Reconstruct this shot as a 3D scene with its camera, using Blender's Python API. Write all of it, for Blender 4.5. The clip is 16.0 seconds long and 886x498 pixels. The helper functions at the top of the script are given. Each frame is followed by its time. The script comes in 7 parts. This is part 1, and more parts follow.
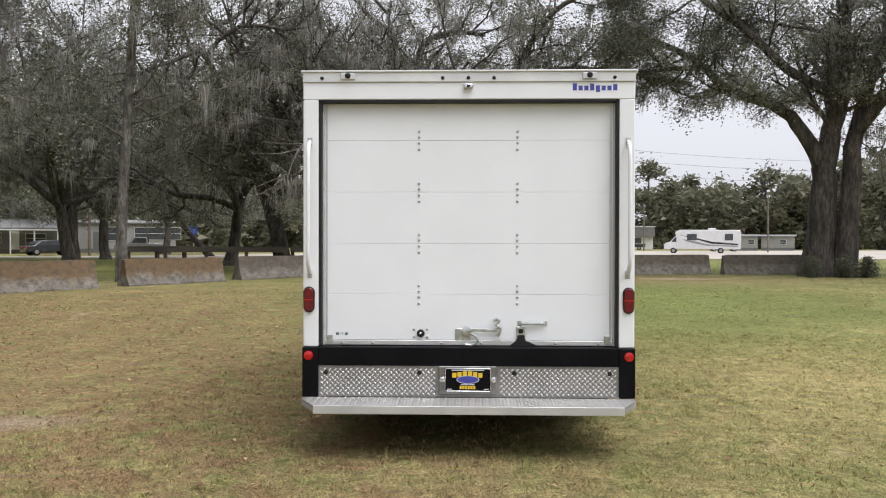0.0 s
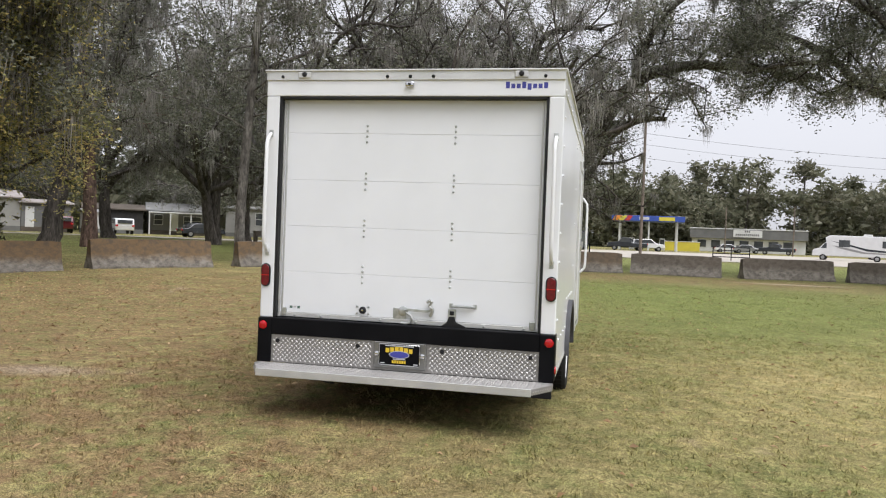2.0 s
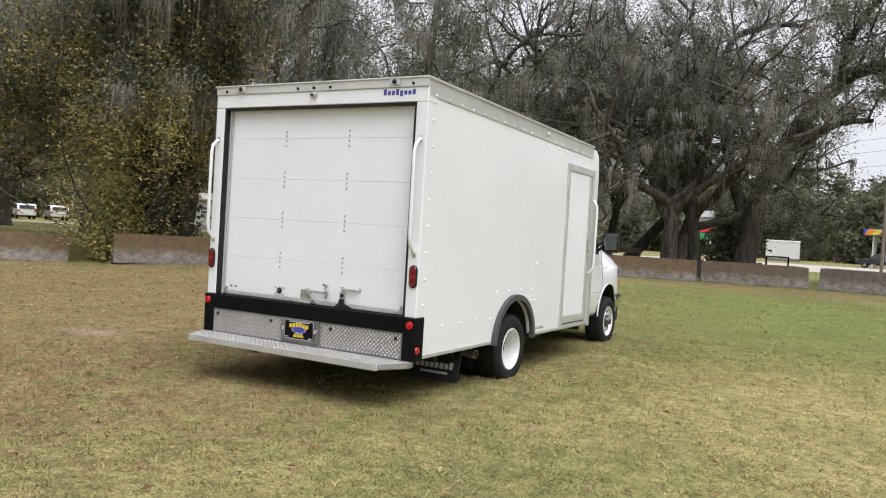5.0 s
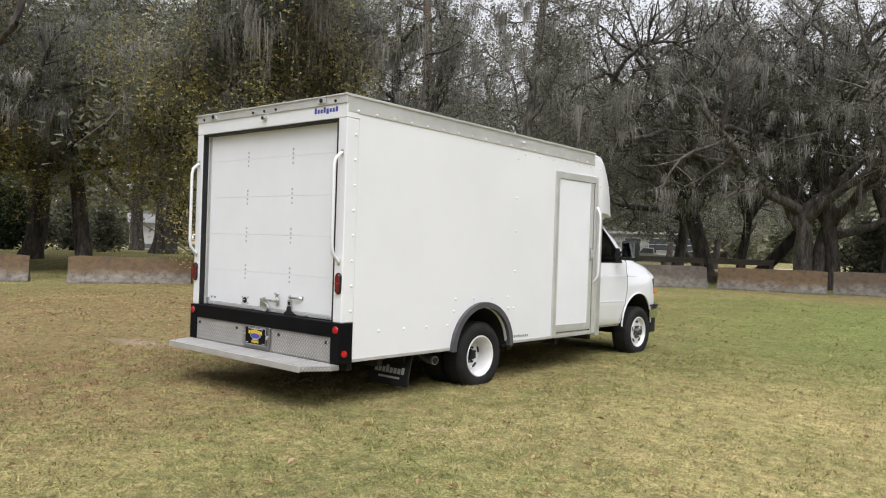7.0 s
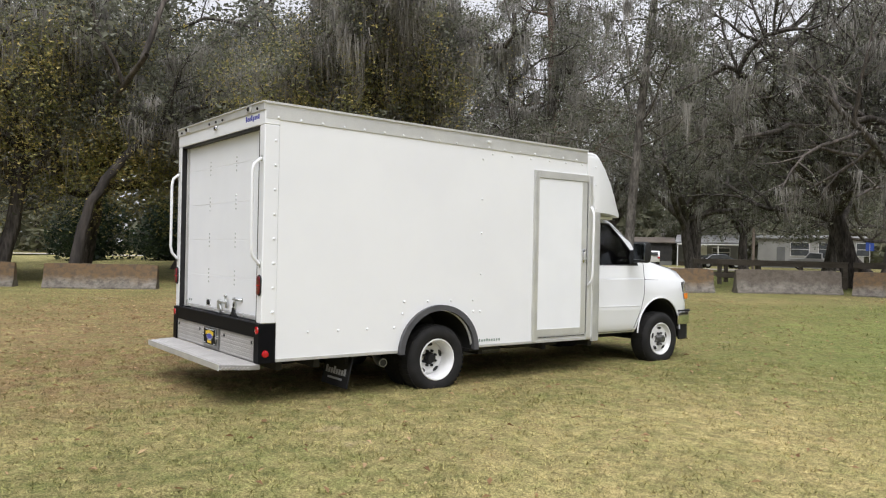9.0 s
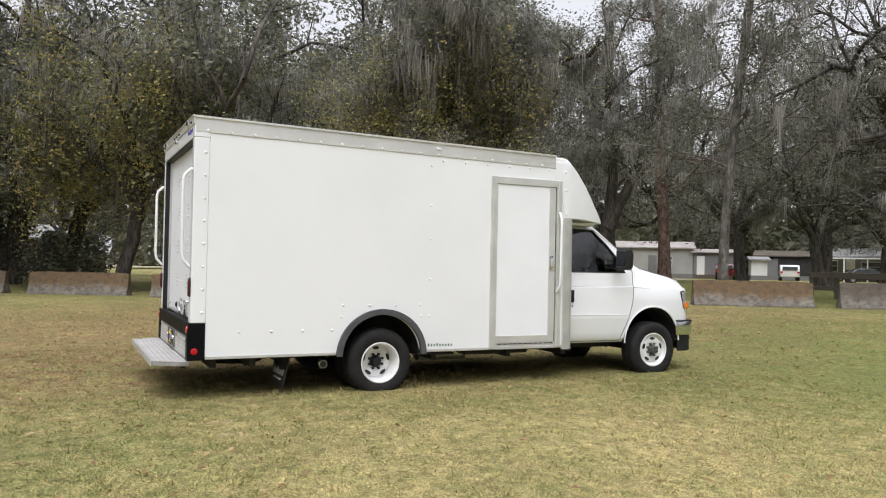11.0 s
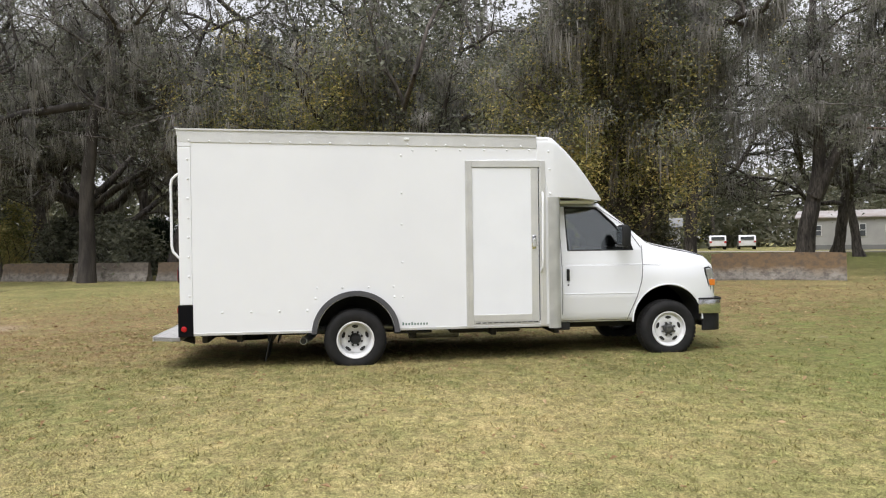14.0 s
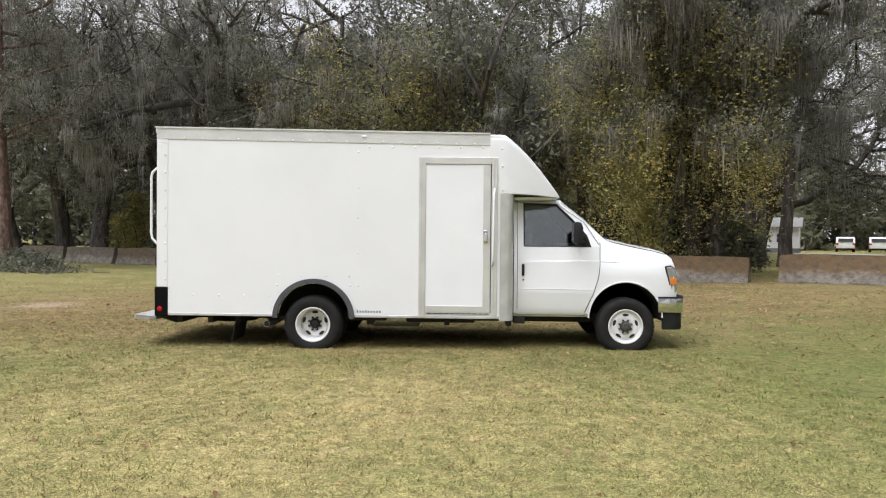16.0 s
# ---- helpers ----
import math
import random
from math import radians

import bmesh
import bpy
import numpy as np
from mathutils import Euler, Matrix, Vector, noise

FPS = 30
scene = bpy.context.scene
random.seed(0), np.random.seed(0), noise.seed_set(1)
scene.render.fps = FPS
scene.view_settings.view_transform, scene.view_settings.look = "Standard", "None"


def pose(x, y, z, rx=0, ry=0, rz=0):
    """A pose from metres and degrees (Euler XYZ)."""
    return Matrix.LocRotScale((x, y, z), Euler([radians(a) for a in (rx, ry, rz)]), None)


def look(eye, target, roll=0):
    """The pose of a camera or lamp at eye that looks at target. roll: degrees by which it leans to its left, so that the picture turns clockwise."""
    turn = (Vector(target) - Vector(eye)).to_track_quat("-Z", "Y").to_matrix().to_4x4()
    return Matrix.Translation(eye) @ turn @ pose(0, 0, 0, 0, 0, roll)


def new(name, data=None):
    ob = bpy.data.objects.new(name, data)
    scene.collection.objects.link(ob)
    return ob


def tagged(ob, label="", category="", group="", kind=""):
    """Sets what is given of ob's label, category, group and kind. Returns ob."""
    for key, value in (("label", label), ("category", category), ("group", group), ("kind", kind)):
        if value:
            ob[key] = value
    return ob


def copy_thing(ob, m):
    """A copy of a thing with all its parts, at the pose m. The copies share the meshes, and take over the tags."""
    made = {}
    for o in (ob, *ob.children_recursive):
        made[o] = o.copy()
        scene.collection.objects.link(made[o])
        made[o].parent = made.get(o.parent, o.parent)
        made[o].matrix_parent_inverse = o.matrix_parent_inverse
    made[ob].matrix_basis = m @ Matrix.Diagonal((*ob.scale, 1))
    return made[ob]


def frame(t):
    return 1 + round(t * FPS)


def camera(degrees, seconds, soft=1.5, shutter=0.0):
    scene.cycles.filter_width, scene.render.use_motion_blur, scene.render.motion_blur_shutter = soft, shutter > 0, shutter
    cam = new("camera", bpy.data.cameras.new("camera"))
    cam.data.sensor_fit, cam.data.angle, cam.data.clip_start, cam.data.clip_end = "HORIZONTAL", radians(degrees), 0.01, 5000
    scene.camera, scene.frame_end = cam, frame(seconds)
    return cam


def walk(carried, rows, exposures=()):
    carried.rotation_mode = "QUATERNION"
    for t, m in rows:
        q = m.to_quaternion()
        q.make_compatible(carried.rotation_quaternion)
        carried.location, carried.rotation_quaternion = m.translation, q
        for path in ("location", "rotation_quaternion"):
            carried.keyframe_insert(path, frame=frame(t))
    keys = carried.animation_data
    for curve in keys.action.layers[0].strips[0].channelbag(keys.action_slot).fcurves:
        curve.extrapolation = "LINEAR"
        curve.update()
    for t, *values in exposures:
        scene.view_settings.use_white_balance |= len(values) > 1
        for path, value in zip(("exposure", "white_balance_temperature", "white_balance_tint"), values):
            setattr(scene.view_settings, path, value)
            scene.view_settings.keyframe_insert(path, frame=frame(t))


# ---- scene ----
cam = camera(59.0, 16.0, 1.15)
PATH = [
    (0, (0.061, -0.27, 1.612), (0.007, 1.729, 1.594), 0.1),
    (0.5, (0.377, -0.371, 1.626), (0.25, 1.625, 1.611), 0.4),
    (1, (0.718, -0.39, 1.582), (0.507, 1.599, 1.567), 1.0),
    (1.5, (1.188, -0.469, 1.577), (0.875, 1.506, 1.551), 1.6),
    (2, (1.708, -0.548, 1.576), (1.292, 1.408, 1.538), 2.2),
    (2.5, (2.204, -0.551, 1.579), (1.686, 1.38, 1.529), 2.5),
    (3, (2.766, -0.542, 1.582), (2.149, 1.359, 1.528), 2.6),
    (3.5, (3.274, -0.498, 1.575), (2.562, 1.37, 1.522), 2.8),
    (3.7, (3.494, -0.483, 1.56), (2.742, 1.369, 1.509), 2.9),
    (5.8, (5.57, 0.169, 1.58), (4.447, 1.824, 1.546), 2.9),
    (6, (5.782, 0.238, 1.565), (4.624, 1.869, 1.535), 2.6),
    (6.5, (6.2, 0.549, 1.552), (4.957, 2.115, 1.533), 2.2),
    (7, (6.625, 0.911, 1.553), (5.3, 2.409, 1.544), 1.9),
    (7.5, (6.995, 1.341, 1.564), (5.59, 2.765, 1.561), 1.6),
    (8, (7.348, 1.759, 1.574), (5.871, 3.107, 1.573), 1.4),
    (8.5, (7.719, 2.187, 1.57), (6.175, 3.458, 1.571), 1.4),
    (8.7, (7.876, 2.364, 1.561), (6.304, 3.601, 1.562), 1.3),
    (10.8, (9.261, 4.189, 1.467), (7.48, 5.099, 1.498), 1.3),
    (11, (9.345, 4.399, 1.479), (7.548, 5.276, 1.513), 1.2),
    (11.5, (9.674, 4.893, 1.493), (7.833, 5.673, 1.524), 1.2),
    (12, (9.898, 5.4, 1.489), (8.017, 6.078, 1.51), 1.0),
    (12.5, (10.124, 5.938, 1.485), (8.207, 6.507, 1.499), 0.5),
    (13, (10.286, 6.436, 1.499), (8.34, 6.896, 1.503), -0.1),
    (13.5, (10.514, 6.933, 1.492), (8.546, 7.287, 1.487), -0.6),
    (14, (10.737, 7.454, 1.508), (8.753, 7.707, 1.493), -0.8),
    (14.5, (10.927, 7.973, 1.503), (8.934, 8.138, 1.484), -0.7),
    (15, (11.081, 8.51, 1.501), (9.083, 8.591, 1.478), -0.5),
    (15.5, (11.157, 9.047, 1.483), (9.157, 9.054, 1.459), -0.1),
    (16, (11.26, 9.568, 1.491), (9.261, 9.503, 1.462), 0.5),
]
walk(cam, [(t, look(eye, target, roll)) for t, eye, target, roll in PATH], [(0.0, 0.54, 6200, 13), (3.5, 0.57, 6200, 13), (11.0, 0.59, 6200, 13), (16.0, 0.62, 6200, 13)])

# ---- light ----
world = bpy.data.worlds.new("overcast_sky")
scene.world = world
world.use_nodes = True
wn, wl = world.node_tree.nodes, world.node_tree.links
sky = wn.new("ShaderNodeTexSky")
sky.sky_type = "NISHITA"
sky.sun_disc = False
sky.sun_elevation, sky.sun_rotation = radians(63), radians(127)
sky.dust_density = 4.0
cloud = wn.new("ShaderNodeHueSaturation")
cloud.inputs["Saturation"].default_value = 0.14
wl.new(sky.outputs["Color"], cloud.inputs["Color"])
overcast = wn.new("ShaderNodeMixRGB")
overcast.inputs["Fac"].default_value = 0.6
overcast.inputs["Color2"].default_value = (6.9, 6.9, 7.0, 1)
wl.new(cloud.outputs["Color"], overcast.inputs["Color1"])
wl.new(overcast.outputs["Color"], wn["Background"].inputs["Color"])
wn["Background"].inputs["Strength"].default_value = 0.106
sun = new("sun", bpy.data.lights.new("sun", "SUN"))
sun.data.energy, sun.data.angle, sun.data.color = 2.15, radians(56), (1.0, 0.985, 0.965)
sun.matrix_world = look((13, -9.8, 32), (0, 0, 0))


# ---- materials ----
def material(name, base, second=None, rough=0.6, metal=0.0, scale=4.0, fine=60.0, bump=0.0, mix=(0.35, 0.65), spec=0.5,
             grain=0.0, vary=0.0, island=0.0, stretch=(1, 1, 1), clear=0.0, coat=0.0):
    """A procedural surface: two colours by a broad noise, a fine grain, bump, and a shade of its own for each object or leaf."""
    m = bpy.data.materials.new(name)
    m.use_nodes = True
    n, l = m.node_tree.nodes, m.node_tree.links
    b = n["Principled BSDF"]
    b.inputs["Roughness"].default_value, b.inputs["Metallic"].default_value = rough, metal
    b.inputs["Specular IOR Level"].default_value = spec
    b.inputs["Coat Weight"].default_value = coat
    b.inputs["Coat Roughness"].default_value = 0.08
    co = n.new("ShaderNodeTexCoord")
    mp = n.new("ShaderNodeMapping")
    mp.inputs["Scale"].default_value = stretch
    l.new(co.outputs["Object"], mp.inputs["Vector"])

    def noise_at(s, detail):
        t = n.new("ShaderNodeTexNoise")
        t.inputs["Scale"].default_value, t.inputs["Detail"].default_value = s, detail
        l.new(mp.outputs["Vector"], t.inputs["Vector"])
        return t
    second = second or base
    broad = noise_at(scale, 5)
    ramp = n.new("ShaderNodeValToRGB")
    ramp.color_ramp.elements[0].position, ramp.color_ramp.elements[1].position = mix
    ramp.color_ramp.elements[0].color, ramp.color_ramp.elements[1].color = (*base, 1), (*second, 1)
    l.new(broad.outputs["Fac"], ramp.inputs["Fac"])
    colour = ramp.outputs["Color"]
    small = noise_at(fine, 3)
    value = None
    for amount, source in ((grain, small.outputs["Fac"]), (vary, None), (island, "island")):
        if amount:
            if source is None:
                source = n.new("ShaderNodeObjectInfo").outputs["Random"]
            elif source == "island":
                source = n.new("ShaderNodeNewGeometry").outputs["Random Per Island"]
            r = n.new("ShaderNodeMapRange")
            r.inputs["To Min"].default_value, r.inputs["To Max"].default_value = 1 - amount, 1 + amount
            if amount > 0.4:
                r.inputs["From Min"].default_value, r.inputs["From Max"].default_value = 0.32, 0.68
            l.new(source, r.inputs["Value"])
            h = n.new("ShaderNodeHueSaturation")
            l.new(r.outputs["Result"], h.inputs["Value"])
            l.new(colour, h.inputs["Color"])
            colour = h.outputs["Color"]
    l.new(colour, b.inputs["Base Color"])
    if rough < 0.9:
        rr = n.new("ShaderNodeMapRange")
        rr.inputs["To Min"].default_value, rr.inputs["To Max"].default_value = rough * 0.85, min(1, rough * 1.2)
        l.new(broad.outputs["Fac"], rr.inputs["Value"])
        l.new(rr.outputs["Result"], b.inputs["Roughness"])
    if bump:
        bp = n.new("ShaderNodeBump")
        bp.inputs["Strength"].default_value, bp.inputs["Distance"].default_value = 0.6, bump
        l.new(small.outputs["Fac"], bp.inputs["Height"])
        l.new(bp.outputs["Normal"], b.inputs["Normal"])
    if clear:
        b.inputs["Transmission Weight"].default_value = clear
    return m


def leafy(name, base, second, third, scale=0.5):
    """Leaves that let some light through: colours by a broad noise, each leaf with its own shade."""
    m = bpy.data.materials.new(name)
    m.use_nodes = True
    n, l = m.node_tree.nodes, m.node_tree.links
    b = n["Principled BSDF"]
    b.inputs["Roughness"].default_value = 0.5
    b.inputs["Specular IOR Level"].default_value = 0.3
    geo = n.new("ShaderNodeNewGeometry")
    co = n.new("ShaderNodeTexCoord")
    t = n.new("ShaderNodeTexNoise")
    t.inputs["Scale"].default_value, t.inputs["Detail"].default_value = scale, 3
    l.new(co.outputs["Object"], t.inputs["Vector"])
    add = n.new("ShaderNodeMath")
    add.operation = "MULTIPLY_ADD"
    add.inputs[1].default_value, add.inputs[2].default_value = 0.5, -0.25
    l.new(geo.outputs["Random Per Island"], add.inputs[0])
    add2 = n.new("ShaderNodeMath")
    l.new(add.outputs["Value"], add2.inputs[0])
    l.new(t.outputs["Fac"], add2.inputs[1])
    ramp = n.new("ShaderNodeValToRGB")
    e = ramp.color_ramp.elements
    e[0].position, e[0].color = 0.25, (*base, 1)
    e[1].position, e[1].color = 0.52, (*second, 1)
    e.new(0.78).color = (*third, 1)
    l.new(add2.outputs["Value"], ramp.inputs["Fac"])
    l.new(ramp.outputs["Color"], b.inputs["Base Color"])
    tr = n.new("ShaderNodeBsdfTranslucent")
    l.new(ramp.outputs["Color"], tr.inputs["Color"])
    mx = n.new("ShaderNodeMixShader")
    mx.inputs["Fac"].default_value = 0.45
    l.new(b.outputs["BSDF"], mx.inputs[1])
    l.new(tr.outputs["BSDF"], mx.inputs[2])
    l.new(mx.outputs["Shader"], n["Material Output"].inputs["Surface"])
    return m


def glass(name, tint):
    """Thin window glass: clear with a tint, mirroring more at a slant."""
    m = bpy.data.materials.new(name)
    m.use_nodes = True
    n, l = m.node_tree.nodes, m.node_tree.links
    n.remove(n["Principled BSDF"])
    clear, gloss, mix, fres = (n.new("ShaderNode" + k) for k in ("BsdfTransparent", "BsdfGlossy", "MixShader", "Fresnel"))
    clear.inputs["Color"].default_value = (*tint, 1)
    gloss.inputs["Roughness"].default_value = 0.015
    fres.inputs["IOR"].default_value = 1.95
    l.new(fres.outputs["Fac"], mix.inputs["Fac"])
    l.new(clear.outputs["BSDF"], mix.inputs[1])
    l.new(gloss.outputs["BSDF"], mix.inputs[2])
    l.new(mix.outputs["Shader"], n["Material Output"].inputs["Surface"])
    return m


WHITE = material("white_box_paint", (0.81, 0.82, 0.83), (0.78, 0.79, 0.805), rough=0.32, scale=1.2, fine=9, bump=0.0008, coat=0.3)
CABWHITE = material("white_cab_paint", (0.82, 0.83, 0.84), (0.80, 0.81, 0.82), rough=0.22, scale=1.5, coat=0.6)
DOORWHITE = material("white_door_enamel", (0.82, 0.835, 0.855), (0.79, 0.805, 0.825), rough=0.38, scale=2.2, fine=30, bump=0.0006)
CAPWHITE = material("white_fibreglass", (0.80, 0.805, 0.81), (0.76, 0.77, 0.78), rough=0.4, scale=2.0, coat=0.2)
ALU = material("brushed_aluminium", (0.74, 0.74, 0.72), (0.64, 0.64, 0.625), rough=0.42, metal=0.6, scale=3, fine=90, bump=0.0006, grain=0.08)
ALUDULL = material("mill_aluminium", (0.64, 0.64, 0.625), (0.55, 0.55, 0.54), rough=0.45, metal=0.55, scale=5, fine=120, grain=0.1)
# One plate in two tones: sheet's shade and lozenges' highlights are painted.
TREADBASE = material("shaded_tread_sheet", (0.26, 0.25, 0.235), (0.20, 0.192, 0.18), rough=0.42, metal=0.3, scale=4, fine=70, grain=0.12)
TREAD = material("lit_tread_lozenge", (0.84, 0.82, 0.785), (0.74, 0.72, 0.69), rough=0.25, metal=0.5, scale=4, fine=70, grain=0.08)
CHROME = material("chrome", (0.72, 0.72, 0.72), (0.62, 0.62, 0.63), rough=0.12, metal=1.0, scale=6)
ZINC = material("zinc_plated_steel", (0.62, 0.63, 0.62), (0.42, 0.44, 0.42), rough=0.35, metal=0.8, scale=22, grain=0.1)
BLACK = material("black_steel_paint", (0.004, 0.004, 0.005), (0.007, 0.007, 0.008), spec=0.08, rough=0.5, scale=3, fine=60, grain=0.1)
PLASTIC = material("black_plastic", (0.010, 0.010, 0.011), (0.018, 0.018, 0.018), spec=0.3, rough=0.55, scale=8, fine=200, bump=0.0006)
RUBBER = material("grey_black_rubber", (0.055, 0.055, 0.06), (0.08, 0.08, 0.085), rough=0.7, scale=5, fine=90, grain=0.12)
TYRE = material("tyre_rubber", (0.012, 0.012, 0.012), (0.022, 0.021, 0.020), spec=0.25, rough=0.8, scale=9, fine=120, grain=0.15, bump=0.001)
RIMWHITE = material("white_wheel_paint", (0.80, 0.80, 0.79), (0.70, 0.70, 0.69), rough=0.35, scale=10, coat=0.3)
HUBSTEEL = material("dull_hub_steel", (0.16, 0.16, 0.155), (0.07, 0.07, 0.068), rough=0.4, metal=0.7, scale=30, grain=0.15)
DARK = material("dark_underbody_and_shade", (0.012, 0.012, 0.012), (0.03, 0.028, 0.025), rough=0.8, scale=3, grain=0.2)
TAILLENS = material("deep_red_lens", (0.15, 0.002, 0.012), (0.10, 0.0015, 0.008), rough=0.15, scale=40, coat=0.5)
REDLENS = material("red_lens", (0.50, 0.006, 0.012), (0.38, 0.004, 0.008), rough=0.15, scale=30, coat=0.5)
AMBER = material("amber_lens", (0.75, 0.22, 0.02), (0.6, 0.16, 0.02), rough=0.15, scale=30, coat=0.5)
CLEARLENS = material("clear_lamp_lens", (0.55, 0.55, 0.56), (0.4, 0.4, 0.42), rough=0.1, metal=0.4, scale=25, coat=0.6)
BLUEMARK = material("blue_vinyl", (0.05, 0.055, 0.30), (0.06, 0.065, 0.33), rough=0.5, scale=20)
GREENMARK = material("dark_green_vinyl", (0.08, 0.15, 0.12), (0.10, 0.17, 0.14), rough=0.5, scale=20)
GREYMARK = material("pale_grey_print_and_shade", (0.55, 0.55, 0.56), (0.48, 0.48, 0.49), rough=0.6, scale=20)
YELLOWMARK = material("yellow_print", (0.75, 0.52, 0.03), (0.68, 0.46, 0.03), rough=0.5, scale=20)
WINDOW = glass("tinted_glass", (0.78, 0.83, 0.82))
MIRROR = material("mirror_glass", (0.30, 0.32, 0.33), rough=0.04, metal=1.0)
TRIMGREY = material("grey_gasket_and_shade", (0.10, 0.10, 0.11), (0.14, 0.14, 0.15), rough=0.6, scale=10)
SEATGREY = material("grey_seat_cloth", (0.16, 0.16, 0.17), (0.20, 0.20, 0.21), rough=0.9, scale=20, fine=300, grain=0.2)

BARK = material("oak_bark", (0.032, 0.027, 0.023), (0.118, 0.102, 0.088), rough=0.95, scale=5.0, fine=18, bump=0.05, grain=0.5, mix=(0.32, 0.7), stretch=(1, 1, 0.22), vary=0.15)
BARKDARK = material("dark_oak_bark", (0.028, 0.024, 0.021), (0.07, 0.06, 0.052), rough=0.95, scale=3.5, fine=22, bump=0.03, grain=0.35, stretch=(1, 1, 0.22))
PINEBARK = material("pine_bark", (0.06, 0.036, 0.028), (0.17, 0.112, 0.088), rough=0.95, scale=6, fine=14, bump=0.04, grain=0.45, stretch=(1, 1, 0.4), vary=0.12)
GREYBARK = material("grey_lichen_bark", (0.065, 0.058, 0.05), (0.19, 0.176, 0.155), rough=0.95, scale=5, fine=18, bump=0.04, grain=0.45, stretch=(1, 1, 0.35))
LEAF = leafy("oak_leaves", (0.082, 0.088, 0.06), (0.155, 0.16, 0.112), (0.28, 0.285, 0.21))
LEAFDARK = leafy("dark_evergreen_leaves", (0.012, 0.022, 0.013), (0.024, 0.040, 0.020), (0.05, 0.07, 0.03))
LEAFIVY = leafy("dull_ivy_leaves", (0.05, 0.056, 0.034), (0.10, 0.10, 0.062), (0.19, 0.175, 0.10))
LEAFGOLD = leafy("yellowing_vine_leaves", (0.18, 0.195, 0.075), (0.37, 0.35, 0.13), (0.66, 0.52, 0.20), scale=0.9)
# Leaf tones lightened, so a little distance haze sits in the colour.
LEAFFAR = leafy("hazed_wood_leaves", (0.10, 0.106, 0.062), (0.16, 0.162, 0.102), (0.25, 0.238, 0.165), scale=0.15)
MOSS = leafy("spanish_moss", (0.19, 0.179, 0.162), (0.31, 0.294, 0.268), (0.45, 0.43, 0.395), scale=0.7)


def concrete(name, stain, strength):
    """Weathered cast concrete, the upper part stained in blotches."""
    m = material(name, (0.235, 0.213, 0.18), (0.16, 0.143, 0.12), rough=0.92, scale=3.5, fine=38, bump=0.008, grain=0.38, vary=0.12)
    n, l = m.node_tree.nodes, m.node_tree.links
    b = n["Principled BSDF"]
    was = b.inputs["Base Color"].links[0].from_socket
    co = n.new("ShaderNodeTexCoord")
    sep = n.new("ShaderNodeSeparateXYZ")
    l.new(co.outputs["Object"], sep.inputs["Vector"])
    info = n.new("ShaderNodeObjectInfo")
    t = n.new("ShaderNodeTexNoise")
    t.noise_dimensions = "4D"
    t.inputs["Scale"].default_value, t.inputs["Detail"].default_value, t.inputs["Roughness"].default_value = 1.7, 7, 0.62
    streak = n.new("ShaderNodeMapping")
    streak.inputs["Scale"].default_value = (1.0, 1.6, 1.3)
    l.new(co.outputs["Object"], streak.inputs["Vector"])
    l.new(streak.outputs["Vector"], t.inputs["Vector"])
    w = n.new("ShaderNodeMath")
    w.operation = "MULTIPLY"
    w.inputs[1].default_value = 40
    l.new(info.outputs["Random"], w.inputs[0])
    l.new(w.outputs["Value"], t.inputs["W"])
    a = n.new("ShaderNodeMath")
    a.operation = "MULTIPLY_ADD"
    a.inputs[1].default_value, a.inputs[2].default_value = 1.7, -1.13 + 0.5 * strength
    l.new(sep.outputs["Z"], a.inputs[0])
    s = n.new("ShaderNodeMath")
    l.new(a.outputs["Value"], s.inputs[0])
    l.new(t.outputs["Fac"], s.inputs[1])
    r = n.new("ShaderNodeMapRange")
    r.inputs["From Min"].default_value, r.inputs["From Max"].default_value = 0.22, 0.62
    r.inputs["To Max"].default_value = 0.9 * strength
    l.new(s.outputs["Value"], r.inputs["Value"])
    mx = n.new("ShaderNodeMixRGB")
    mx.inputs["Color2"].default_value = (*stain, 1)
    l.new(r.outputs["Result"], mx.inputs["Fac"])
    l.new(was, mx.inputs["Color1"])
    # dark grime in running blotches, and splashed soil at the foot
    t2 = n.new("ShaderNodeTexNoise")
    t2.inputs["Scale"].default_value, t2.inputs["Detail"].default_value, t2.inputs["Roughness"].default_value = 5.0, 8, 0.72
    l.new(streak.outputs["Vector"], t2.inputs["Vector"])
    r2 = n.new("ShaderNodeMapRange")
    r2.inputs["From Min"].default_value, r2.inputs["From Max"].default_value, r2.inputs["To Max"].default_value = 0.44, 0.62, 0.7
    l.new(t2.outputs["Fac"], r2.inputs["Value"])
    grime = n.new("ShaderNodeMixRGB")
    grime.inputs["Color2"].default_value = (0.06, 0.05, 0.04, 1)
    l.new(r2.outputs["Result"], grime.inputs["Fac"])
    l.new(mx.outputs["Color"], grime.inputs["Color1"])
    l.new(grime.outputs["Color"], b.inputs["Base Color"])
    return m


CONCRETES = [concrete("rust_stained_concrete", (0.138, 0.083, 0.034), 1.0), concrete("brown_stained_concrete", (0.11, 0.072, 0.038), 0.9),
             concrete("grey_concrete", (0.098, 0.077, 0.056), 0.8)]


# ---- mesh helpers ----
def finish(name, bm, mat, smooth=35):
    me = bpy.data.meshes.new(name)
    bmesh.ops.recalc_face_normals(bm, faces=bm.faces)
    bm.to_mesh(me)
    bm.free()
    me.materials.append(mat)
    if smooth:
        me.shade_smooth()
        me.set_sharp_from_angle(angle=radians(smooth))
    return me


def part(name, bm, mat, parent=None, label="", smooth=35):
    ob = new(name, finish(name, bm, mat, smooth))
    ob.parent = parent
    if label:
        ob["label"] = label
    return ob


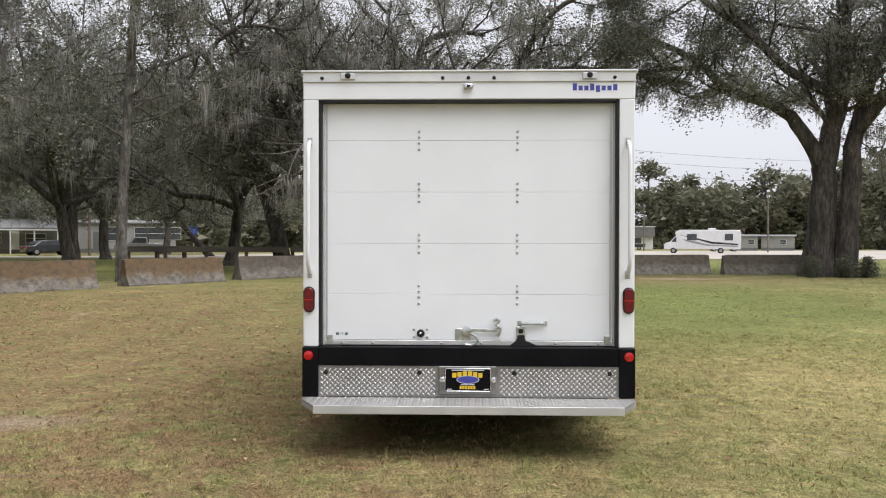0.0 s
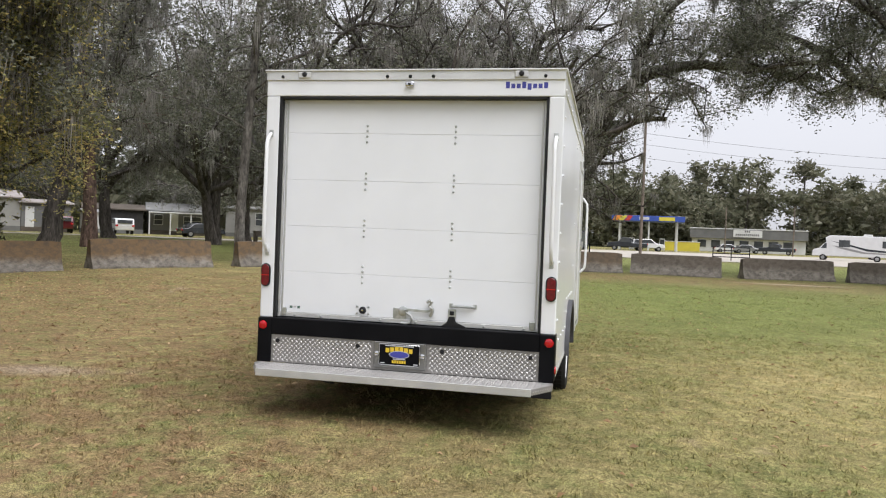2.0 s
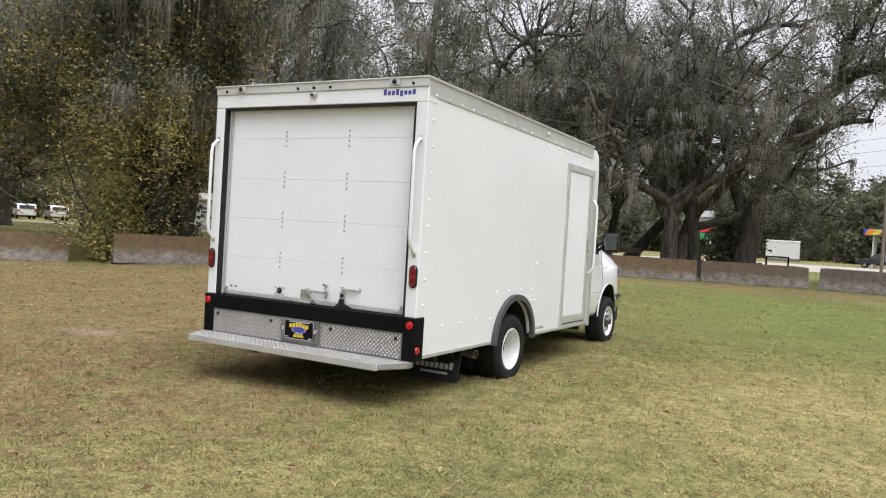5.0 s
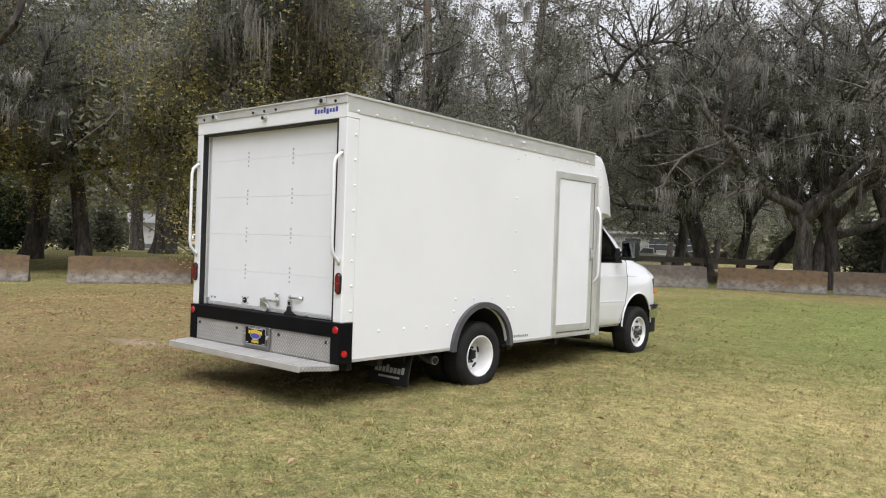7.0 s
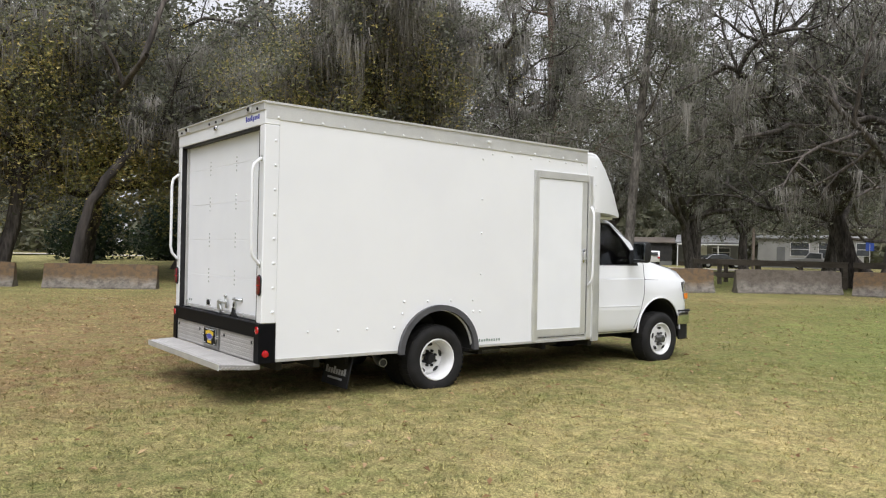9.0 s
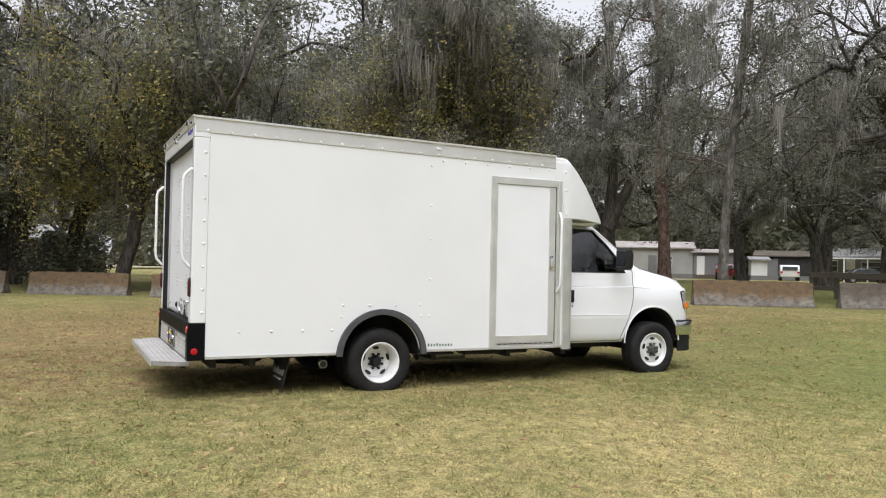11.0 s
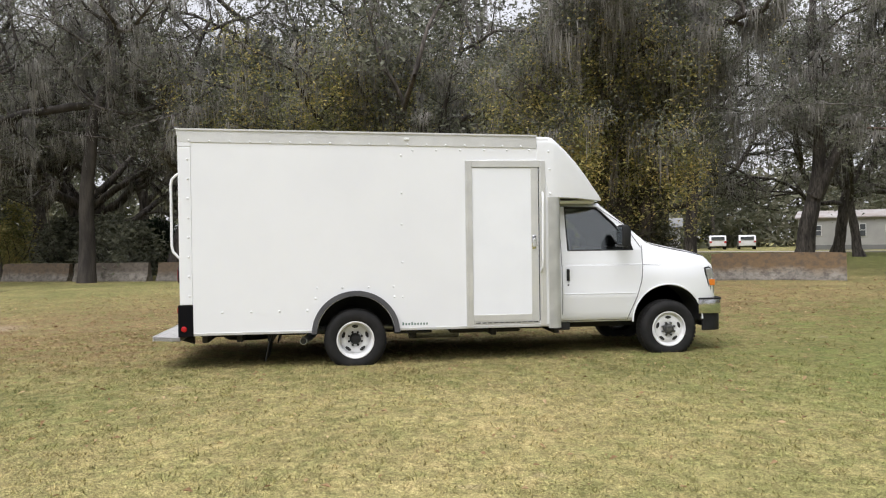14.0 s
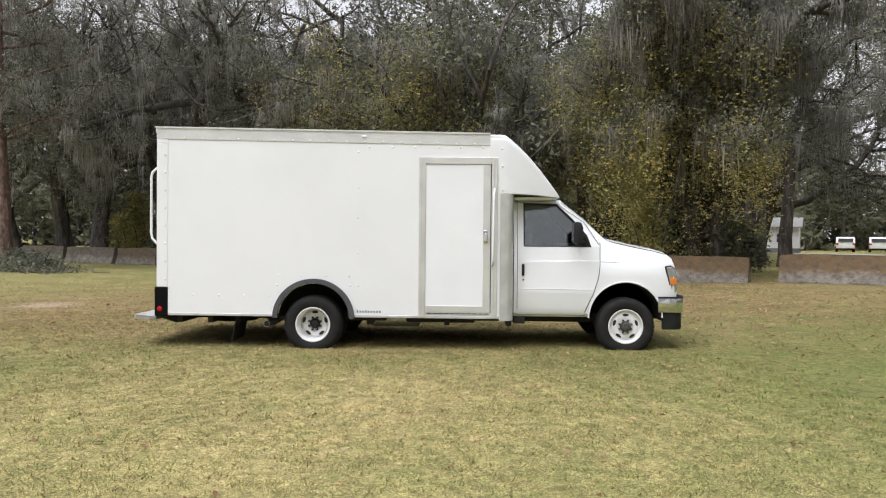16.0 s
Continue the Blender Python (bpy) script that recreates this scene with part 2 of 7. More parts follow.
def raw(name, verts, faces, mat, parent=None, smooth=False):
    """A mesh from numpy arrays: verts (n, 3), faces (m, k)."""
    me = bpy.data.meshes.new(name)
    faces = np.asarray(faces, dtype=np.int32)
    k = faces.shape[1]
    me.vertices.add(len(verts))
    me.vertices.foreach_set("co", np.asarray(verts, dtype=np.float32).ravel())
    me.loops.add(faces.size)
    me.loops.foreach_set("vertex_index", faces.ravel())
    me.polygons.add(len(faces))
    me.polygons.foreach_set("loop_start", np.arange(0, faces.size, k, dtype=np.int32))
    me.update(calc_edges=True)
    me.materials.append(mat)
    if smooth:
        me.shade_smooth()
    ob = new(name, me)
    ob.parent = parent
    return ob


def thing(name, label, category, group="", at=(0, 0, 0), turn=0, kind=""):
    ob = new(name)
    ob.empty_display_size = 0.2
    ob.matrix_basis = pose(*at, 0, 0, turn)
    return tagged(ob, label, category, group, kind)


def block(x0, x1, y0, y1, z0, z1, bevel=0.0, seg=1, bm=None):
    out = bmesh.new()
    bmesh.ops.create_cube(out, size=1, matrix=Matrix.LocRotScale(((x0 + x1) / 2, (y0 + y1) / 2, (z0 + z1) / 2), None, (x1 - x0, y1 - y0, z1 - z0)))
    if bevel:
        bmesh.ops.bevel(out, geom=out.edges[:], offset=bevel, segments=seg, profile=0.5, affect="EDGES")
    return merge(bm, out) if bm else out


def merge(bm, other):
    me = bpy.data.meshes.new("temp")
    other.to_mesh(me)
    other.free()
    bm.from_mesh(me)
    bpy.data.meshes.remove(me)
    return bm


def prism(poly, a, b, axis="x", bevel=0.0, seg=1, bm=None):
    """A polygon extruded from a to b: axis x takes (y, z) points, y takes (x, z), z takes (x, y)."""
    out = bmesh.new()
    put = {"x": lambda p, s: (s, p[0], p[1]), "y": lambda p, s: (p[0], s, p[1]), "z": lambda p, s: (p[0], p[1], s)}[axis]
    lo, hi = [out.verts.new(put(p, a)) for p in poly], [out.verts.new(put(p, b)) for p in poly]
    out.faces.new(lo), out.faces.new(hi)
    for i in range(len(poly)):
        j = (i + 1) % len(poly)
        out.faces.new((lo[i], lo[j], hi[j], hi[i]))
    bmesh.ops.recalc_face_normals(out, faces=out.faces)
    if bevel:
        bmesh.ops.bevel(out, geom=out.edges[:], offset=bevel, segments=seg, profile=0.5, affect="EDGES", clamp_overlap=True)
    return merge(bm, out) if bm else out


def tube(points, radius, sides=8, bm=None):
    """A round bar along points; radius one number or one for each point."""
    out = bmesh.new()
    pts = [Vector(p) for p in points]
    rad = radius if isinstance(radius, (list, tuple)) else [radius] * len(pts)
    rings, side = [], None
    for i, p in enumerate(pts):
        d = (pts[min(i + 1, len(pts) - 1)] - pts[max(i - 1, 0)]).normalized()
        if side is None:
            side = d.orthogonal().normalized()
        side = (side - d * side.dot(d)).normalized()
        up = d.cross(side)
        rings.append([out.verts.new(p + rad[i] * (side * math.cos(a) + up * math.sin(a))) for a in (2 * math.pi * k / sides for k in range(sides))])
    for r, s in zip(rings, rings[1:]):
        for k in range(sides):
            out.faces.new((r[k], r[(k + 1) % sides], s[(k + 1) % sides], s[k]))
    out.faces.new(rings[0][::-1]), out.faces.new(rings[-1])
    return merge(bm, out) if bm else out


def lathe(profile, centre, axis="x", n=40, bm=None, closed=False, caps=(0, -1)):
    """A profile of (along, radius) turned round an axis through centre."""
    out = bmesh.new()
    rings = []
    for s, r in profile:
        ring = []
        for k in range(n):
            a = 2 * math.pi * k / n
            c, d = r * math.cos(a), r * math.sin(a)
            v = {"x": (s, c, d), "y": (c, s, d), "z": (c, d, s)}[axis]
            ring.append(out.verts.new(Vector(v) + Vector(centre)))
        rings.append(ring)
    pairs = list(zip(rings, rings[1:])) + ([(rings[-1], rings[0])] if closed else [])
    for p, q in pairs:
        for k in range(n):
            out.faces.new((p[k], p[(k + 1) % n], q[(k + 1) % n], q[k]))
    if not closed:
        for k in caps:
            out.faces.new(rings[k])
    return merge(bm, out) if bm else out


def carve(ob, cutters):
    """Takes the cutters' solids out of ob's mesh for good."""
    tools = []
    for bm in cutters:
        bmesh.ops.recalc_face_normals(bm, faces=bm.faces)
        c = new("cutter", finish("cutter", bm, DARK, 0))
        c.parent = ob.parent
        mod = ob.modifiers.new("cut", "BOOLEAN")
        mod.operation, mod.solver, mod.object = "DIFFERENCE", "EXACT", c
        mod.material_mode = "TRANSFER"
        tools.append(c)
    bpy.context.view_layer.update()
    me = bpy.data.meshes.new_from_object(ob.evaluated_get(bpy.context.evaluated_depsgraph_get()))
    ob.modifiers.clear()
    ob.data = me
    for c in tools:
        cm = c.data
        bpy.data.objects.remove(c)
        bpy.data.meshes.remove(cm)
    me.shade_smooth()
    me.set_sharp_from_angle(angle=radians(32))
    return ob


def arch_ring(cy, cz, r0, r1, x0, x1, squash=0.96, n=32, foot=None):
    """Half a ring standing over (cy, cz), from radius r0 to r1 and x0 to x1; foot: how far its legs run down."""
    out = bmesh.new()
    rows = []
    for k in range(n + 1):
        a = math.pi * k / n
        rows.append((math.cos(a), math.sin(a) * squash, 0.0))
    if foot is not None:
        rows = [(1.0, 0.0, foot), *rows, (-1.0, 0.0, foot)]
    rings = [[out.verts.new((x, cy + r * c, cz + r * d - f)) for x, r in ((x0, r0), (x1, r0), (x1, r1), (x0, r1))] for c, d, f in rows]
    for p, q in zip(rings, rings[1:]):
        for k in range(4):
            out.faces.new((p[k], p[(k + 1) % 4], q[(k + 1) % 4], q[k]))
    out.faces.new(rings[0]), out.faces.new(rings[-1])
    return out


# ---- ground ----
def smooth_step(a, b, v):
    v = np.clip((v - a) / (b - a), 0, 1)
    return v * v * (3 - 2 * v)


def ground_z(x, y):
    y = np.asarray(y, dtype=float)
    swell = 0.055 * (1 - smooth_step(2.4, 6.5, np.hypot(np.asarray(x) - 0.1, (y - 8.8) * 0.62)))
    return 0.25 * smooth_step(11.0, 21.0, y) + 0.05 * smooth_step(25.0, 60.0, np.hypot(x, y)) + swell


# ---- the box truck; its own y runs forward from the rear frame, x to its right ----
truck = thing("box_truck", "white cutaway box truck parked on the grass, clean and new", "truck", at=(0.09, 5.56, 0.0))
BOT = 0.475


def roof_z(y):
    return 2.878 - 0.0155 * y


ARCH = [(2.035 + 0.462 * math.cos(a), 0.43 + 0.46 * math.sin(a)) for a in (math.pi * k / 24 for k in range(25))]


def arch_cut(z):
    pts = [p for p in ARCH if p[1] > z + 0.01]
    return [(2.035 + 0.462, z)] + pts + [(2.035 - 0.462, z)]


def rivet_mesh(r=0.014, h=0.009):
    bm = lathe([(0.0, r), (h * 0.6, r * 0.9), (h, r * 0.45)], (0, 0, 0), "x", 8)
    return finish("rivet", bm, WHITE, 60)


RIVET = rivet_mesh()
BOLT = finish("bolt", lathe([(0.0, 0.011), (-0.005, 0.010), (-0.008, 0.005)], (0, 0, 0), "y", 8), ZINC, 60)


def stud(mesh, name, parent, place, turn=0):
    ob = new(name, mesh)
    ob.parent = parent
    ob.matrix_basis = pose(*place, 0, 0, turn)
    return ob


def box_side(s):
    """One long side of the cargo box, with the wheel cut-out, its rails, rivets and flare. s: +1 right, -1 left."""
    a, b = sorted((s * 1.195, s * 1.228))
    poly = [(0.15, BOT + 0.018), *[(y, z) for y, z in reversed(arch_cut(BOT + 0.018))], (4.42, BOT + 0.018), (4.42, roof_z(4.42) - 0.03), (0.15, roof_z(0.15) - 0.03)]
    side = part("side_panel", prism(poly, a, b), WHITE, truck, "smooth white side panel with rows of rivets", 25)
    rail = prism([(0.006, roof_z(0) - 0.155), (4.27, roof_z(4.27) - 0.155), (4.27, roof_z(4.27)), (0.006, roof_z(0))], *sorted((s * 1.20, s * 1.236)), bevel=0.004)
    block(*sorted((s * 1.195, s * 1.25)), 0.0, 4.27, 0, 0.02, bm=rail)
    for v in rail.verts:
        if v.co.z < 0.1:
            v.co.z += roof_z(v.co.y) - 0.012
    part("roof_rail", rail, ALU, truck, "aluminium roof rail along the box")
    for y0, y1 in ((0.15, 1.51), (2.56, 4.40)):
        part("bottom_rail", block(*sorted((s * 1.19, s * 1.233)), y0, y1, BOT - 0.012, BOT + 0.02, 0.003), ALUDULL, truck)
    part("wheel_flare", arch_ring(2.035, 0.45, 0.462, 0.524, s * 1.215, s * 1.272, foot=0.0), RUBBER, truck, "dark grey rubber wheel arch flare", 45)
    part("wheel_well", arch_ring(2.035, 0.45, 0.470, 0.49, s * 0.60, s * 1.194), DARK, truck)
    part("well_back", block(*sorted((s * 0.58, s * 0.60)), 1.55, 2.52, 0.42, 0.93), DARK, truck)
    if s < 0:
        return side
    spots = [(y, roof_z(y) - 0.135) for y in np.arange(0.13, 4.2, 0.232)]
    spots += [(0.11, z) for z in np.arange(0.93, 2.62, 0.228)]
    spots += [(y, 0.73) for y in (0.48, 0.81, 1.14, 1.46)]
    spots += [(2.6, z) for z in (2.57, 2.12, 1.74, 1.285, 0.867)]
    spots += [(y, 2.635) for y in (2.74, 3.03, 3.32, 3.62, 3.9, 4.18)]
    spots += [(1.56, 0.87), (1.58, 0.995), (1.88, 0.995), (2.19, 0.995), (2.49, 0.995), (2.50, 0.87)]
    for y, z in spots:
        stud(RIVET, "rivet", side, (1.228 if 0.15 < y else 1.2335, y, z) if z < roof_z(y) - 0.16 else (1.2355, y, z))
    lamp = part("side_marker", block(1.236, 1.252, 2.64, 2.70, roof_z(2.66) - 0.085, roof_z(2.66) - 0.055, 0.006), CAPWHITE, truck)
    mark_bars(side, GREENMARK, "maker_mark", [(2.59 + 0.036 * k, 0.525, 0.026 if k in (0, 3) else 0.020) for k in range(9)], 1.2285, 0.018)
    return side


def mark_bars(parent, mat, name, cells, x, wide):
    """A maker's name as plain upright bars on the right side."""
    for y, z, h in cells:
        part("mark_bar", block(x, x + 0.0015, y, y + wide, z, z + h * 1.3), mat, parent)


for s in (1, -1):
    box_side(s)

# roof, floor, bulkhead
roof = prism([(0.0, roof_z(0) - 0.03), (4.40, roof_z(4.40) - 0.03), (4.40, roof_z(4.4) - 0.008), (0.0, roof_z(0) - 0.008)], -1.195, 1.195)
part("roof_panel", roof, WHITE, truck)
part("box_floor", prism([(s * x, y) for s, pts in ((1, ((1.19, 0.05), (1.19, 1.5), (0.57, 1.5), (0.57, 2.57), (1.19, 2.57), (1.19, 4.42))), (-1, ((1.19, 4.42), (1.19, 2.57), (0.57, 2.57), (0.57, 1.5), (1.19, 1.5), (1.19, 0.05)))) for x, y in pts], BOT + 0.05, BOT + 0.12, "z"), DARK, truck)
part("bulkhead", block(-1.2, 1.2, 4.44, 4.47, BOT, 2.72), WHITE, truck)

# rear frame
for s in (1, -1):
    post = prism([(0.0, 0.825), (0.15, 0.825), (0.15, 2.671), (0.0, 2.671)], *sorted((s * 1.115, s * 1.2335)), bevel=0.008)
    post = part("corner_post", post, WHITE, truck)
    cap = block(*sorted((s * 1.118, s * 1.237)), -0.022, 0.145, 0.455, 0.825, 0.006)
    cap = part("corner_cap", cap, BLACK, truck, "black lower corner of the rear frame")
    jamb = part("door_track", block(*sorted((s * 1.085, s * 1.117)), 0.055, 0.09, 0.83, 2.665, 0.003), ALUDULL, truck)
    seal = part("door_seal", block(*sorted((s * 1.096, s * 1.118)), 0.003, 0.10, 0.83, 2.672, 0.002), PLASTIC, truck, "black rubber door seal")
    rail = [(s * 1.182, -0.004, 2.355), (s * 1.182, -0.018, 2.352), (s * 1.180, -0.075, 2.30), (s * 1.178, -0.09, 2.24), (s * 1.180, -0.09, 1.52), (s * 1.182, -0.075, 1.45), (s * 1.182, -0.018, 1.385), (s * 1.182, -0.004, 1.38)]
    grab = part("grab_handle", tube(rail, 0.0155, 12), CAPWHITE, truck, "white tubular grab handle")
    for z in (2.36, 1.372):
        part("handle_foot", block(s * 1.182 - 0.018, s * 1.182 + 0.018, -0.006, 0.0, z - 0.03, z + 0.03, 0.003), ZINC, grab)
    tail = thing("tail_light", "", "")
    tail.parent = truck
    bez = [(s * 1.188 + 0.043 * math.cos(a), 1.18 + (0.055 if math.sin(a) >= 0 else -0.055) + 0.043 * math.sin(a)) for a in (2 * math.pi * k / 24 for k in range(24))]
    bezel = prism(bez, -0.014, 0.0, "y", 0.004)
    part("bezel", bezel, PLASTIC, tail)
    lens = [(s * 1.188 + 0.034 * math.cos(a), 1.18 + (0.055 if math.sin(a) >= 0 else -0.055) + 0.035 * math.sin(a)) for a in (2 * math.pi * k / 24 for k in range(24))]
    part("lens", prism(lens, -0.024, -0.012, "y", 0.006), TAILLENS, tail, "deep red oblong lens")
    part("lens_rib", block(s * 1.188 - 0.035, s * 1.188 + 0.035, -0.026, -0.02, 1.176, 1.184), REDLENS, tail)
    part("marker_lamp", lathe([(-0.022, 0.036), (-0.03, 0.033), (-0.034, 0.02)], (s * 1.19, 0, 0.763), "y", 20), REDLENS, cap, "round red lamp")
    part("side_lamp", lathe([(s * 1.237, 0.034), (s * 1.245, 0.031), (s * 1.249, 0.018)], (0, 0.045, 0.545), "x", 20), REDLENS, cap, "round red lamp")

header = part("header", block(-1.2335, 1.2335, 0.0, 0.15, 2.672, roof_z(0) - 0.075, 0.006), WHITE, truck)
rear_rail = block(-1.235, 1.235, -0.012, 0.05, roof_z(0) - 0.078, roof_z(0), 0.004)
block(-1.245, 1.245, -0.026, 0.05, roof_z(0) - 0.006, roof_z(0) + 0.008, 0.003, bm=rear_rail)
rear_rail = part("rear_rail", rear_rail, ALU, truck, "aluminium rail over the rear door")
part("header_seal", block(-1.117, 1.117, 0.003, 0.10, 2.652, 2.673, 0.003), PLASTIC, truck)
for x in (-1.09, -0.19, 0.0, 0.19, 1.08):
    part("clearance_lamp", lathe([(-0.012, 0.014), (-0.022, 0.012), (-0.026, 0.005)], (x, 0, 2.829), "y", 12), PLASTIC, rear_rail)
for x in (-0.895, 0.895):
    cam_box = part("work_lamp", block(x - 0.055, x + 0.055, -0.028, -0.011, 2.815, 2.868, 0.006), ALUDULL, rear_rail)
    part("lens", lathe([(-0.027, 0.022), (-0.036, 0.020), (-0.042, 0.012)], (x, 0, 2.845), "y", 16), PLASTIC, cam_box)
eye_lamp = part("plate_lamp", block(-0.036, 0.036, -0.03, 0.0, 2.742, 2.788, 0.012, 3), CHROME, header)
part("lens", block(-0.012, 0.012, -0.035, -0.028, 2.754, 2.774, 0.004), PLASTIC, eye_lamp)
for k, h in enumerate((1.0, 0.68, 0.68, 0.98, 0.72, 0.68, 0.68, 0.88)):
    x0 = 0.772 + k * 0.0425
    part("mark_bar", block(x0, x0 + 0.031, -0.0015, 0.0, 2.735 - (0.012 if k == 4 else 0), 2.735 + 0.052 * h), BLUEMARK, header)

# roll-up door
door = thing("roll_up_door", "", "")
door.parent = truck
door.matrix_basis = pose(0, 0.045, 0)
levels = [2.66, 2.377, 1.987, 1.600, 1.216, 0.872]
for hi, lo in zip(levels, levels[1:]):
    pan = part("door_slat", block(-1.09, 1.09, 0.034, 0.06, lo + 0.0006, hi - 0.0006, 0.0022), DOORWHITE, door, "white roll-up door panel")
    if lo > 1.0:
        for x in (-0.370, 0.371):
            for dz in (-0.068, -0.02, 0.024, 0.066):
                stud(BOLT, "bolt", door, (x, 0.034, lo + dz))
bottom_bar = part("bottom_bar", block(-1.09, 1.09, 0.024, 0.06, 0.832, 0.87, 0.004), ALUDULL, door, "aluminium bottom bar")
for x in (-0.95, -0.72, -0.2, 0.1, 0.66, 0.98):
    stud(BOLT, "bolt", bottom_bar, (x, 0.024, 0.85))
for s in (1, -1):
    part("roller_bracket", block(s * 1.045 - 0.022, s * 1.045 + 0.022, 0.018, 0.034, 0.845, 0.91, 0.004), ZINC, door)
    part("roller_track", block(s * 1.068 - 0.007, s * 1.068 + 0.007, 0.026, 0.034, 0.84, 2.64, 0.002), ALUDULL, door)
lock = part("key_lock", lathe([(0.034, 0.030), (0.022, 0.029), (0.014, 0.022), (0.012, 0.010)], (-0.356, 0, 0.922), "y", 20), PLASTIC, door, "black round key lock")
part("keyhole", block(-0.364, -0.348, 0.008, 0.014, 0.914, 0.93, 0.003), CHROME, lock)
for dx in (-0.05, 0.05):
    for dz in (-0.028, 0.03):
        stud(BOLT, "bolt", lock, (-0.356 + dx, 0.034, 0.922 + dz))
latch = thing("door_latch", "", "")
latch.parent = door
part("latch_plate", block(-0.095, 0.02, 0.026, 0.034, 0.855, 0.96, 0.004), ZINC, latch)
part("latch_pivot", lathe([(0.026, 0.042), (0.017, 0.040), (0.013, 0.030), (0.011, 0.012)], (-0.01, 0, 0.935), "y", 20), ZINC, latch)
part("latch_lever", prism([(0.0, 0.945), (0.03, 0.962), (0.20, 0.958), (0.225, 0.968), (0.225, 0.944), (0.20, 0.938), (0.03, 0.94)], 0.0, 0.012, "y", 0.003), ZINC, latch)
part("latch_hook", tube([(0.02, 0.008, 0.925), (0.06, 0.008, 0.905), (0.075, 0.008, 0.875), (0.055, 0.008, 0.845), (0.02, 0.010, 0.836), (-0.02, 0.012, 0.84)], 0.010, 8), ZINC, latch)
part("latch_grip", tube([(0.19, 0.004, 1.02), (0.215, 0.0, 1.035), (0.235, 0.0, 1.025), (0.215, 0.0, 0.99), (0.245, 0.0, 0.965), (0.235, 0.004, 0.93), (0.22, 0.008, 0.905)], 0.013, 8), ZINC, latch)
pull = part("pull_handle", tube([(0.395, 0.03, 1.0), (0.405, 0.008, 1.0), (0.565, 0.008, 1.0), (0.575, 0.03, 1.0)], 0.012, 8), ZINC, door, "bright steel pull handle")
for x in (0.388, 0.582):
    part("handle_foot", block(x - 0.016, x + 0.016, 0.03, 0.035, 0.982, 1.02, 0.003), ZINC, pull)
strap = part("strap_clip", block(0.365, 0.432, 0.018, 0.034, 0.893, 0.978, 0.006), ZINC, door)
part("clip_slot", block(0.381, 0.416, 0.012, 0.018, 0.925, 0.958, 0.004), PLASTIC, strap)
part("pull_strap", prism([(0.376, 0.915), (0.424, 0.915), (0.434, 0.872), (0.515, 0.838), (0.502, 0.812), (0.42, 0.828), (0.338, 0.810), (0.316, 0.836), (0.362, 0.870)], 0.008, 0.022, "y", 0.004), PLASTIC, door, "black webbing strap")
for k in range(3):
    part("sticker", block(-1.0 + 0.034 * k, -0.976 + 0.034 * k, 0.0325, 0.034, 0.905 + 0.006 * (k % 2), 0.925), GREENMARK if k != 1 else GREYMARK, door)

# sill, tread plate, step
part("rear_sill", block(-1.118, 1.118, -0.018, 0.06, 0.69, 0.828, 0.006), BLACK, truck, "black steel sill under the rear door")


def tread(w0, w1, h0, h1, place, parent, step=0.04, keep=None):
    """Raised lozenges in alternating directions over a flat sheet; place(u, v, lift) puts a point of the sheet in space."""
    verts, faces = [], []
    rows = int((h1 - h0) / (step * 0.5))
    for j in range(rows):
        for i in range(int((w1 - w0) / step)):
            u, v = w0 + (i + 0.5 + 0.5 * (j % 2)) * step, h0 + (j + 0.5) * step * 0.5
            if u > w1 - 0.01 or v > h1 - 0.008 or (keep and not keep(u, v)):
                continue
            t = radians(45 if j % 2 else -45)
            c, d = math.cos(t), math.sin(t)
            base = len(verts)
            for a, b, lift in ((-0.43 * step, 0, 0), (0, -0.17 * step, 0), (0.43 * step, 0, 0), (0, 0.17 * step, 0), (-0.15 * step, 0, 0.13 * step), (0.15 * step, 0, 0.13 * step)):
                verts.append(place(u + a * c - b * d, v + a * d + b * c, lift))
            for f in ((0, 1, 4), (1, 2, 5), (1, 5, 4), (2, 3, 5), (3, 0, 4), (3, 4, 5)):
                faces.append([base + k for k in f])
    ob = raw("tread_pattern", verts, faces, TREAD, parent)
    ob["kind"] = "stuff"
    return ob


plate = part("kick_plate", block(-1.118, 1.118, -0.008, 0.02, 0.455, 0.689, 0.002), TREADBASE, truck, "bright aluminium tread plate")
tread(-1.112, 1.112, 0.468, 0.685, lambda u, v, h: (u, -0.0085 - h, v), plate, keep=lambda u, v: abs(u) > 0.235)
for x in (-1.06, -0.36, 0.345, 1.05):
    part("plug", lathe([(-0.008, 0.018), (-0.014, 0.017), (-0.016, 0.008)], (x, 0, 0.637), "y", 14), PLASTIC, plate)
outline = [(-1.232, 0.0), (-1.232, -0.08), (-1.09, -0.335), (1.09, -0.335), (1.232, -0.08), (1.232, 0.0)]
step = part("rear_step", prism(outline, 0.405, 0.452, "z", 0.004), TREADBASE, truck, "folded tread-plate step bumper with clipped corners")
tread(-1.21, 1.21, -0.325, -0.012, lambda u, v, h: (u, v, 0.4525 + h * 0.7), step, step=0.05, keep=lambda u, v: abs(u) < 1.09 + (v + 0.335) * 0.53)
part("step_edge", prism([(-1.095, -0.343), (1.095, -0.343), (1.095, -0.334), (-1.095, -0.334)], 0.398, 0.456, "z", 0.002), ALUDULL, step)
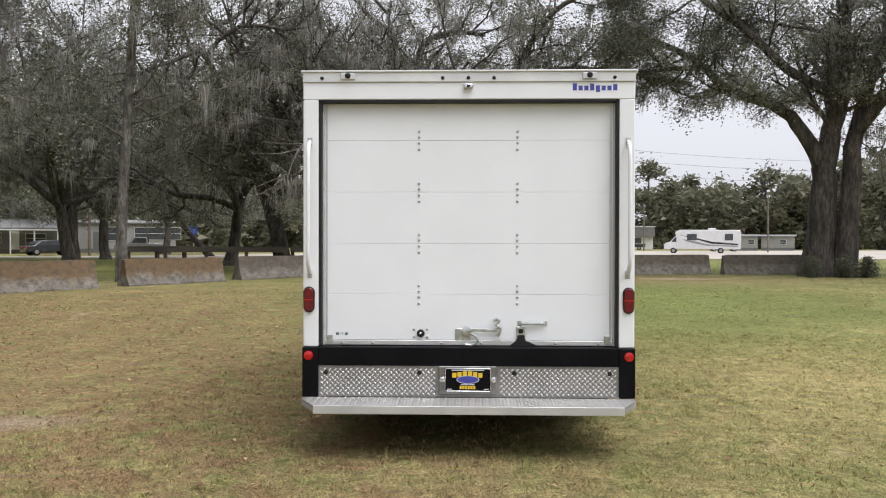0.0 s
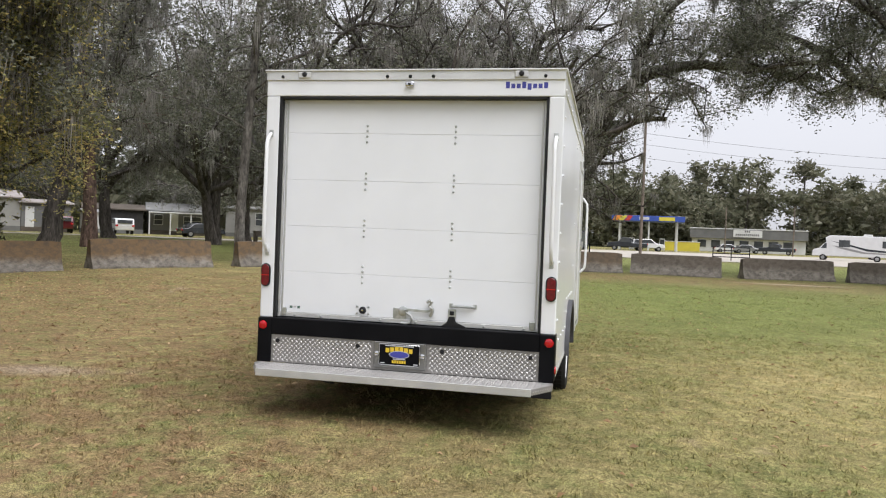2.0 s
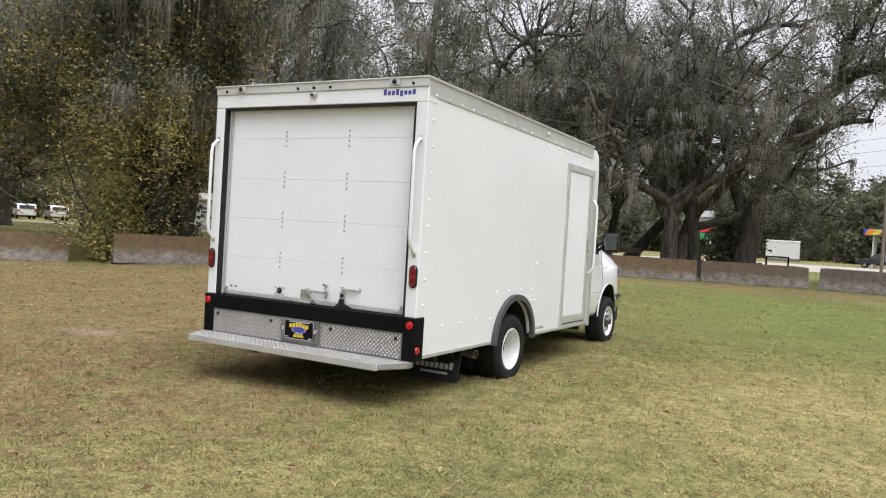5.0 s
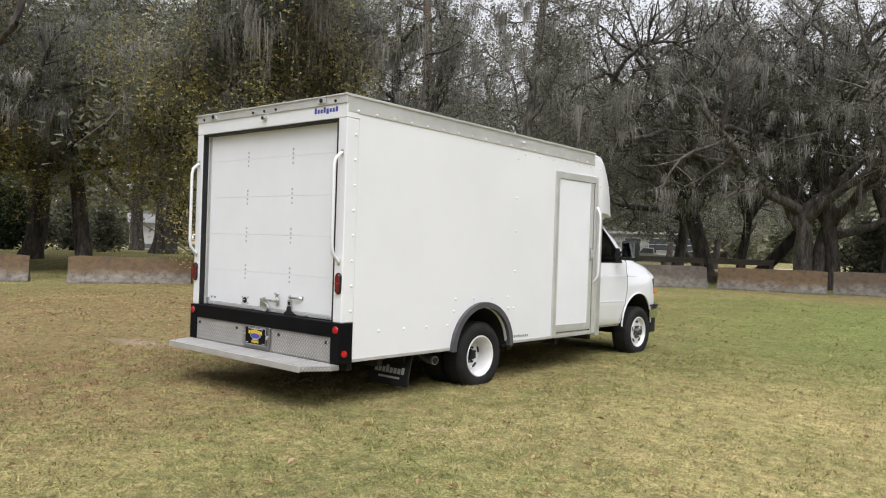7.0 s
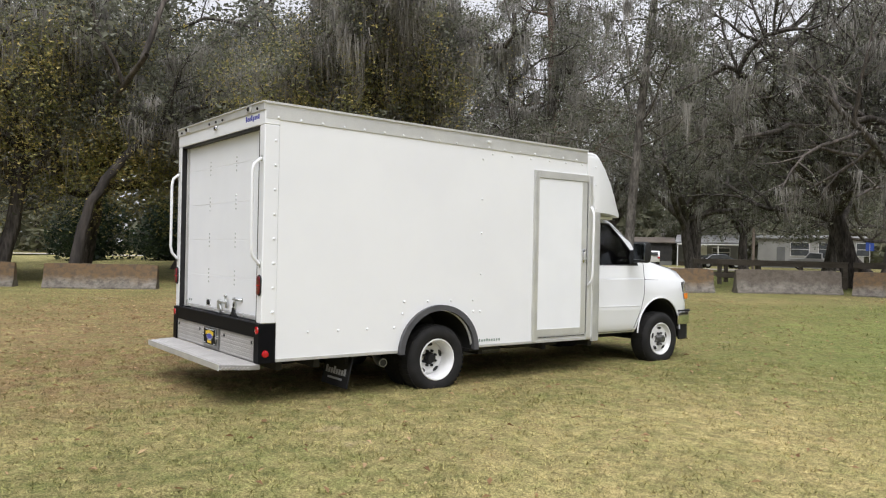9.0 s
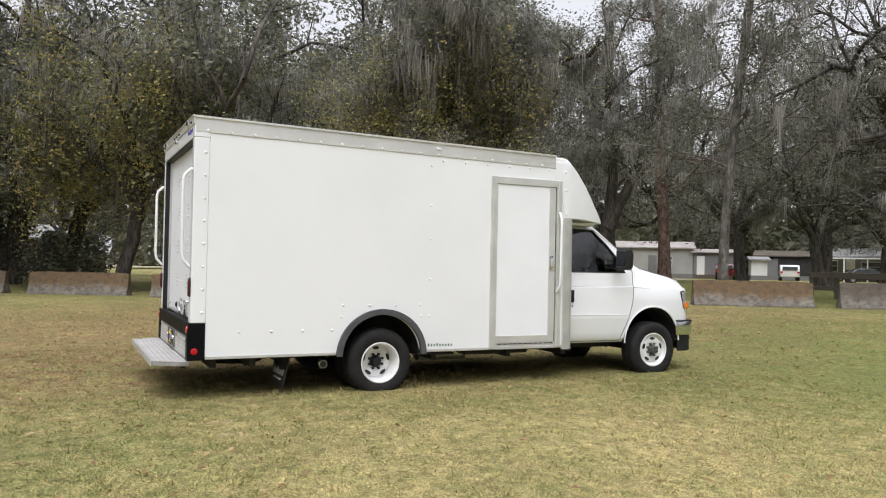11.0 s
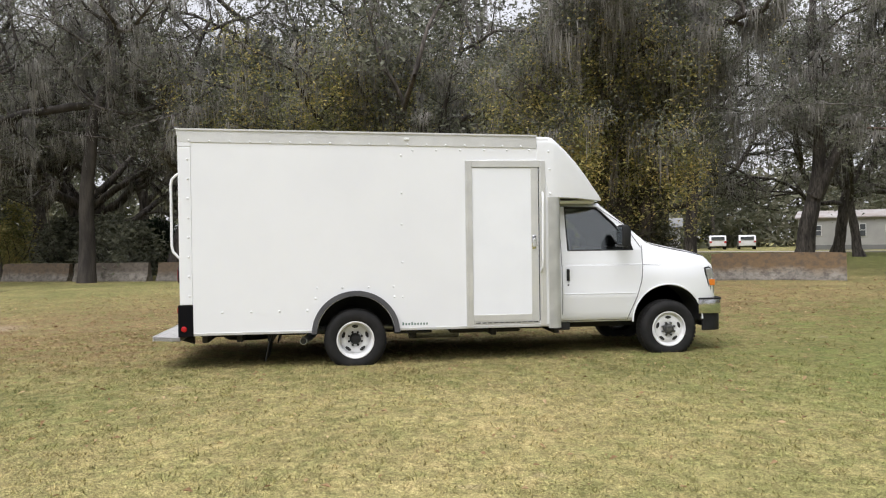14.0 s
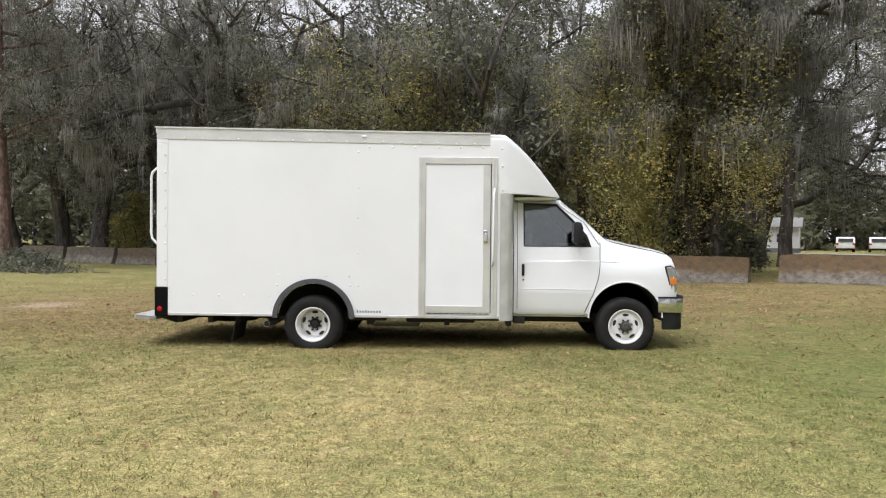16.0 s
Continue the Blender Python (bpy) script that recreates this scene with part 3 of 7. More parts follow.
for s in (1, -1):
    nrm = Vector((0.872 * s, -0.489, 0))
    a, b = Vector((s * 1.093, -0.338, 0)), Vector((s * 1.234, -0.082, 0))
    d = (b - a)
    edge = tread(0.0, d.length, 0.405, 0.452, lambda u, v, h: tuple(a + d * (u / d.length) + nrm * (0.001 + h) + Vector((0, 0, v))), step, step=0.032)
    part("step_bracket", prism([(-0.3, 0.40), (0.05, 0.40), (0.05, 0.30), (-0.05, 0.33)], s * 0.6 - 0.03, s * 0.6 + 0.03), DARK, step)

# number plate, as plain shapes
HOLDER = material("grey_plate_holder", (0.30, 0.30, 0.29), (0.22, 0.22, 0.215), rough=0.35, metal=0.8, scale=8)
holder = part("plate_holder", block(-0.215, 0.215, -0.024, -0.008, 0.478, 0.688, 0.004), HOLDER, truck, "polished aluminium plate holder")
plate_ob = part("number_plate", block(-0.166, 0.166, -0.034, -0.026, 0.508, 0.672, 0.006), BLACK, holder, "black plate with yellow and blue marks")
bm = bmesh.new()
for k in range(6):
    x0 = -0.115 + k * 0.0385
    block(x0, x0 + 0.031, -0.0358, -0.034, 0.607 + 0.016 * (1 - abs(k - 2.5) / 2.5), 0.642 + 0.016 * (1 - abs(k - 2.5) / 2.5), bm=bm)
part("plate_mark", bm, YELLOWMARK, plate_ob)
bm = bmesh.new()
for k in range(6):
    block(-0.06 + k * 0.02, -0.045 + k * 0.02, -0.0358, -0.034, 0.522, 0.546, bm=bm)
part("plate_mark", bm, YELLOWMARK, plate_ob)
oval = [(0.078 * math.cos(a), 0.592 + 0.026 * math.sin(a)) for a in (2 * math.pi * k / 28 for k in range(28))]
part("plate_oval", prism(oval, -0.037, -0.034, "y"), BLUEMARK, plate_ob)
bm = bmesh.new()
prism([(x * 1.09, 0.592 + (z - 0.592) * 1.16) for x, z in oval], -0.0362, -0.034, "y", bm=bm)
for x0, x1, z in ((-0.12, 0.12, 0.662), (-0.05, 0.05, 0.556), (-0.155, -0.12, 0.52), (0.12, 0.155, 0.52)):
    block(x0, x1, -0.0356, -0.034, z - 0.004, z + 0.004, bm=bm)
part("plate_lines", bm, GREYMARK, plate_ob)
bm = bmesh.new()
tubepts = [(-0.16, 0.506), (0.16, 0.506), (0.168, 0.514), (0.168, 0.666), (0.16, 0.674), (-0.16, 0.674), (-0.168, 0.666), (-0.168, 0.514), (-0.16, 0.506)]
part("plate_rim", tube([(x, -0.034, z) for x, z in tubepts], 0.003, 6), CHROME, plate_ob)
for s in (1, -1):
    part("plate_light", lathe([(-0.024, 0.022), (-0.04, 0.02), (-0.046, 0.01)], (s * 0.19, 0, 0.592), "y", 14), CHROME, holder)

# side door
sd = thing("side_door", "", "")
sd.parent = truck
XF = 1.2285
F0, F1, Z0, Z1 = 3.375, 4.372, 0.475, 2.51
for name, y0, y1, z0, z1 in (("door_frame", F0, F0 + 0.085, Z0, Z1), ("door_frame", F1 - 0.075, F1, Z0, Z1), ("door_frame", F0 + 0.086, F1 - 0.076, Z1 - 0.085, Z1)):
    fr = block(XF, XF + 0.016, y0, y1, z0, z1, 0.003)
    if z1 - z0 > 1:
        block(XF + 0.016, XF + 0.022, y0 + 0.02, y0 + 0.034, z0 + 0.01, z1 - 0.012, 0.002, bm=fr)
    part(name, fr, ALU, sd, "aluminium door frame")
part("door_leaf", block(XF - 0.02, XF + 0.004, 3.463, 4.285, 0.545, 2.422, 0.003), DOORWHITE, sd, "flat white door leaf")
for y0, y1, z0, z1 in ((4.19, 4.278, 0.545, 2.422), (3.463, 4.188, 0.545, 0.625)):
    part("leaf_edge", block(XF, XF + 0.009, y0, y1, z0, z1, 0.002), ALU, sd)
part("door_gap", block(XF, XF + 0.003, 4.281, 4.294, 0.54, 2.424), DARK, sd)
part("door_gap", block(XF, XF + 0.003, 3.463, 4.278, 2.4225, 2.4245), DARK, sd)
hinge = part("bottom_hinge", block(XF, XF + 0.006, 3.463, 4.29, 0.505, 0.54, 0.002), ALUDULL, sd)
for k in range(11):
    part("drain_slot", block(XF + 0.006, XF + 0.009, 3.49 + k * 0.072, 3.545 + k * 0.072, 0.52, 0.532), DARK, hinge)
part("grab_handle", tube([(XF + 0.016, 4.335, 2.11), (XF + 0.03, 4.335, 2.105), (XF + 0.075, 4.325, 2.04), (XF + 0.082, 4.325, 1.98), (XF + 0.082, 4.318, 1.28), (XF + 0.075, 4.315, 1.21), (XF + 0.03, 4.31, 1.15), (XF + 0.016, 4.31, 1.145)], 0.0155, 12),
     CAPWHITE, sd, "white tubular grab handle")
lt = part("paddle_latch", block(XF + 0.009, XF + 0.028, 4.196, 4.252, 1.42, 1.59, 0.008, 3), CHROME, sd, "chrome paddle latch")
part("paddle", block(XF + 0.028, XF + 0.042, 4.206, 4.24, 1.45, 1.55, 0.006), ALUDULL, lt)
stud(BOLT, "hasp", lt, (XF + 0.03, 4.262, 1.47), 90)

# front corner posts and nose cap
for s in (1, -1):
    corner = [(s * 1.2335, 4.405), (s * 1.2335, 4.50), (s * 1.215, 4.545), (s * 1.17, 4.575), (s * 1.05, 4.585), (s * 1.05, 4.56), (s * 1.16, 4.55), (s * 1.195, 4.53), (s * 1.208, 4.49), (s * 1.208, 4.405)]
    part("front_post", prism(corner, 0.44, 2.06, "z"), ALUDULL, truck, "rounded aluminium front corner post", 60)
    part("post_bead", block(*sorted((s * 1.2335, s * 1.239)), 4.402, 4.415, 0.445, 2.06, 0.002), ALU, truck)
part("front_wall", block(-1.06, 1.06, 4.555, 4.58, 0.5, 2.06), CAPWHITE, truck)


def nose_cap():
    bm = bmesh.new()
    stations = [(4.272, 2.812, 1.2345, 2.50), (4.34, 2.811, 1.2345, 2.50), (4.42, 2.808, 1.2345, 2.055), (4.47, 2.80, 1.232, 2.055), (4.52, 2.765, 1.226, 2.055), (4.66, 2.648, 1.19, 2.055), (4.80, 2.512, 1.145, 2.05),
                (4.94, 2.355, 1.09, 2.04), (5.06, 2.205, 1.035, 2.03), (5.14, 2.095, 0.995, 2.025), (5.175, 2.045, 0.965, 2.025), (5.185, 2.03, 0.94, 2.022)]
    rings = []
    for y, top, w, low in stations:
        r = min(0.09, (top - low) * 0.45 + 0.002)
        pts = [(w, low)]
        pts += [(w - r + r * math.cos(a), top - r + r * math.sin(a)) for a in (math.pi / 2 * k / 6 for k in range(7))]
        half = [(x, z) for x, z in pts]
        full = half + [(-x, z) for x, z in reversed(half)]
        rings.append([bm.verts.new((x, y, z)) for x, z in full])
    for p, q in zip(rings, rings[1:]):
        for k in range(len(p)):
            bm.faces.new((p[k], p[(k + 1) % len(p)], q[(k + 1) % len(p)], q[k]))
    bm.faces.new(rings[0]), bm.faces.new(rings[-1])
    return bm


cap = part("nose_cap", nose_cap(), CAPWHITE, truck, "sloping white fibreglass nose over the cab", 40)
for y, z in ((4.39, 2.62), (4.40, 2.40), (4.41, 2.10)):
    stud(RIVET, "rivet", cap, (1.2345, y, z) if y > 4.41 else (1.2345, y + 0.03, z))
part("cap_seal", block(-0.93, 0.93, 4.6, 5.10, 1.99, 2.03, 0.01), CAPWHITE, truck)

# ---- cab ----
def cab_sections():
    """Half outlines (x, z) from the sill to the roof's middle, station by station."""
    out = []
    low = [(0.55, 0.50), (0.925, 0.475), (0.965, 0.52), (0.992, 0.70), (1.0, 0.80), (0.996, 1.00), (0.985, 1.19), (0.975, 1.205)]

    def station(y, belt, edge, mid, centre, k=1.0, bot=0.0):
        o = [(x * k, z + bot if z < 0.6 else z) for x, z in low]
        o = [(x, min(z, belt[1] - 0.02 * (8 - i))) for i, (x, z) in enumerate(o)]
        return (y, o + [(belt[0] * k, belt[1]), (edge[0] * k, edge[1]), (mid[0] * k, mid[1]), (0.0, centre)])
    out.append(station(4.60, (0.95, 1.395), (0.80, 1.965), (0.70, 2.015), 2.04))
    out.append(station(5.22, (0.95, 1.395), (0.79, 1.955), (0.70, 2.00), 2.025))
    out.append(station(5.54, (0.95, 1.39), (0.86, 1.70), (0.72, 1.745), 1.785))
    out.append(station(5.79, (0.95, 1.385), (0.915, 1.475), (0.75, 1.50), 1.535))
    out.append(station(5.89, (0.95, 1.375), (0.90, 1.445), (0.72, 1.485), 1.505))
    out.append(station(6.10, (0.945, 1.335), (0.89, 1.395), (0.70, 1.435), 1.45))
    out.append(station(6.38, (0.935, 1.29), (0.88, 1.345), (0.70, 1.38), 1.395, 0.99))
    out.append(station(6.58, (0.925, 1.25), (0.865, 1.30), (0.68, 1.33), 1.345, 0.97))
    out.append(station(6.67, (0.915, 1.20), (0.85, 1.245), (0.66, 1.275), 1.29, 0.945, 0.1))
    out.append(station(6.715, (0.90, 1.10), (0.82, 1.13), (0.64, 1.155), 1.165, 0.91, 0.15))
    return out


def loft(sections):
    bm = bmesh.new()
    rings = [[bm.verts.new((x, y, z)) for x, z in o] + [bm.verts.new((-x, y, z)) for x, z in reversed(o[:-1])] for y, o in sections]
    for p, q in zip(rings, rings[1:]):
        for k in range(len(p)):
            bm.faces.new((p[k], p[(k + 1) % len(p)], q[(k + 1) % len(p)], q[k]))
    bm.faces.new(rings[0]), bm.faces.new(rings[-1])
    bmesh.ops.recalc_face_normals(bm, faces=bm.faces)
    return bm


def side_x(z):
    """How far out the cab's flank stands at a height."""
    return float(np.interp(z, [0.475, 0.52, 0.70, 0.80, 1.0, 1.19, 1.205, 1.395, 1.965], [0.925, 0.965, 0.992, 1.0, 0.996, 0.985, 0.975, 0.95, 0.80]))


def levels_solid(levels):
    """A solid through outlines (y, half width) at heights: for hollows."""
    bm = bmesh.new()
    rings = [[bm.verts.new(v) for v in ((-w, y0, z), (w, y0, z), (w, y1, z), (-w, y1, z))] for z, w, y0, y1 in levels]
    for p, q in zip(rings, rings[1:]):
        for k in range(4):
            bm.faces.new((p[k], p[(k + 1) % 4], q[(k + 1) % 4], q[k]))
    bm.faces.new(rings[0]), bm.faces.new(rings[-1])
    bmesh.ops.recalc_face_normals(bm, faces=bm.faces)
    return bm


WIN = [(4.735, 1.388), (5.60, 1.388), (5.545, 1.53), (5.35, 1.755), (5.16, 1.932), (4.735, 1.948)]
cab = part("cab_body", loft(cab_sections()), CABWHITE, truck, "white van cab with a sloping bonnet")
carve(cab, [lathe([(0.50, 0.475), (1.3, 0.475)], (0, 6.045, 0.462), "x", 48), lathe([(-1.3, 0.475), (-0.50, 0.475)], (0, 6.045, 0.462), "x", 48),
            levels_solid([(0.62, 0.91, 4.66, 5.60), (1.39, 0.91, 4.66, 5.58), (1.93, 0.755, 4.66, 5.12)]),
            prism(WIN, -1.3, 1.3), prism([(5.22, 1.90), (5.74, 1.50), (6.0, 1.75), (5.45, 2.3)], -0.72, 0.72)])
for s in (1, -1):
    pane = bmesh.new()
    pts = [(s * (side_x(z) - 0.018), y, z) for y, z in WIN]
    outer = [pane.verts.new(p) for p in pts]
    inner_ring = [pane.verts.new((p[0] - s * 0.004, p[1], p[2])) for p in pts]
    pane.faces.new(outer), pane.faces.new(inner_ring)
    for k in range(len(pts)):
        pane.faces.new((outer[k], outer[(k + 1) % len(pts)], inner_ring[(k + 1) % len(pts)], inner_ring[k]))
    rows = [0.502, 0.53, 0.60, 0.70, 0.775, 0.80, 0.825, 1.0, 1.10, 1.175, 1.195, 1.21, 1.30, 1.39]
    skin = bmesh.new()
    grid = []
    for z in rows:
        front = float(np.interp(z, [0.5, 0.62, 0.8, 1.0, 1.15, 1.39], [5.505, 5.55, 5.63, 5.692, 5.705, 5.708]))
        lift = 0.004 + (0.003 if 0.79 < z < 0.81 else 0) + (0.003 if 1.18 < z < 1.2 else 0)
        line = [(s * (side_x(z) + (lift if 0 < k < 6 else -0.006)), 4.652 + (front - 4.652) * f, z) for k, f in enumerate((0, 0.006, 0.25, 0.5, 0.75, 0.993, 1.0))]
        grid.append([skin.verts.new(p) for p in line])
    for p, q in zip(grid, grid[1:]):
        for k in range(len(p) - 1):
            skin.faces.new((p[k], p[k + 1], q[k + 1], q[k]))
    leaf = part("cab_door", skin, CABWHITE, truck, "white cab door", 25)
    glass_ob = part("door_window", pane, WINDOW, leaf, "tinted door window")
    glass_ob.visible_shadow = False
    ring = [(s * (side_x(z) - 0.004), y, z) for y, z in WIN]
    part("window_trim", tube([*ring, ring[0]], 0.011, 6), PLASTIC, leaf, "black window gasket")
    part("window_divider", tube([(s * 0.93, 5.30, 1.405), (s * 0.835, 5.29, 1.83)], 0.009, 6), PLASTIC, leaf) if s < 0 else None
    seam = [(s * (side_x(z) + 0.001), float(np.interp(z, [0.5, 0.62, 0.8, 1.0, 1.15, 1.39], [5.508, 5.555, 5.635, 5.697, 5.711, 5.714])), z) for z in np.arange(0.49, 1.46, 0.05)]
    part("door_seam", tube(seam, 0.0045, 5), TRIMGREY, leaf)
    part("door_seam", tube([(s * side_x(z), 4.645, z) for z in np.arange(0.49, 2.0, 0.1)], 0.0045, 5), TRIMGREY, leaf)
    part("door_seam", tube([(s * (side_x(0.497) + 0.001), 4.65, 0.497), (s * (side_x(0.497) + 0.001), 5.5, 0.497)], 0.004, 5), TRIMGREY, leaf)
    part("roof_seam", tube([(s * side_x(1.955), 4.65, 1.962), (s * side_x(1.945), 5.17, 1.945), (s * (side_x(1.70) + 0.01), 5.52, 1.70), (s * (side_x(1.42) + 0.0), 5.70, 1.42)], 0.0045, 5), TRIMGREY, leaf)
    hx = side_x(1.08) + 0.004
    handle = part("door_handle", block(*sorted((s * hx, s * (hx + 0.028))), 4.70, 4.735, 1.005, 1.16, 0.008, 3), PLASTIC, leaf, "black upright door handle")
    part("key_cylinder", lathe([(s * hx, 0.013), (s * (hx + 0.006), 0.012)], (0, 4.722, 0.955), "x", 12), PLASTIC, leaf)
    mirror = thing("door_mirror", "", "")
    mirror.parent = leaf
    part("mirror_head", prism([(5.335, 1.435), (5.40, 1.425), (5.44, 1.465), (5.448, 1.63), (5.42, 1.695), (5.36, 1.71), (5.335, 1.68)], *sorted((s * 1.075, s * 1.31)), bevel=0.025, seg=3), PLASTIC, mirror, "black moulded mirror housing")
    part("mirror_glass", block(*sorted((s * 1.10, s * 1.288)), 5.327, 5.334, 1.465, 1.68, 0.003), MIRROR, mirror)
    part("mirror_arm", tube([(s * 0.93, 5.53, 1.43), (s * 1.0, 5.47, 1.46), (s * 1.10, 5.41, 1.51)], 0.022, 8, bm=tube([(s * 0.925, 5.53, 1.49), (s * 1.0, 5.47, 1.54), (s * 1.10, 5.41, 1.58)], 0.018, 8)), PLASTIC, mirror)
    part("mirror_sail", prism([(5.47, 1.395), (5.60, 1.392), (5.55, 1.53), (5.49, 1.60)], *sorted((s * 0.90, s * 0.955)), bevel=0.005), PLASTIC, mirror)
    # wheel opening
    lip = [(s * 0.995 if 0.5 < 0.462 + 0.478 * math.sin(a) else s * 0.975, 6.045 + 0.478 * math.cos(a), 0.462 + 0.478 * math.sin(a)) for a in (math.radians(2) + math.pi * 0.985 * k / 30 for k in range(31))]
    lip = [(s * (0.998 - max(0, p[1] - 6.2) * 0.10), p[1], p[2]) for p in lip]
    part("arch_lip", tube(lip, 0.011, 6), CABWHITE, cab)
    part("arch_liner", arch_ring(6.045, 0.462, 0.458, 0.470, s * 0.52, s * 0.93, 1.0), DARK, cab)
    # lamps
    hl = prism([(6.56, 1.13), (6.63, 1.145), (6.69, 1.115), (6.722, 1.0), (6.717, 0.82), (6.685, 0.775), (6.645, 0.795), (6.605, 0.95)], *sorted((s * 0.60, s * 0.985)), bevel=0.012)
    for v in hl.verts:
        v.co.x -= s * max(0, (v.co.y - 6.57)) * 0.45 if abs(v.co.x) > 0.8 else 0
    rim = prism([(6.545, 1.145), (6.63, 1.16), (6.695, 1.125), (6.712, 1.0), (6.707, 0.82), (6.68, 0.762), (6.63, 0.782), (6.59, 0.95)], *sorted((s * 0.59, s * 0.979)), bevel=0.01)
    for v in rim.verts:
        v.co.x -= s * max(0, (v.co.y - 6.57)) * 0.45 if abs(v.co.x) > 0.8 else 0
    part("headlight_bezel", rim, PLASTIC, truck)
    head = part("headlight", hl, CLEARLENS, truck, "clear headlight with amber corner")
    part("turn_signal", prism([(6.61, 0.99), (6.70, 0.99), (6.70, 0.91), (6.63, 0.91)], *sorted((s * 0.90, s * 0.966)), bevel=0.004), AMBER, head, "amber indicator")

shield = bmesh.new()
front, back = [shield.verts.new(p) for p in ((-0.72, 5.235, 1.945), (0.72, 5.235, 1.945), (0.74, 5.765, 1.505), (-0.74, 5.765, 1.505))], None
part("windscreen", shield and (shield.faces.new(front), shield)[1], WINDOW, cab, "raked windscreen").visible_shadow = False
part("wiper", tube([(0.66, 5.80, 1.525), (0.1, 5.765, 1.56), (-0.3, 5.75, 1.56)], 0.008, 6), PLASTIC, cab)
part("cowl", block(-0.7, 0.7, 5.76, 5.87, 1.44, 1.515, 0.01), PLASTIC, cab)
# Upper crease line is grey to paint its shade; lower is body colour.
for z0, z1, y1 in ((1.205, 1.20, 5.70), (0.84, 0.835, 5.60)):
    part("door_crease", tube([(side_x(z0) + 0.006, 4.66, z0), (side_x(z0) + 0.006, 5.2, (z0 + z1) / 2), (side_x(z1) + 0.006, y1, z1)], 0.0045, 5), GREYMARK if z0 > 1 else CABWHITE, cab)
part("bonnet_seam", tube([(0.905, 5.82, 1.462), (0.898, 5.98, 1.428), (0.889, 6.15, 1.39), (0.876, 6.38, 1.348), (0.845, 6.58, 1.298)], 0.005, 5), TRIMGREY, cab)
# Wing crease, its shade painted in grey.
part("side_crease", tube([(0.982, 5.72, 1.195), (0.982, 6.0, 1.185), (0.972, 6.3, 1.165), (0.952, 6.55, 1.145)], 0.004, 5), TRIMGREY, cab)
part("engine_block", block(-0.5, 0.5, 5.62, 6.55, 0.42, 1.15), DARK, truck)

# grille and front bumper
grille = part("grille", block(-0.60, 0.60, 6.705, 6.745, 0.79, 1.14, 0.012), PLASTIC, truck, "dark grille")
for k in range(4):
    part("grille_bar", block(-0.58, 0.58, 6.742, 6.758, 0.83 + k * 0.072, 0.855 + k * 0.072, 0.005), CHROME, grille)
bar = [(-0.99, 6.46), (-0.99, 6.70), (-0.94, 6.79), (-0.75, 6.845), (0.75, 6.845), (0.94, 6.79), (0.99, 6.70), (0.99, 6.46), (0.955, 6.46), (0.945, 6.68), (0.9, 6.74), (0.74, 6.785), (-0.74, 6.785), (-0.9, 6.74), (-0.945, 6.68), (-0.955, 6.46)]
bumper = part("front_bumper", prism(bar, 0.545, 0.745, "z", 0.016, 3), CHROME, truck, "chrome front bumper over a black air dam")
dam = [(x * 0.97, y - 0.015 if y > 6.5 else y + 0.06) for x, y in bar]
part("air_dam", prism(dam, 0.325, 0.548, "z", 0.012), PLASTIC, bumper)
part("bumper_pad", prism([(x * 1.004, y + 0.004 if y > 6.6 else y + 0.002) for x, y in bar], 0.728, 0.752, "z", 0.006), PLASTIC, bumper)

# seats, wheel and dash
for x in (-0.42, 0.42):
    seat = part("cab_seat", block(x - 0.26, x + 0.26, 4.80, 5.25, 0.72, 1.02, 0.06, 3), SEATGREY, truck, "grey cloth cab seat")
    part("seat_back", prism([(4.72, 0.98), (4.92, 0.98), (4.84, 1.62), (4.70, 1.62)], x - 0.25, x + 0.25, bevel=0.05, seg=3), SEATGREY, seat)
    part("headrest", block(x - 0.14, x + 0.14, 4.70, 4.80, 1.64, 1.80, 0.04, 3), SEATGREY, seat)
part("dashboard", prism([(5.30, 0.9), (5.30, 1.30), (5.38, 1.42), (5.585, 1.43), (5.59, 0.9)], -0.86, 0.86, bevel=0.03), PLASTIC, truck)
wheel_ring = [(-0.42 + 0.19 * math.cos(a), 5.18 - 0.07 * math.sin(a), 1.31 + 0.17 * math.sin(a)) for a in (2 * math.pi * k / 28 for k in range(29))]
part("steering_wheel", tube(wheel_ring, 0.016, 8), PLASTIC, truck)
part("cab_floor", block(-0.9, 0.9, 4.67, 5.6, 0.56, 0.64), DARK, truck)

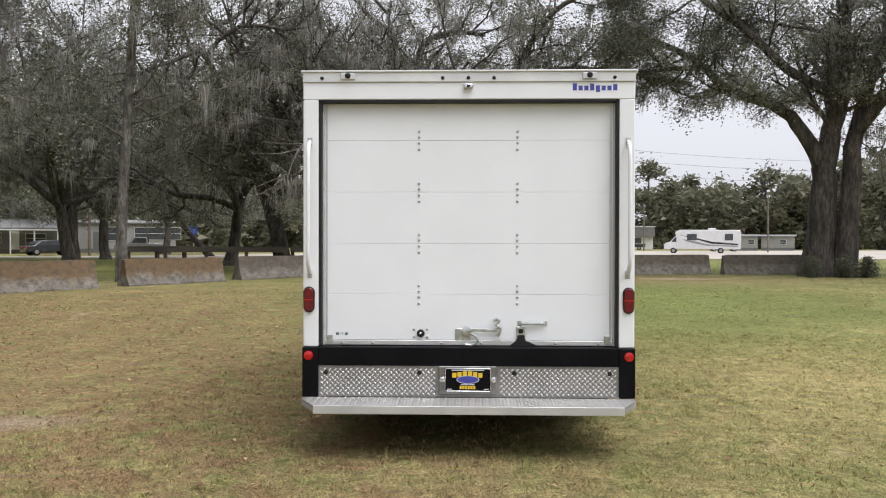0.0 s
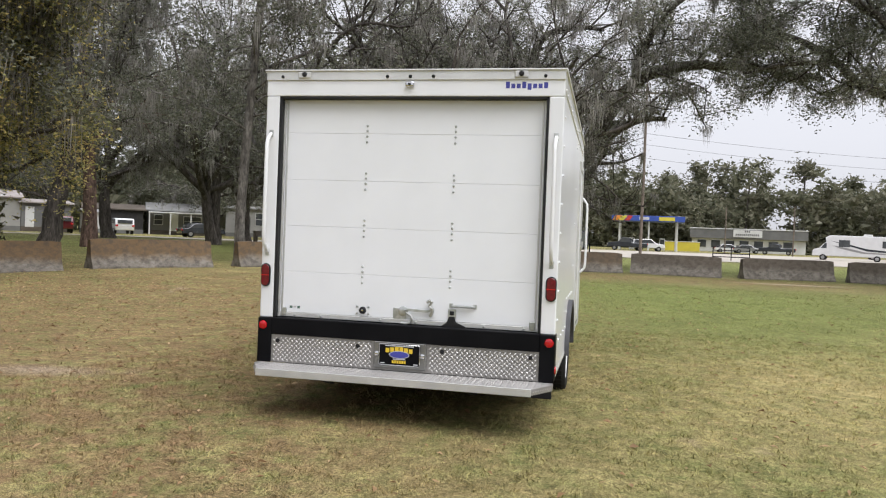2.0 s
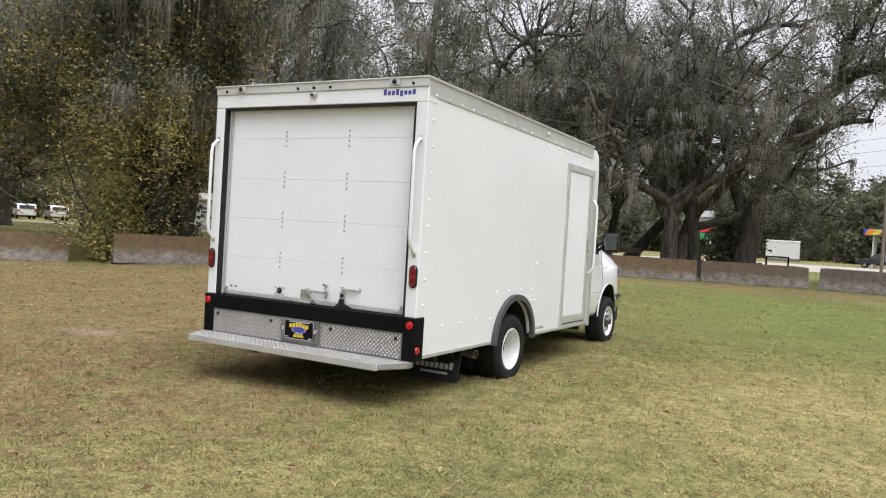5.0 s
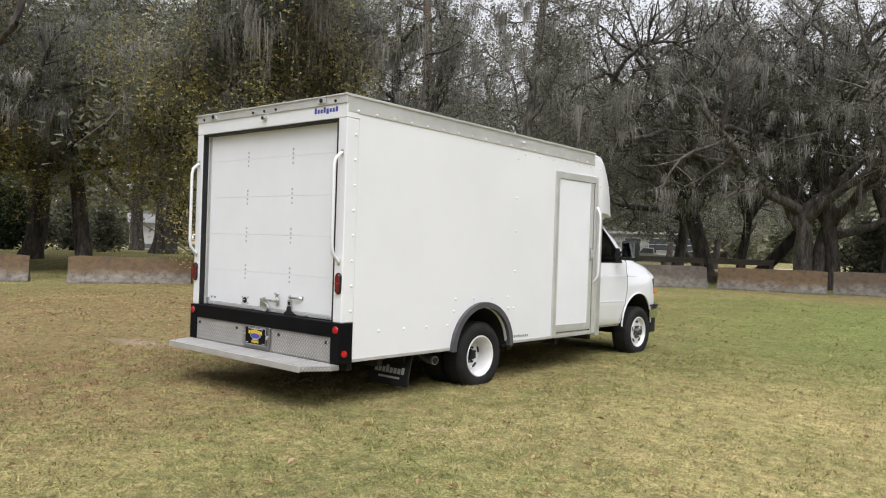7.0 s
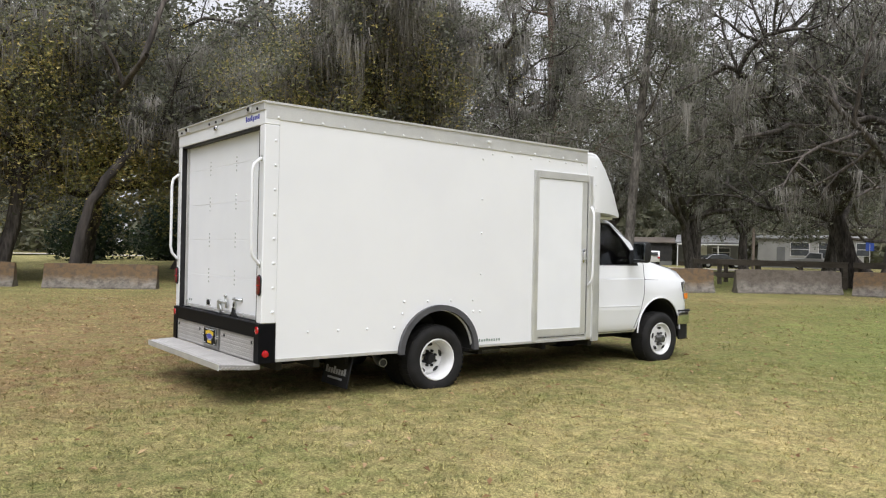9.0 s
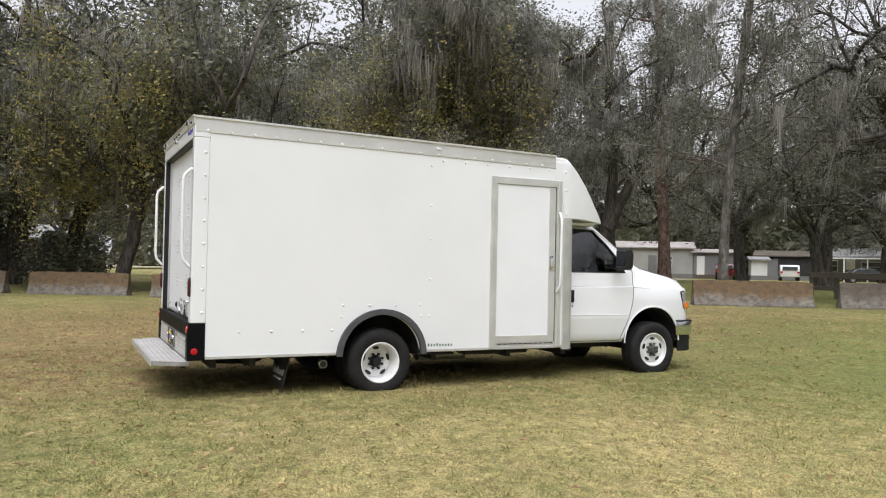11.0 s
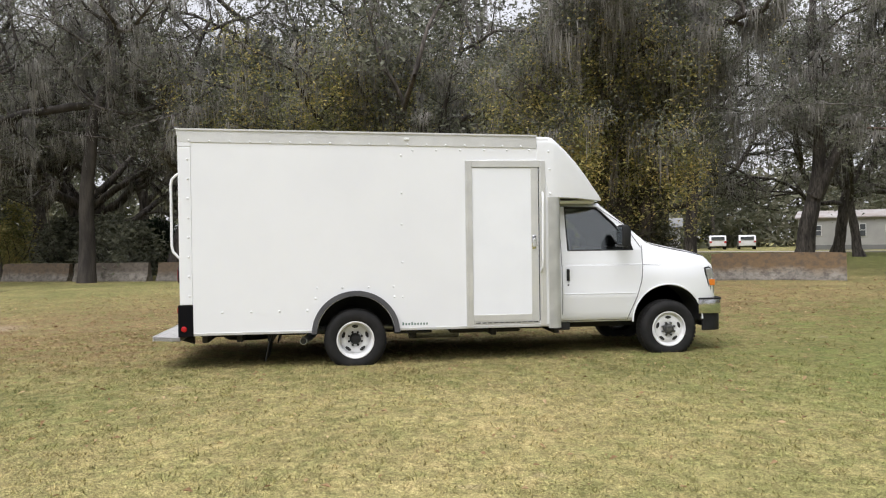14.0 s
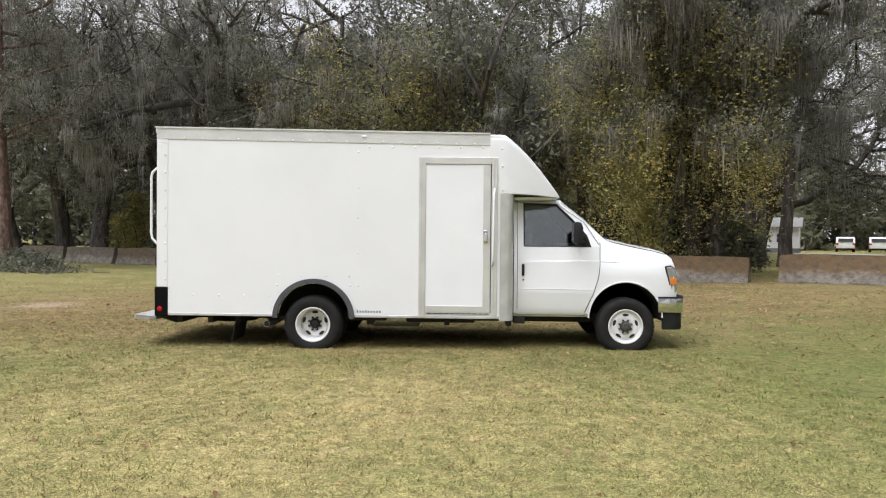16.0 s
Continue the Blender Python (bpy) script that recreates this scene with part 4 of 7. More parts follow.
# ---- wheels ----
def wheel(s, x_out, y, dish, name):
    """A wheel with tyre, white steel rim, hand holes, hub and nuts; x_out is the tyre's outer face."""
    w = thing(name, "", "")
    w.parent = truck
    R, width = 0.371, 0.225
    prof = [(0.0, 0.222), (0.012, 0.232), (0.020, 0.262), (0.026, 0.30), (0.018, 0.335), (-0.008, 0.358), (-0.035, R), (-width + 0.035, R), (-width + 0.008, 0.358), (-width - 0.018, 0.335), (-width - 0.02, 0.28), (-width, 0.222)]
    c = (s * x_out, y, R - 0.008)
    tyre = part("tyre", lathe([(s * (a - 0.026), r) for a, r in prof], c, "x", 56, closed=True), TYRE, w, "black tyre with blocky tread", 50)
    lugs = bmesh.new()
    for k in range(44):
        a = 2 * math.pi * k / 44
        for side in (0, 1):
            t = a + (0.07 if side else 0)
            x0 = -0.045 if side == 0 else -width + 0.07
            b = block(s * (x0 - 0.026) - 0.034, s * (x0 - 0.026) + 0.034, -0.017, 0.017, R - 0.004, R + 0.0025)
            bmesh.ops.rotate(b, verts=b.verts, cent=(0, 0, 0), matrix=Matrix.Rotation(t, 3, "X"))
            bmesh.ops.translate(b, verts=b.verts, vec=c)
            merge(lugs, b)
    tr = part("tread_ring", lugs, TYRE, tyre)
    tr["kind"] = "stuff"
    d = dish
    rim = part("rim", lathe([(s * (a - 0.026), r) for a, r in [(0.004, 0.226), (0.014, 0.222), (0.014, 0.212), (-0.012, 0.200), (-0.02, 0.196), (-0.5 * d - 0.01, 0.188), (-d, 0.178), (-d + 0.012, 0.165), (-d + 0.02, 0.12), (-d + 0.008, 0.095), (-d + 0.008, 0.02)]], c, "x", 48, caps=(-1,)), RIMWHITE, w, "white steel rim", 40)
    face = s * (-d + 0.012 - 0.026)
    # No openings are cut: dark discs paint the shade in the hand holes.
    for k in range(5):
        a = 2 * math.pi * (k + 0.25) / 5
        hole = bmesh.new()
        pts = [(0.148 * math.cos(a) - 0.040 * math.sin(t) * math.sin(a) + 0.019 * math.cos(t) * math.cos(a), 0.148 * math.sin(a) + 0.040 * math.sin(t) * math.cos(a) + 0.019 * math.cos(t) * math.sin(a)) for t in (2 * math.pi * q / 16 for q in range(16))]
        prism([(y + p, c[2] + q) for p, q in pts], c[0] + face - 0.006 * s, c[0] + face + 0.007 * s, bm=hole)
        part("hand_hole", hole, DARK, rim)
    hub = part("hub", lathe([(s * (a - 0.026), r) for a, r in [(-d, 0.07), (-d + 0.03, 0.066), (-d + 0.05, 0.05), (-d + 0.085 if dish < 0.06 else -d + 0.07, 0.046), (-d + 0.09 if dish < 0.06 else -d + 0.075, 0.03)]], c, "x", 24), HUBSTEEL if dish < 0.06 else PLASTIC, rim)
    for k in range(8):
        a = 2 * math.pi * (k + 0.5) / 8
        part("wheel_nut", lathe([(s * (-d - 0.02), 0.014), (s * (-d + 0.012), 0.014), (s * (-d + 0.018), 0.008)], (c[0], y + 0.083 * math.cos(a), c[2] + 0.083 * math.sin(a)), "x", 6), HUBSTEEL if dish < 0.06 else PLASTIC, rim)
    return w


for s in (1, -1):
    wheel(s, 1.03, 6.045, 0.035, "front_wheel")
    wheel(s, 1.24, 2.025, 0.16, "rear_wheel")
    inner = wheel(s, 0.94, 2.025, 0.115, "inner_rear_wheel")

# ---- underside ----
for s in (1, -1):
    part("chassis_rail", block(s * 0.43 - 0.035, s * 0.43 + 0.035, 0.1, 6.3, 0.36, 0.52, 0.005), DARK, truck)
    flap = part("mud_flap", prism([(1.02, 0.46), (1.035, 0.46), (0.965, 0.13), (0.95, 0.13)], *sorted((s * 0.62, s * 1.16)), bevel=0.002), PLASTIC, truck, "black mud flap with pale print")
    bm = bmesh.new()
    lean = lambda z: 0.95 + (z - 0.13) * 0.212
    for k, h in enumerate((1.0, 0.7, 0.7, 1.0, 0.7, 0.7, 0.7, 0.9)):
        x0 = s * 0.89 - 0.215 + k * 0.054
        b = block(x0, x0 + 0.04, -0.002, 0.0, 0.245, 0.245 + 0.075 * h)
        for v in b.verts:
            v.co.y += lean(v.co.z) - 0.0005
        merge(bm, b)
    b = block(s * 0.89 - 0.15, s * 0.89 + 0.15, -0.002, 0.0, 0.195, 0.215)
    for v in b.verts:
        v.co.y += lean(v.co.z) - 0.0005
    merge(bm, b)
    part("flap_print", bm, GREYMARK, flap)
    part("flap_bracket", block(*sorted((s * 0.4, s * 1.16)), 1.0, 1.06, 0.44, 0.475), DARK, truck)
part("rear_axle", lathe([(-0.8, 0.06), (-0.2, 0.07), (-0.12, 0.15), (0.12, 0.15), (0.2, 0.07), (0.8, 0.06)], (0, 2.025, 0.37), "x", 16), DARK, truck)
part("exhaust_pipe", tube([(0.55, 3.2, 0.42), (0.6, 1.8, 0.47), (0.7, 1.55, 0.43), (0.92, 1.46, 0.37), (1.02, 1.42, 0.36), (1.12, 1.405, 0.357)], 0.045, 14), ZINC, truck, "bright exhaust tail pipe")
part("tail_pipe_bore", tube([(1.1205, 1.405, 0.357), (1.124, 1.4045, 0.357)], 0.037, 14), DARK, truck)
part("cross_bar", block(0.75, 1.17, 2.5, 2.95, 0.42, 0.445), DARK, truck)
part("battery_box", block(0.5, 0.95, 3.2, 4.1, 0.38, 0.47, 0.02), DARK, truck)
# Unseen tank, beams and spare wheel, added to keep light off the ground.
part("fuel_tank", block(-0.95, -0.5, 2.75, 4.4, 0.27, 0.47, 0.05, 3), DARK, truck)
for y in (0.22, 0.62, 0.98, 2.7, 3.7, 4.5):
    part("cross_member", block(-1.08, 1.08, y, y + 0.07, 0.36, BOT + 0.048, 0.006), DARK, truck)
part("spare_wheel", lathe([(0.29, 0.20), (0.29, 0.31), (0.31, 0.345), (0.44, 0.345), (0.46, 0.31), (0.46, 0.20)], (0, 0.66, 0), "z", 28), TYRE, truck)
part("silencer", lathe([(2.7, 0.06), (2.72, 0.11), (3.35, 0.11), (3.37, 0.06)], (0.62, 0, 0.40), "y", 18), ZINC, truck)
part("cab_step_bracket", block(0.6, 0.95, 4.6, 4.75, 0.38, 0.47, 0.01), DARK, truck)
part("front_axle", tube([(-0.85, 6.045, 0.36), (0.85, 6.045, 0.36)], 0.05, 10), DARK, truck)
part("drive_shaft", tube([(0, 2.1, 0.38), (0, 5.4, 0.42)], 0.045, 10), DARK, truck)

def lawn_colour(m, blades):
    """Colours of the lawn by place: green, straw, leaf litter and bare patches; blades: for the grass itself."""
    n, l = m.node_tree.nodes, m.node_tree.links
    b = n["Principled BSDF"]
    co = n.new("ShaderNodeTexCoord")
    pos = co.outputs["Object"]

    def noise_at(s, detail=4, rough=0.6):
        t = n.new("ShaderNodeTexNoise")
        t.inputs["Scale"].default_value, t.inputs["Detail"].default_value, t.inputs["Roughness"].default_value = s, detail, rough
        l.new(pos, t.inputs["Vector"])
        return t.outputs["Fac"]

    def ranged(v, a, c, lo=0.0, hi=1.0):
        r = n.new("ShaderNodeMapRange")
        for k, x in (("From Min", a), ("From Max", c), ("To Min", lo), ("To Max", hi)):
            r.inputs[k].default_value = x
        l.new(v, r.inputs["Value"])
        return r.outputs["Result"]

    def near(x, y, rx, ry):
        mp = n.new("ShaderNodeMapping")
        mp.inputs["Location"].default_value = (-x / rx, -y / ry, 0)
        mp.inputs["Scale"].default_value = (1 / rx, 1 / ry, 0)
        l.new(pos, mp.inputs["Vector"])
        d = n.new("ShaderNodeVectorMath")
        d.operation = "LENGTH"
        l.new(mp.outputs["Vector"], d.inputs[0])
        return ranged(d.outputs["Value"], 1.0, 0.2)

    def math_of(op, a, c):
        k = n.new("ShaderNodeMath")
        k.operation = op
        k.use_clamp = op != "MULTIPLY"
        for i, v in enumerate((a, c)):
            if isinstance(v, (int, float)):
                k.inputs[i].default_value = v
            else:
                l.new(v, k.inputs[i])
        return k.outputs["Value"]

    def mixed(f, a, c):
        k = n.new("ShaderNodeMixRGB")
        l.new(f, k.inputs["Fac"])
        for i, v in (("Color1", a), ("Color2", c)):
            if isinstance(v, tuple):
                k.inputs[i].default_value = (*v, 1)
            else:
                l.new(v, k.inputs[i])
        return k.outputs["Color"]

    g = 1.55 if blades else 1.24
    green = (0.132 * g, 0.142 * g, 0.047 * g)
    straw = (0.305 * g, 0.250 * g, 0.112 * g)
    lush = math_of("ADD", near(3.2, 19, 9, 9.5), math_of("MULTIPLY", near(-2, 45, 60, 22), 0.8))
    dry = math_of("SUBTRACT", math_of("ADD", ranged(noise_at(0.35, 3), 0.30, 0.70, 0.08, 0.68), ranged(noise_at(4.5, 6, 0.7), 0.32, 0.7, -0.42, 0.42)), math_of("MULTIPLY", lush, 0.9))
    dry = math_of("ADD", dry, math_of("MULTIPLY", near(9, 8, 9, 8), 0.3))
    colour = mixed(dry, mixed(lush, green, (0.146 * g, 0.172 * g, 0.050 * g)), straw)
    litter = math_of("MULTIPLY", math_of("ADD", math_of("ADD", math_of("ADD", near(-8, 11, 12, 16), math_of("MULTIPLY", near(4, 29, 14, 5), 0.9)), math_of("MULTIPLY", near(-4, 4, 6, 7), 0.9)), 0.14), ranged(noise_at(3.0, 6, 0.75), 0.37, 0.57))
    colour = mixed(math_of("MULTIPLY", litter, 0.85), colour, (0.235, 0.15, 0.08))
    bare = math_of("MULTIPLY", ranged(noise_at(0.55, 4, 0.65), 0.66, 0.74), 0.85)
    for x, y, rx, ry in ((-3.9, 6.4, 0.9, 0.35), (-4.9, 0.7, 1.0, 0.9), (8.0, 29.0, 2.5, 0.7)):
        bare = math_of("MAXIMUM", bare, near(x, y, rx, ry))
    colour = mixed(bare, colour, (0.37, 0.285, 0.195) if not blades else (0.38, 0.295, 0.195))
    fine = noise_at(52.0, 6, 0.85)
    tiny = noise_at(160.0, 3, 0.7)
    v = math_of("MULTIPLY", ranged(fine, 0.35, 0.65, 0.5, 1.5), ranged(tiny, 0.35, 0.65, 0.45, 1.55))
    v = math_of("MULTIPLY", v, ranged(noise_at(0.9, 4), 0.3, 0.7, 0.86, 1.14))
    v = math_of("MULTIPLY", v, ranged(noise_at(11.0, 7, 0.8), 0.38, 0.62, 0.68, 1.34))
    # lawn value rises in a broad ellipse round (10.5, 9)
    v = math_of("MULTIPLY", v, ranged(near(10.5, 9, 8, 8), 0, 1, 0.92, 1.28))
    if blades:
        geo = n.new("ShaderNodeNewGeometry")
        v = ranged(geo.outputs["Random Per Island"], 0, 1, 0.5, 1.45)
    h = n.new("ShaderNodeHueSaturation")
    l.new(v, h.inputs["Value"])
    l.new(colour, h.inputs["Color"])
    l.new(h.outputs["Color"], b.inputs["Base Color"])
    b.inputs["Roughness"].default_value = 0.9
    b.inputs["Specular IOR Level"].default_value = 0.15
    if not blades:
        bp = n.new("ShaderNodeBump")
        bp.inputs["Strength"].default_value, bp.inputs["Distance"].default_value = 0.9, 0.03
        l.new(math_of("ADD", fine, tiny), bp.inputs["Height"])
        l.new(bp.outputs["Normal"], b.inputs["Normal"])
    return m


def plain(name):
    m = bpy.data.materials.new(name)
    m.use_nodes = True
    return m


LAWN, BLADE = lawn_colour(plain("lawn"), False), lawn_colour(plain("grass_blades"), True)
LITTER = leafy("fallen_leaves", (0.19, 0.105, 0.052), (0.33, 0.20, 0.10), (0.54, 0.38, 0.22), scale=3.0)


def lumps(x, y):
    return 0.012 * noise.noise((x * 0.5, y * 0.5, 0))


def build_ground():
    rings = np.concatenate([np.linspace(0, 40, 81), np.geomspace(42, 2500, 40)])
    n = 160
    verts = [(2.0, 8.0, 0.0)]
    for r in rings[1:]:
        for k in range(n):
            a = 2 * math.pi * k / n
            x, y = 2.0 + r * math.cos(a), 8.0 + r * math.sin(a)
            verts.append((x, y, float(ground_z(x, y)) + (lumps(x, y) if r < 60 else 0)))
    faces = []
    for i in range(len(rings) - 2):
        for k in range(n):
            a, b = 1 + i * n + k, 1 + i * n + (k + 1) % n
            faces.append((a, b, b + n, a + n))
    ob = raw("ground", verts, faces, LAWN, smooth=True)
    bm = bmesh.new()
    bm.from_mesh(ob.data)
    bm.verts.ensure_lookup_table()
    for k in range(n):
        bm.faces.new((bm.verts[0], bm.verts[1 + k], bm.verts[1 + (k + 1) % n]))
    bmesh.ops.recalc_face_normals(bm, faces=bm.faces)
    bm.to_mesh(ob.data)
    bm.free()
    return tagged(ob, "mown lawn, green with dry yellow patches and fallen leaves", "grass", kind="structure")


ground = build_ground()


def scatter(rng, count, near_r, far_r, power):
    """Places on the lawn, closer together towards the truck and the way round it."""
    t = rng.uniform(0, 2 * np.pi, count)
    r = near_r + (far_r - near_r) * rng.uniform(0, 1, count) ** power
    x, y = 4.0 + r * np.cos(t), 5.5 + r * np.sin(t)
    z = ground_z(x, y) + np.array([lumps(a, b) for a, b in zip(x, y)])
    return np.stack([x, y, z], 1)


def build_grass():
    """Blades in ragged tufts, dense on the open lawn by the truck, coarser further out."""
    rng = np.random.default_rng(5)

    def sward(tufts, each, r0, r1, wide):
        t = rng.uniform(0, 2 * np.pi, tufts)
        r = np.sqrt(rng.uniform(r0 * r0, r1 * r1, tufts))
        x, y = 4.6 + r * np.cos(t), 4.6 + r * np.sin(t)
        c = np.repeat(np.stack([x, y, ground_z(x, y) + np.array([lumps(a, b) for a, b in zip(x, y)])], 1), each, axis=0)
        n = len(c)
        c[:, :2] += rng.normal(0, 0.032 * wide, (n, 2))
        t = rng.uniform(0, 2 * np.pi, n)
        side = np.stack([np.cos(t), np.sin(t), 0 * t], 1) * (rng.uniform(0.0025, 0.006, n) * wide)[:, None]
        tall = np.repeat(rng.uniform(0.45, 1.1, tufts), each)
        tip = np.stack([rng.normal(0, 0.034, n), rng.normal(0, 0.034, n), rng.uniform(0.008, 0.046, n) * tall], 1)
        low = c - np.array((0, 0, 0.006))
        return np.stack([low - side, low + side, c + tip], 1).reshape(-1, 3)
    v = np.concatenate([sward(29000, 9, 0, 8.6, 1.0), sward(15000, 7, 8.6, 20, 1.9)])
    ob = raw("grass", v, np.arange(len(v)).reshape(-1, 3), BLADE)
    return tagged(ob, "short mown grass blades, green and straw coloured", "grass", kind="stuff")


def build_litter():
    rng = np.random.default_rng(6)
    p = np.concatenate([scatter(rng, 4200, 0, 24, 0.6), np.stack([rng.normal(-10, 6, 8500), rng.normal(11, 7, 8500), np.zeros(8500)], 1)])
    p[:, 2] = ground_z(p[:, 0], p[:, 1]) + 0.022
    n = len(p)
    t = rng.uniform(0, 2 * np.pi, n)
    a = np.stack([np.cos(t), np.sin(t), rng.normal(0, 0.2, n)], 1)
    b = np.stack([-np.sin(t), np.cos(t), rng.normal(0, 0.25, n)], 1)
    s = (rng.uniform(0.13, 0.205, n) ** 2)[:, None]
    up = np.array((0, 0, 1.0)) * s * rng.uniform(0.1, 0.5, n)[:, None]
    v = np.stack([p - a * s, p + b * s * 0.45 + up, p + a * s * 1.05, p - b * s * 0.45 + up], 1).reshape(-1, 3)
    o = np.arange(n)[:, None] * 4
    f = np.concatenate([o + np.array((0, 2, 1)), o + np.array((0, 3, 2))], 1).reshape(-1, 3)
    ob = raw("fallen_leaves", v, f, LITTER)
    return tagged(ob, "dry brown fallen leaves scattered over the lawn", "leaves", kind="stuff")


build_grass()

# ---- trees ----
def unit(v):
    return v / (np.linalg.norm(v) + 1e-9)


class Growth:
    """Grows one tree: bark tubes, and places for leaves and for hanging moss."""

    def __init__(self, seed):
        self.r = np.random.default_rng(seed)
        self.v, self.f, self.n = [], [], 0
        self.leaf, self.hang = [], []

    def tube(self, pts, rad, sides):
        pts = np.array(pts)
        m = len(pts)
        d = np.gradient(pts, axis=0)
        d /= np.linalg.norm(d, axis=1)[:, None] + 1e-9
        ref = np.array((0.31, 0.17, 0.94)) if abs(d[0][2]) < 0.8 else np.array((0.95, 0.2, 0.1))
        a = np.cross(d, ref)
        a /= np.linalg.norm(a, axis=1)[:, None] + 1e-9
        b = np.cross(d, a)
        t = np.arange(sides) * 2 * np.pi / sides
        rad = np.array(rad)[:, None, None]
        ring = pts[:, None, :] + rad * (np.cos(t)[None, :, None] * a[:, None, :] + np.sin(t)[None, :, None] * b[:, None, :])
        if sides > 9:
            flute = 1 + self.r.normal(0, 0.05, sides)[None, :, None] + self.r.normal(0, 0.035, (m, sides))[:, :, None]
            ring = pts[:, None, :] + (ring - pts[:, None, :]) * flute
        self.v.append(ring.reshape(-1, 3))
        i, k = np.meshgrid(np.arange(m - 1), np.arange(sides), indexing="ij")
        q = self.n + i * sides
        self.f.append(np.stack([q + k, q + (k + 1) % sides, q + sides + (k + 1) % sides, q + sides + k], -1).reshape(-1, 4))
        self.n += m * sides

    def path(self, p, d, length, segs, wander, rise):
        pts = [np.array(p, float)]
        d = unit(np.array(d, float))
        for _ in range(segs):
            d = unit(d + self.r.normal(0, wander, 3) + np.array((0, 0, rise)))
            pts.append(pts[-1] + d * length / segs)
        return np.array(pts)

    def limb(self, p, d, length, rad, level, kids=(5, 5), rise=0.02, wander=0.22, top=2):
        r = self.r
        segs = (9, 5, 2)[min(level, 2)]
        pts = self.path(p, d, length, segs, wander, rise)
        if pts[:, 2].min() < 2.3:
            return
        self.tube(pts, np.linspace(rad, rad * (0.35 if level < top else 0.25), segs + 1), (7, 5, 3)[min(level, 2)])
        if level >= top:
            self.leaf += list(pts[1:]) + list((pts[1:] + pts[:-1]) / 2)
            self.hang.append(pts[-2])
            if r.random() < 0.6:
                self.hang.append(pts[1])
            return
        for q in pts[2:]:
            self.hang.append(q)
        k = kids[min(level, len(kids) - 1)]
        for j in range(k):
            f = 0.28 + 0.72 * (j + r.random() * 0.8) / k
            i = min(int(f * segs), segs - 1)
            at = pts[i] + (pts[i + 1] - pts[i]) * (f * segs - i)
            main = unit(pts[i + 1] - pts[i])
            out = unit(np.cross(main, r.normal(0, 1, 3)))
            nd = unit(main * r.uniform(0.4, 0.9) + out + np.array((0, 0, r.uniform(-0.12, 0.5))))
            self.limb(at, nd, length * r.uniform(0.36, 0.55), max(rad * r.uniform(0.38, 0.52), 0.014), level + 1, kids, rise, wander, top)


    def bough(self, way, r0, r1, kids, reach, start=0.3):
        """A trunk or great limb along a bent course, with branches on its outer part."""
        r = self.r
        way = np.array(way, float)
        pts = []
        for i in range(len(way) - 1):
            a, b, c, d = way[max(i - 1, 0)], way[i], way[i + 1], way[min(i + 2, len(way) - 1)]
            for t in np.arange(4) / 4:
                pts.append(0.5 * (2 * b + (c - a) * t + (2 * a - 5 * b + 4 * c - d) * t * t + (3 * b - a - 3 * c + d) * t ** 3))
        pts = np.array(pts + [way[-1]])
        pts[1:] += r.normal(0, r1 * 0.25, (len(pts) - 1, 3))
        h = np.linspace(0, 1, len(pts))
        self.tube(pts, r0 + (r1 - r0) * h + r0 * 0.3 * np.exp(-h * len(pts) / 1.2) * (start > 0.25), 18)
        for j in range(kids):
            f = start + (1 - start) * (j + r.random()) / kids
            i = min(int(f * (len(pts) - 1)), len(pts) - 2)
            main = unit(pts[i + 1] - pts[i])
            out = unit(np.cross(main, r.normal(0, 1, 3)))
            self.hang.append(pts[i])
            self.limb(pts[i], unit(main * 0.5 + out + np.array((0, 0, r.uniform(0.1, 0.85)))), reach * r.uniform(0.6, 1.15), max(r1 * 0.7, 0.05), 1, (6, 6), 0.03)


def bent_tree(name, seed, label, boughs, leaf=None, per=10, moss=6, moss_len=1.6, bark=None, vines=0):
    """A tree given by the courses of its trunk and great limbs."""
    g = Growth(seed)
    tree = thing(name, label, "tree")
    for way, r0, r1, kids, reach, start in boughs:
        g.bough(way, r0, r1, kids, reach, start)
    raw("trunk", np.concatenate(g.v), np.concatenate(g.f), bark or BARK, tree, True)
    v, f = leaves_at(g.r, g.leaf, per, 0.32, 0.058)
    raw("crown", v, f, leaf or LEAF, tree)
    v, f = moss_at(g.r, [p for p in g.hang if p[2] > 3.4], 8 * moss + 4, moss_len)
    raw("hanging_moss", v, f, MOSS, tree)
    return tree


def leaves_at(rng, places, per, spread, size, flat=0.5):
    """Leaf blades scattered round places."""
    c = np.repeat(np.array(places), per, axis=0)
    n = len(c)
    c = c + rng.normal(0, spread, (n, 3)) * (1, 1, 0.75)
    a = rng.normal(0, 1, (n, 3)) * (1, 1, flat)
    a /= np.linalg.norm(a, axis=1)[:, None]
    b = np.cross(a, rng.normal(0, 1, (n, 3)))
    b /= np.linalg.norm(b, axis=1)[:, None]
    s = (size * rng.uniform(0.6, 1.35, n))[:, None]
    v = np.stack([c - a * s - b * s * 0.5, c - a * s * 0.6 + b * s * 0.62, c + a * s * 1.1], 1).reshape(-1, 3)
    return v, np.arange(3 * n).reshape(-1, 3)


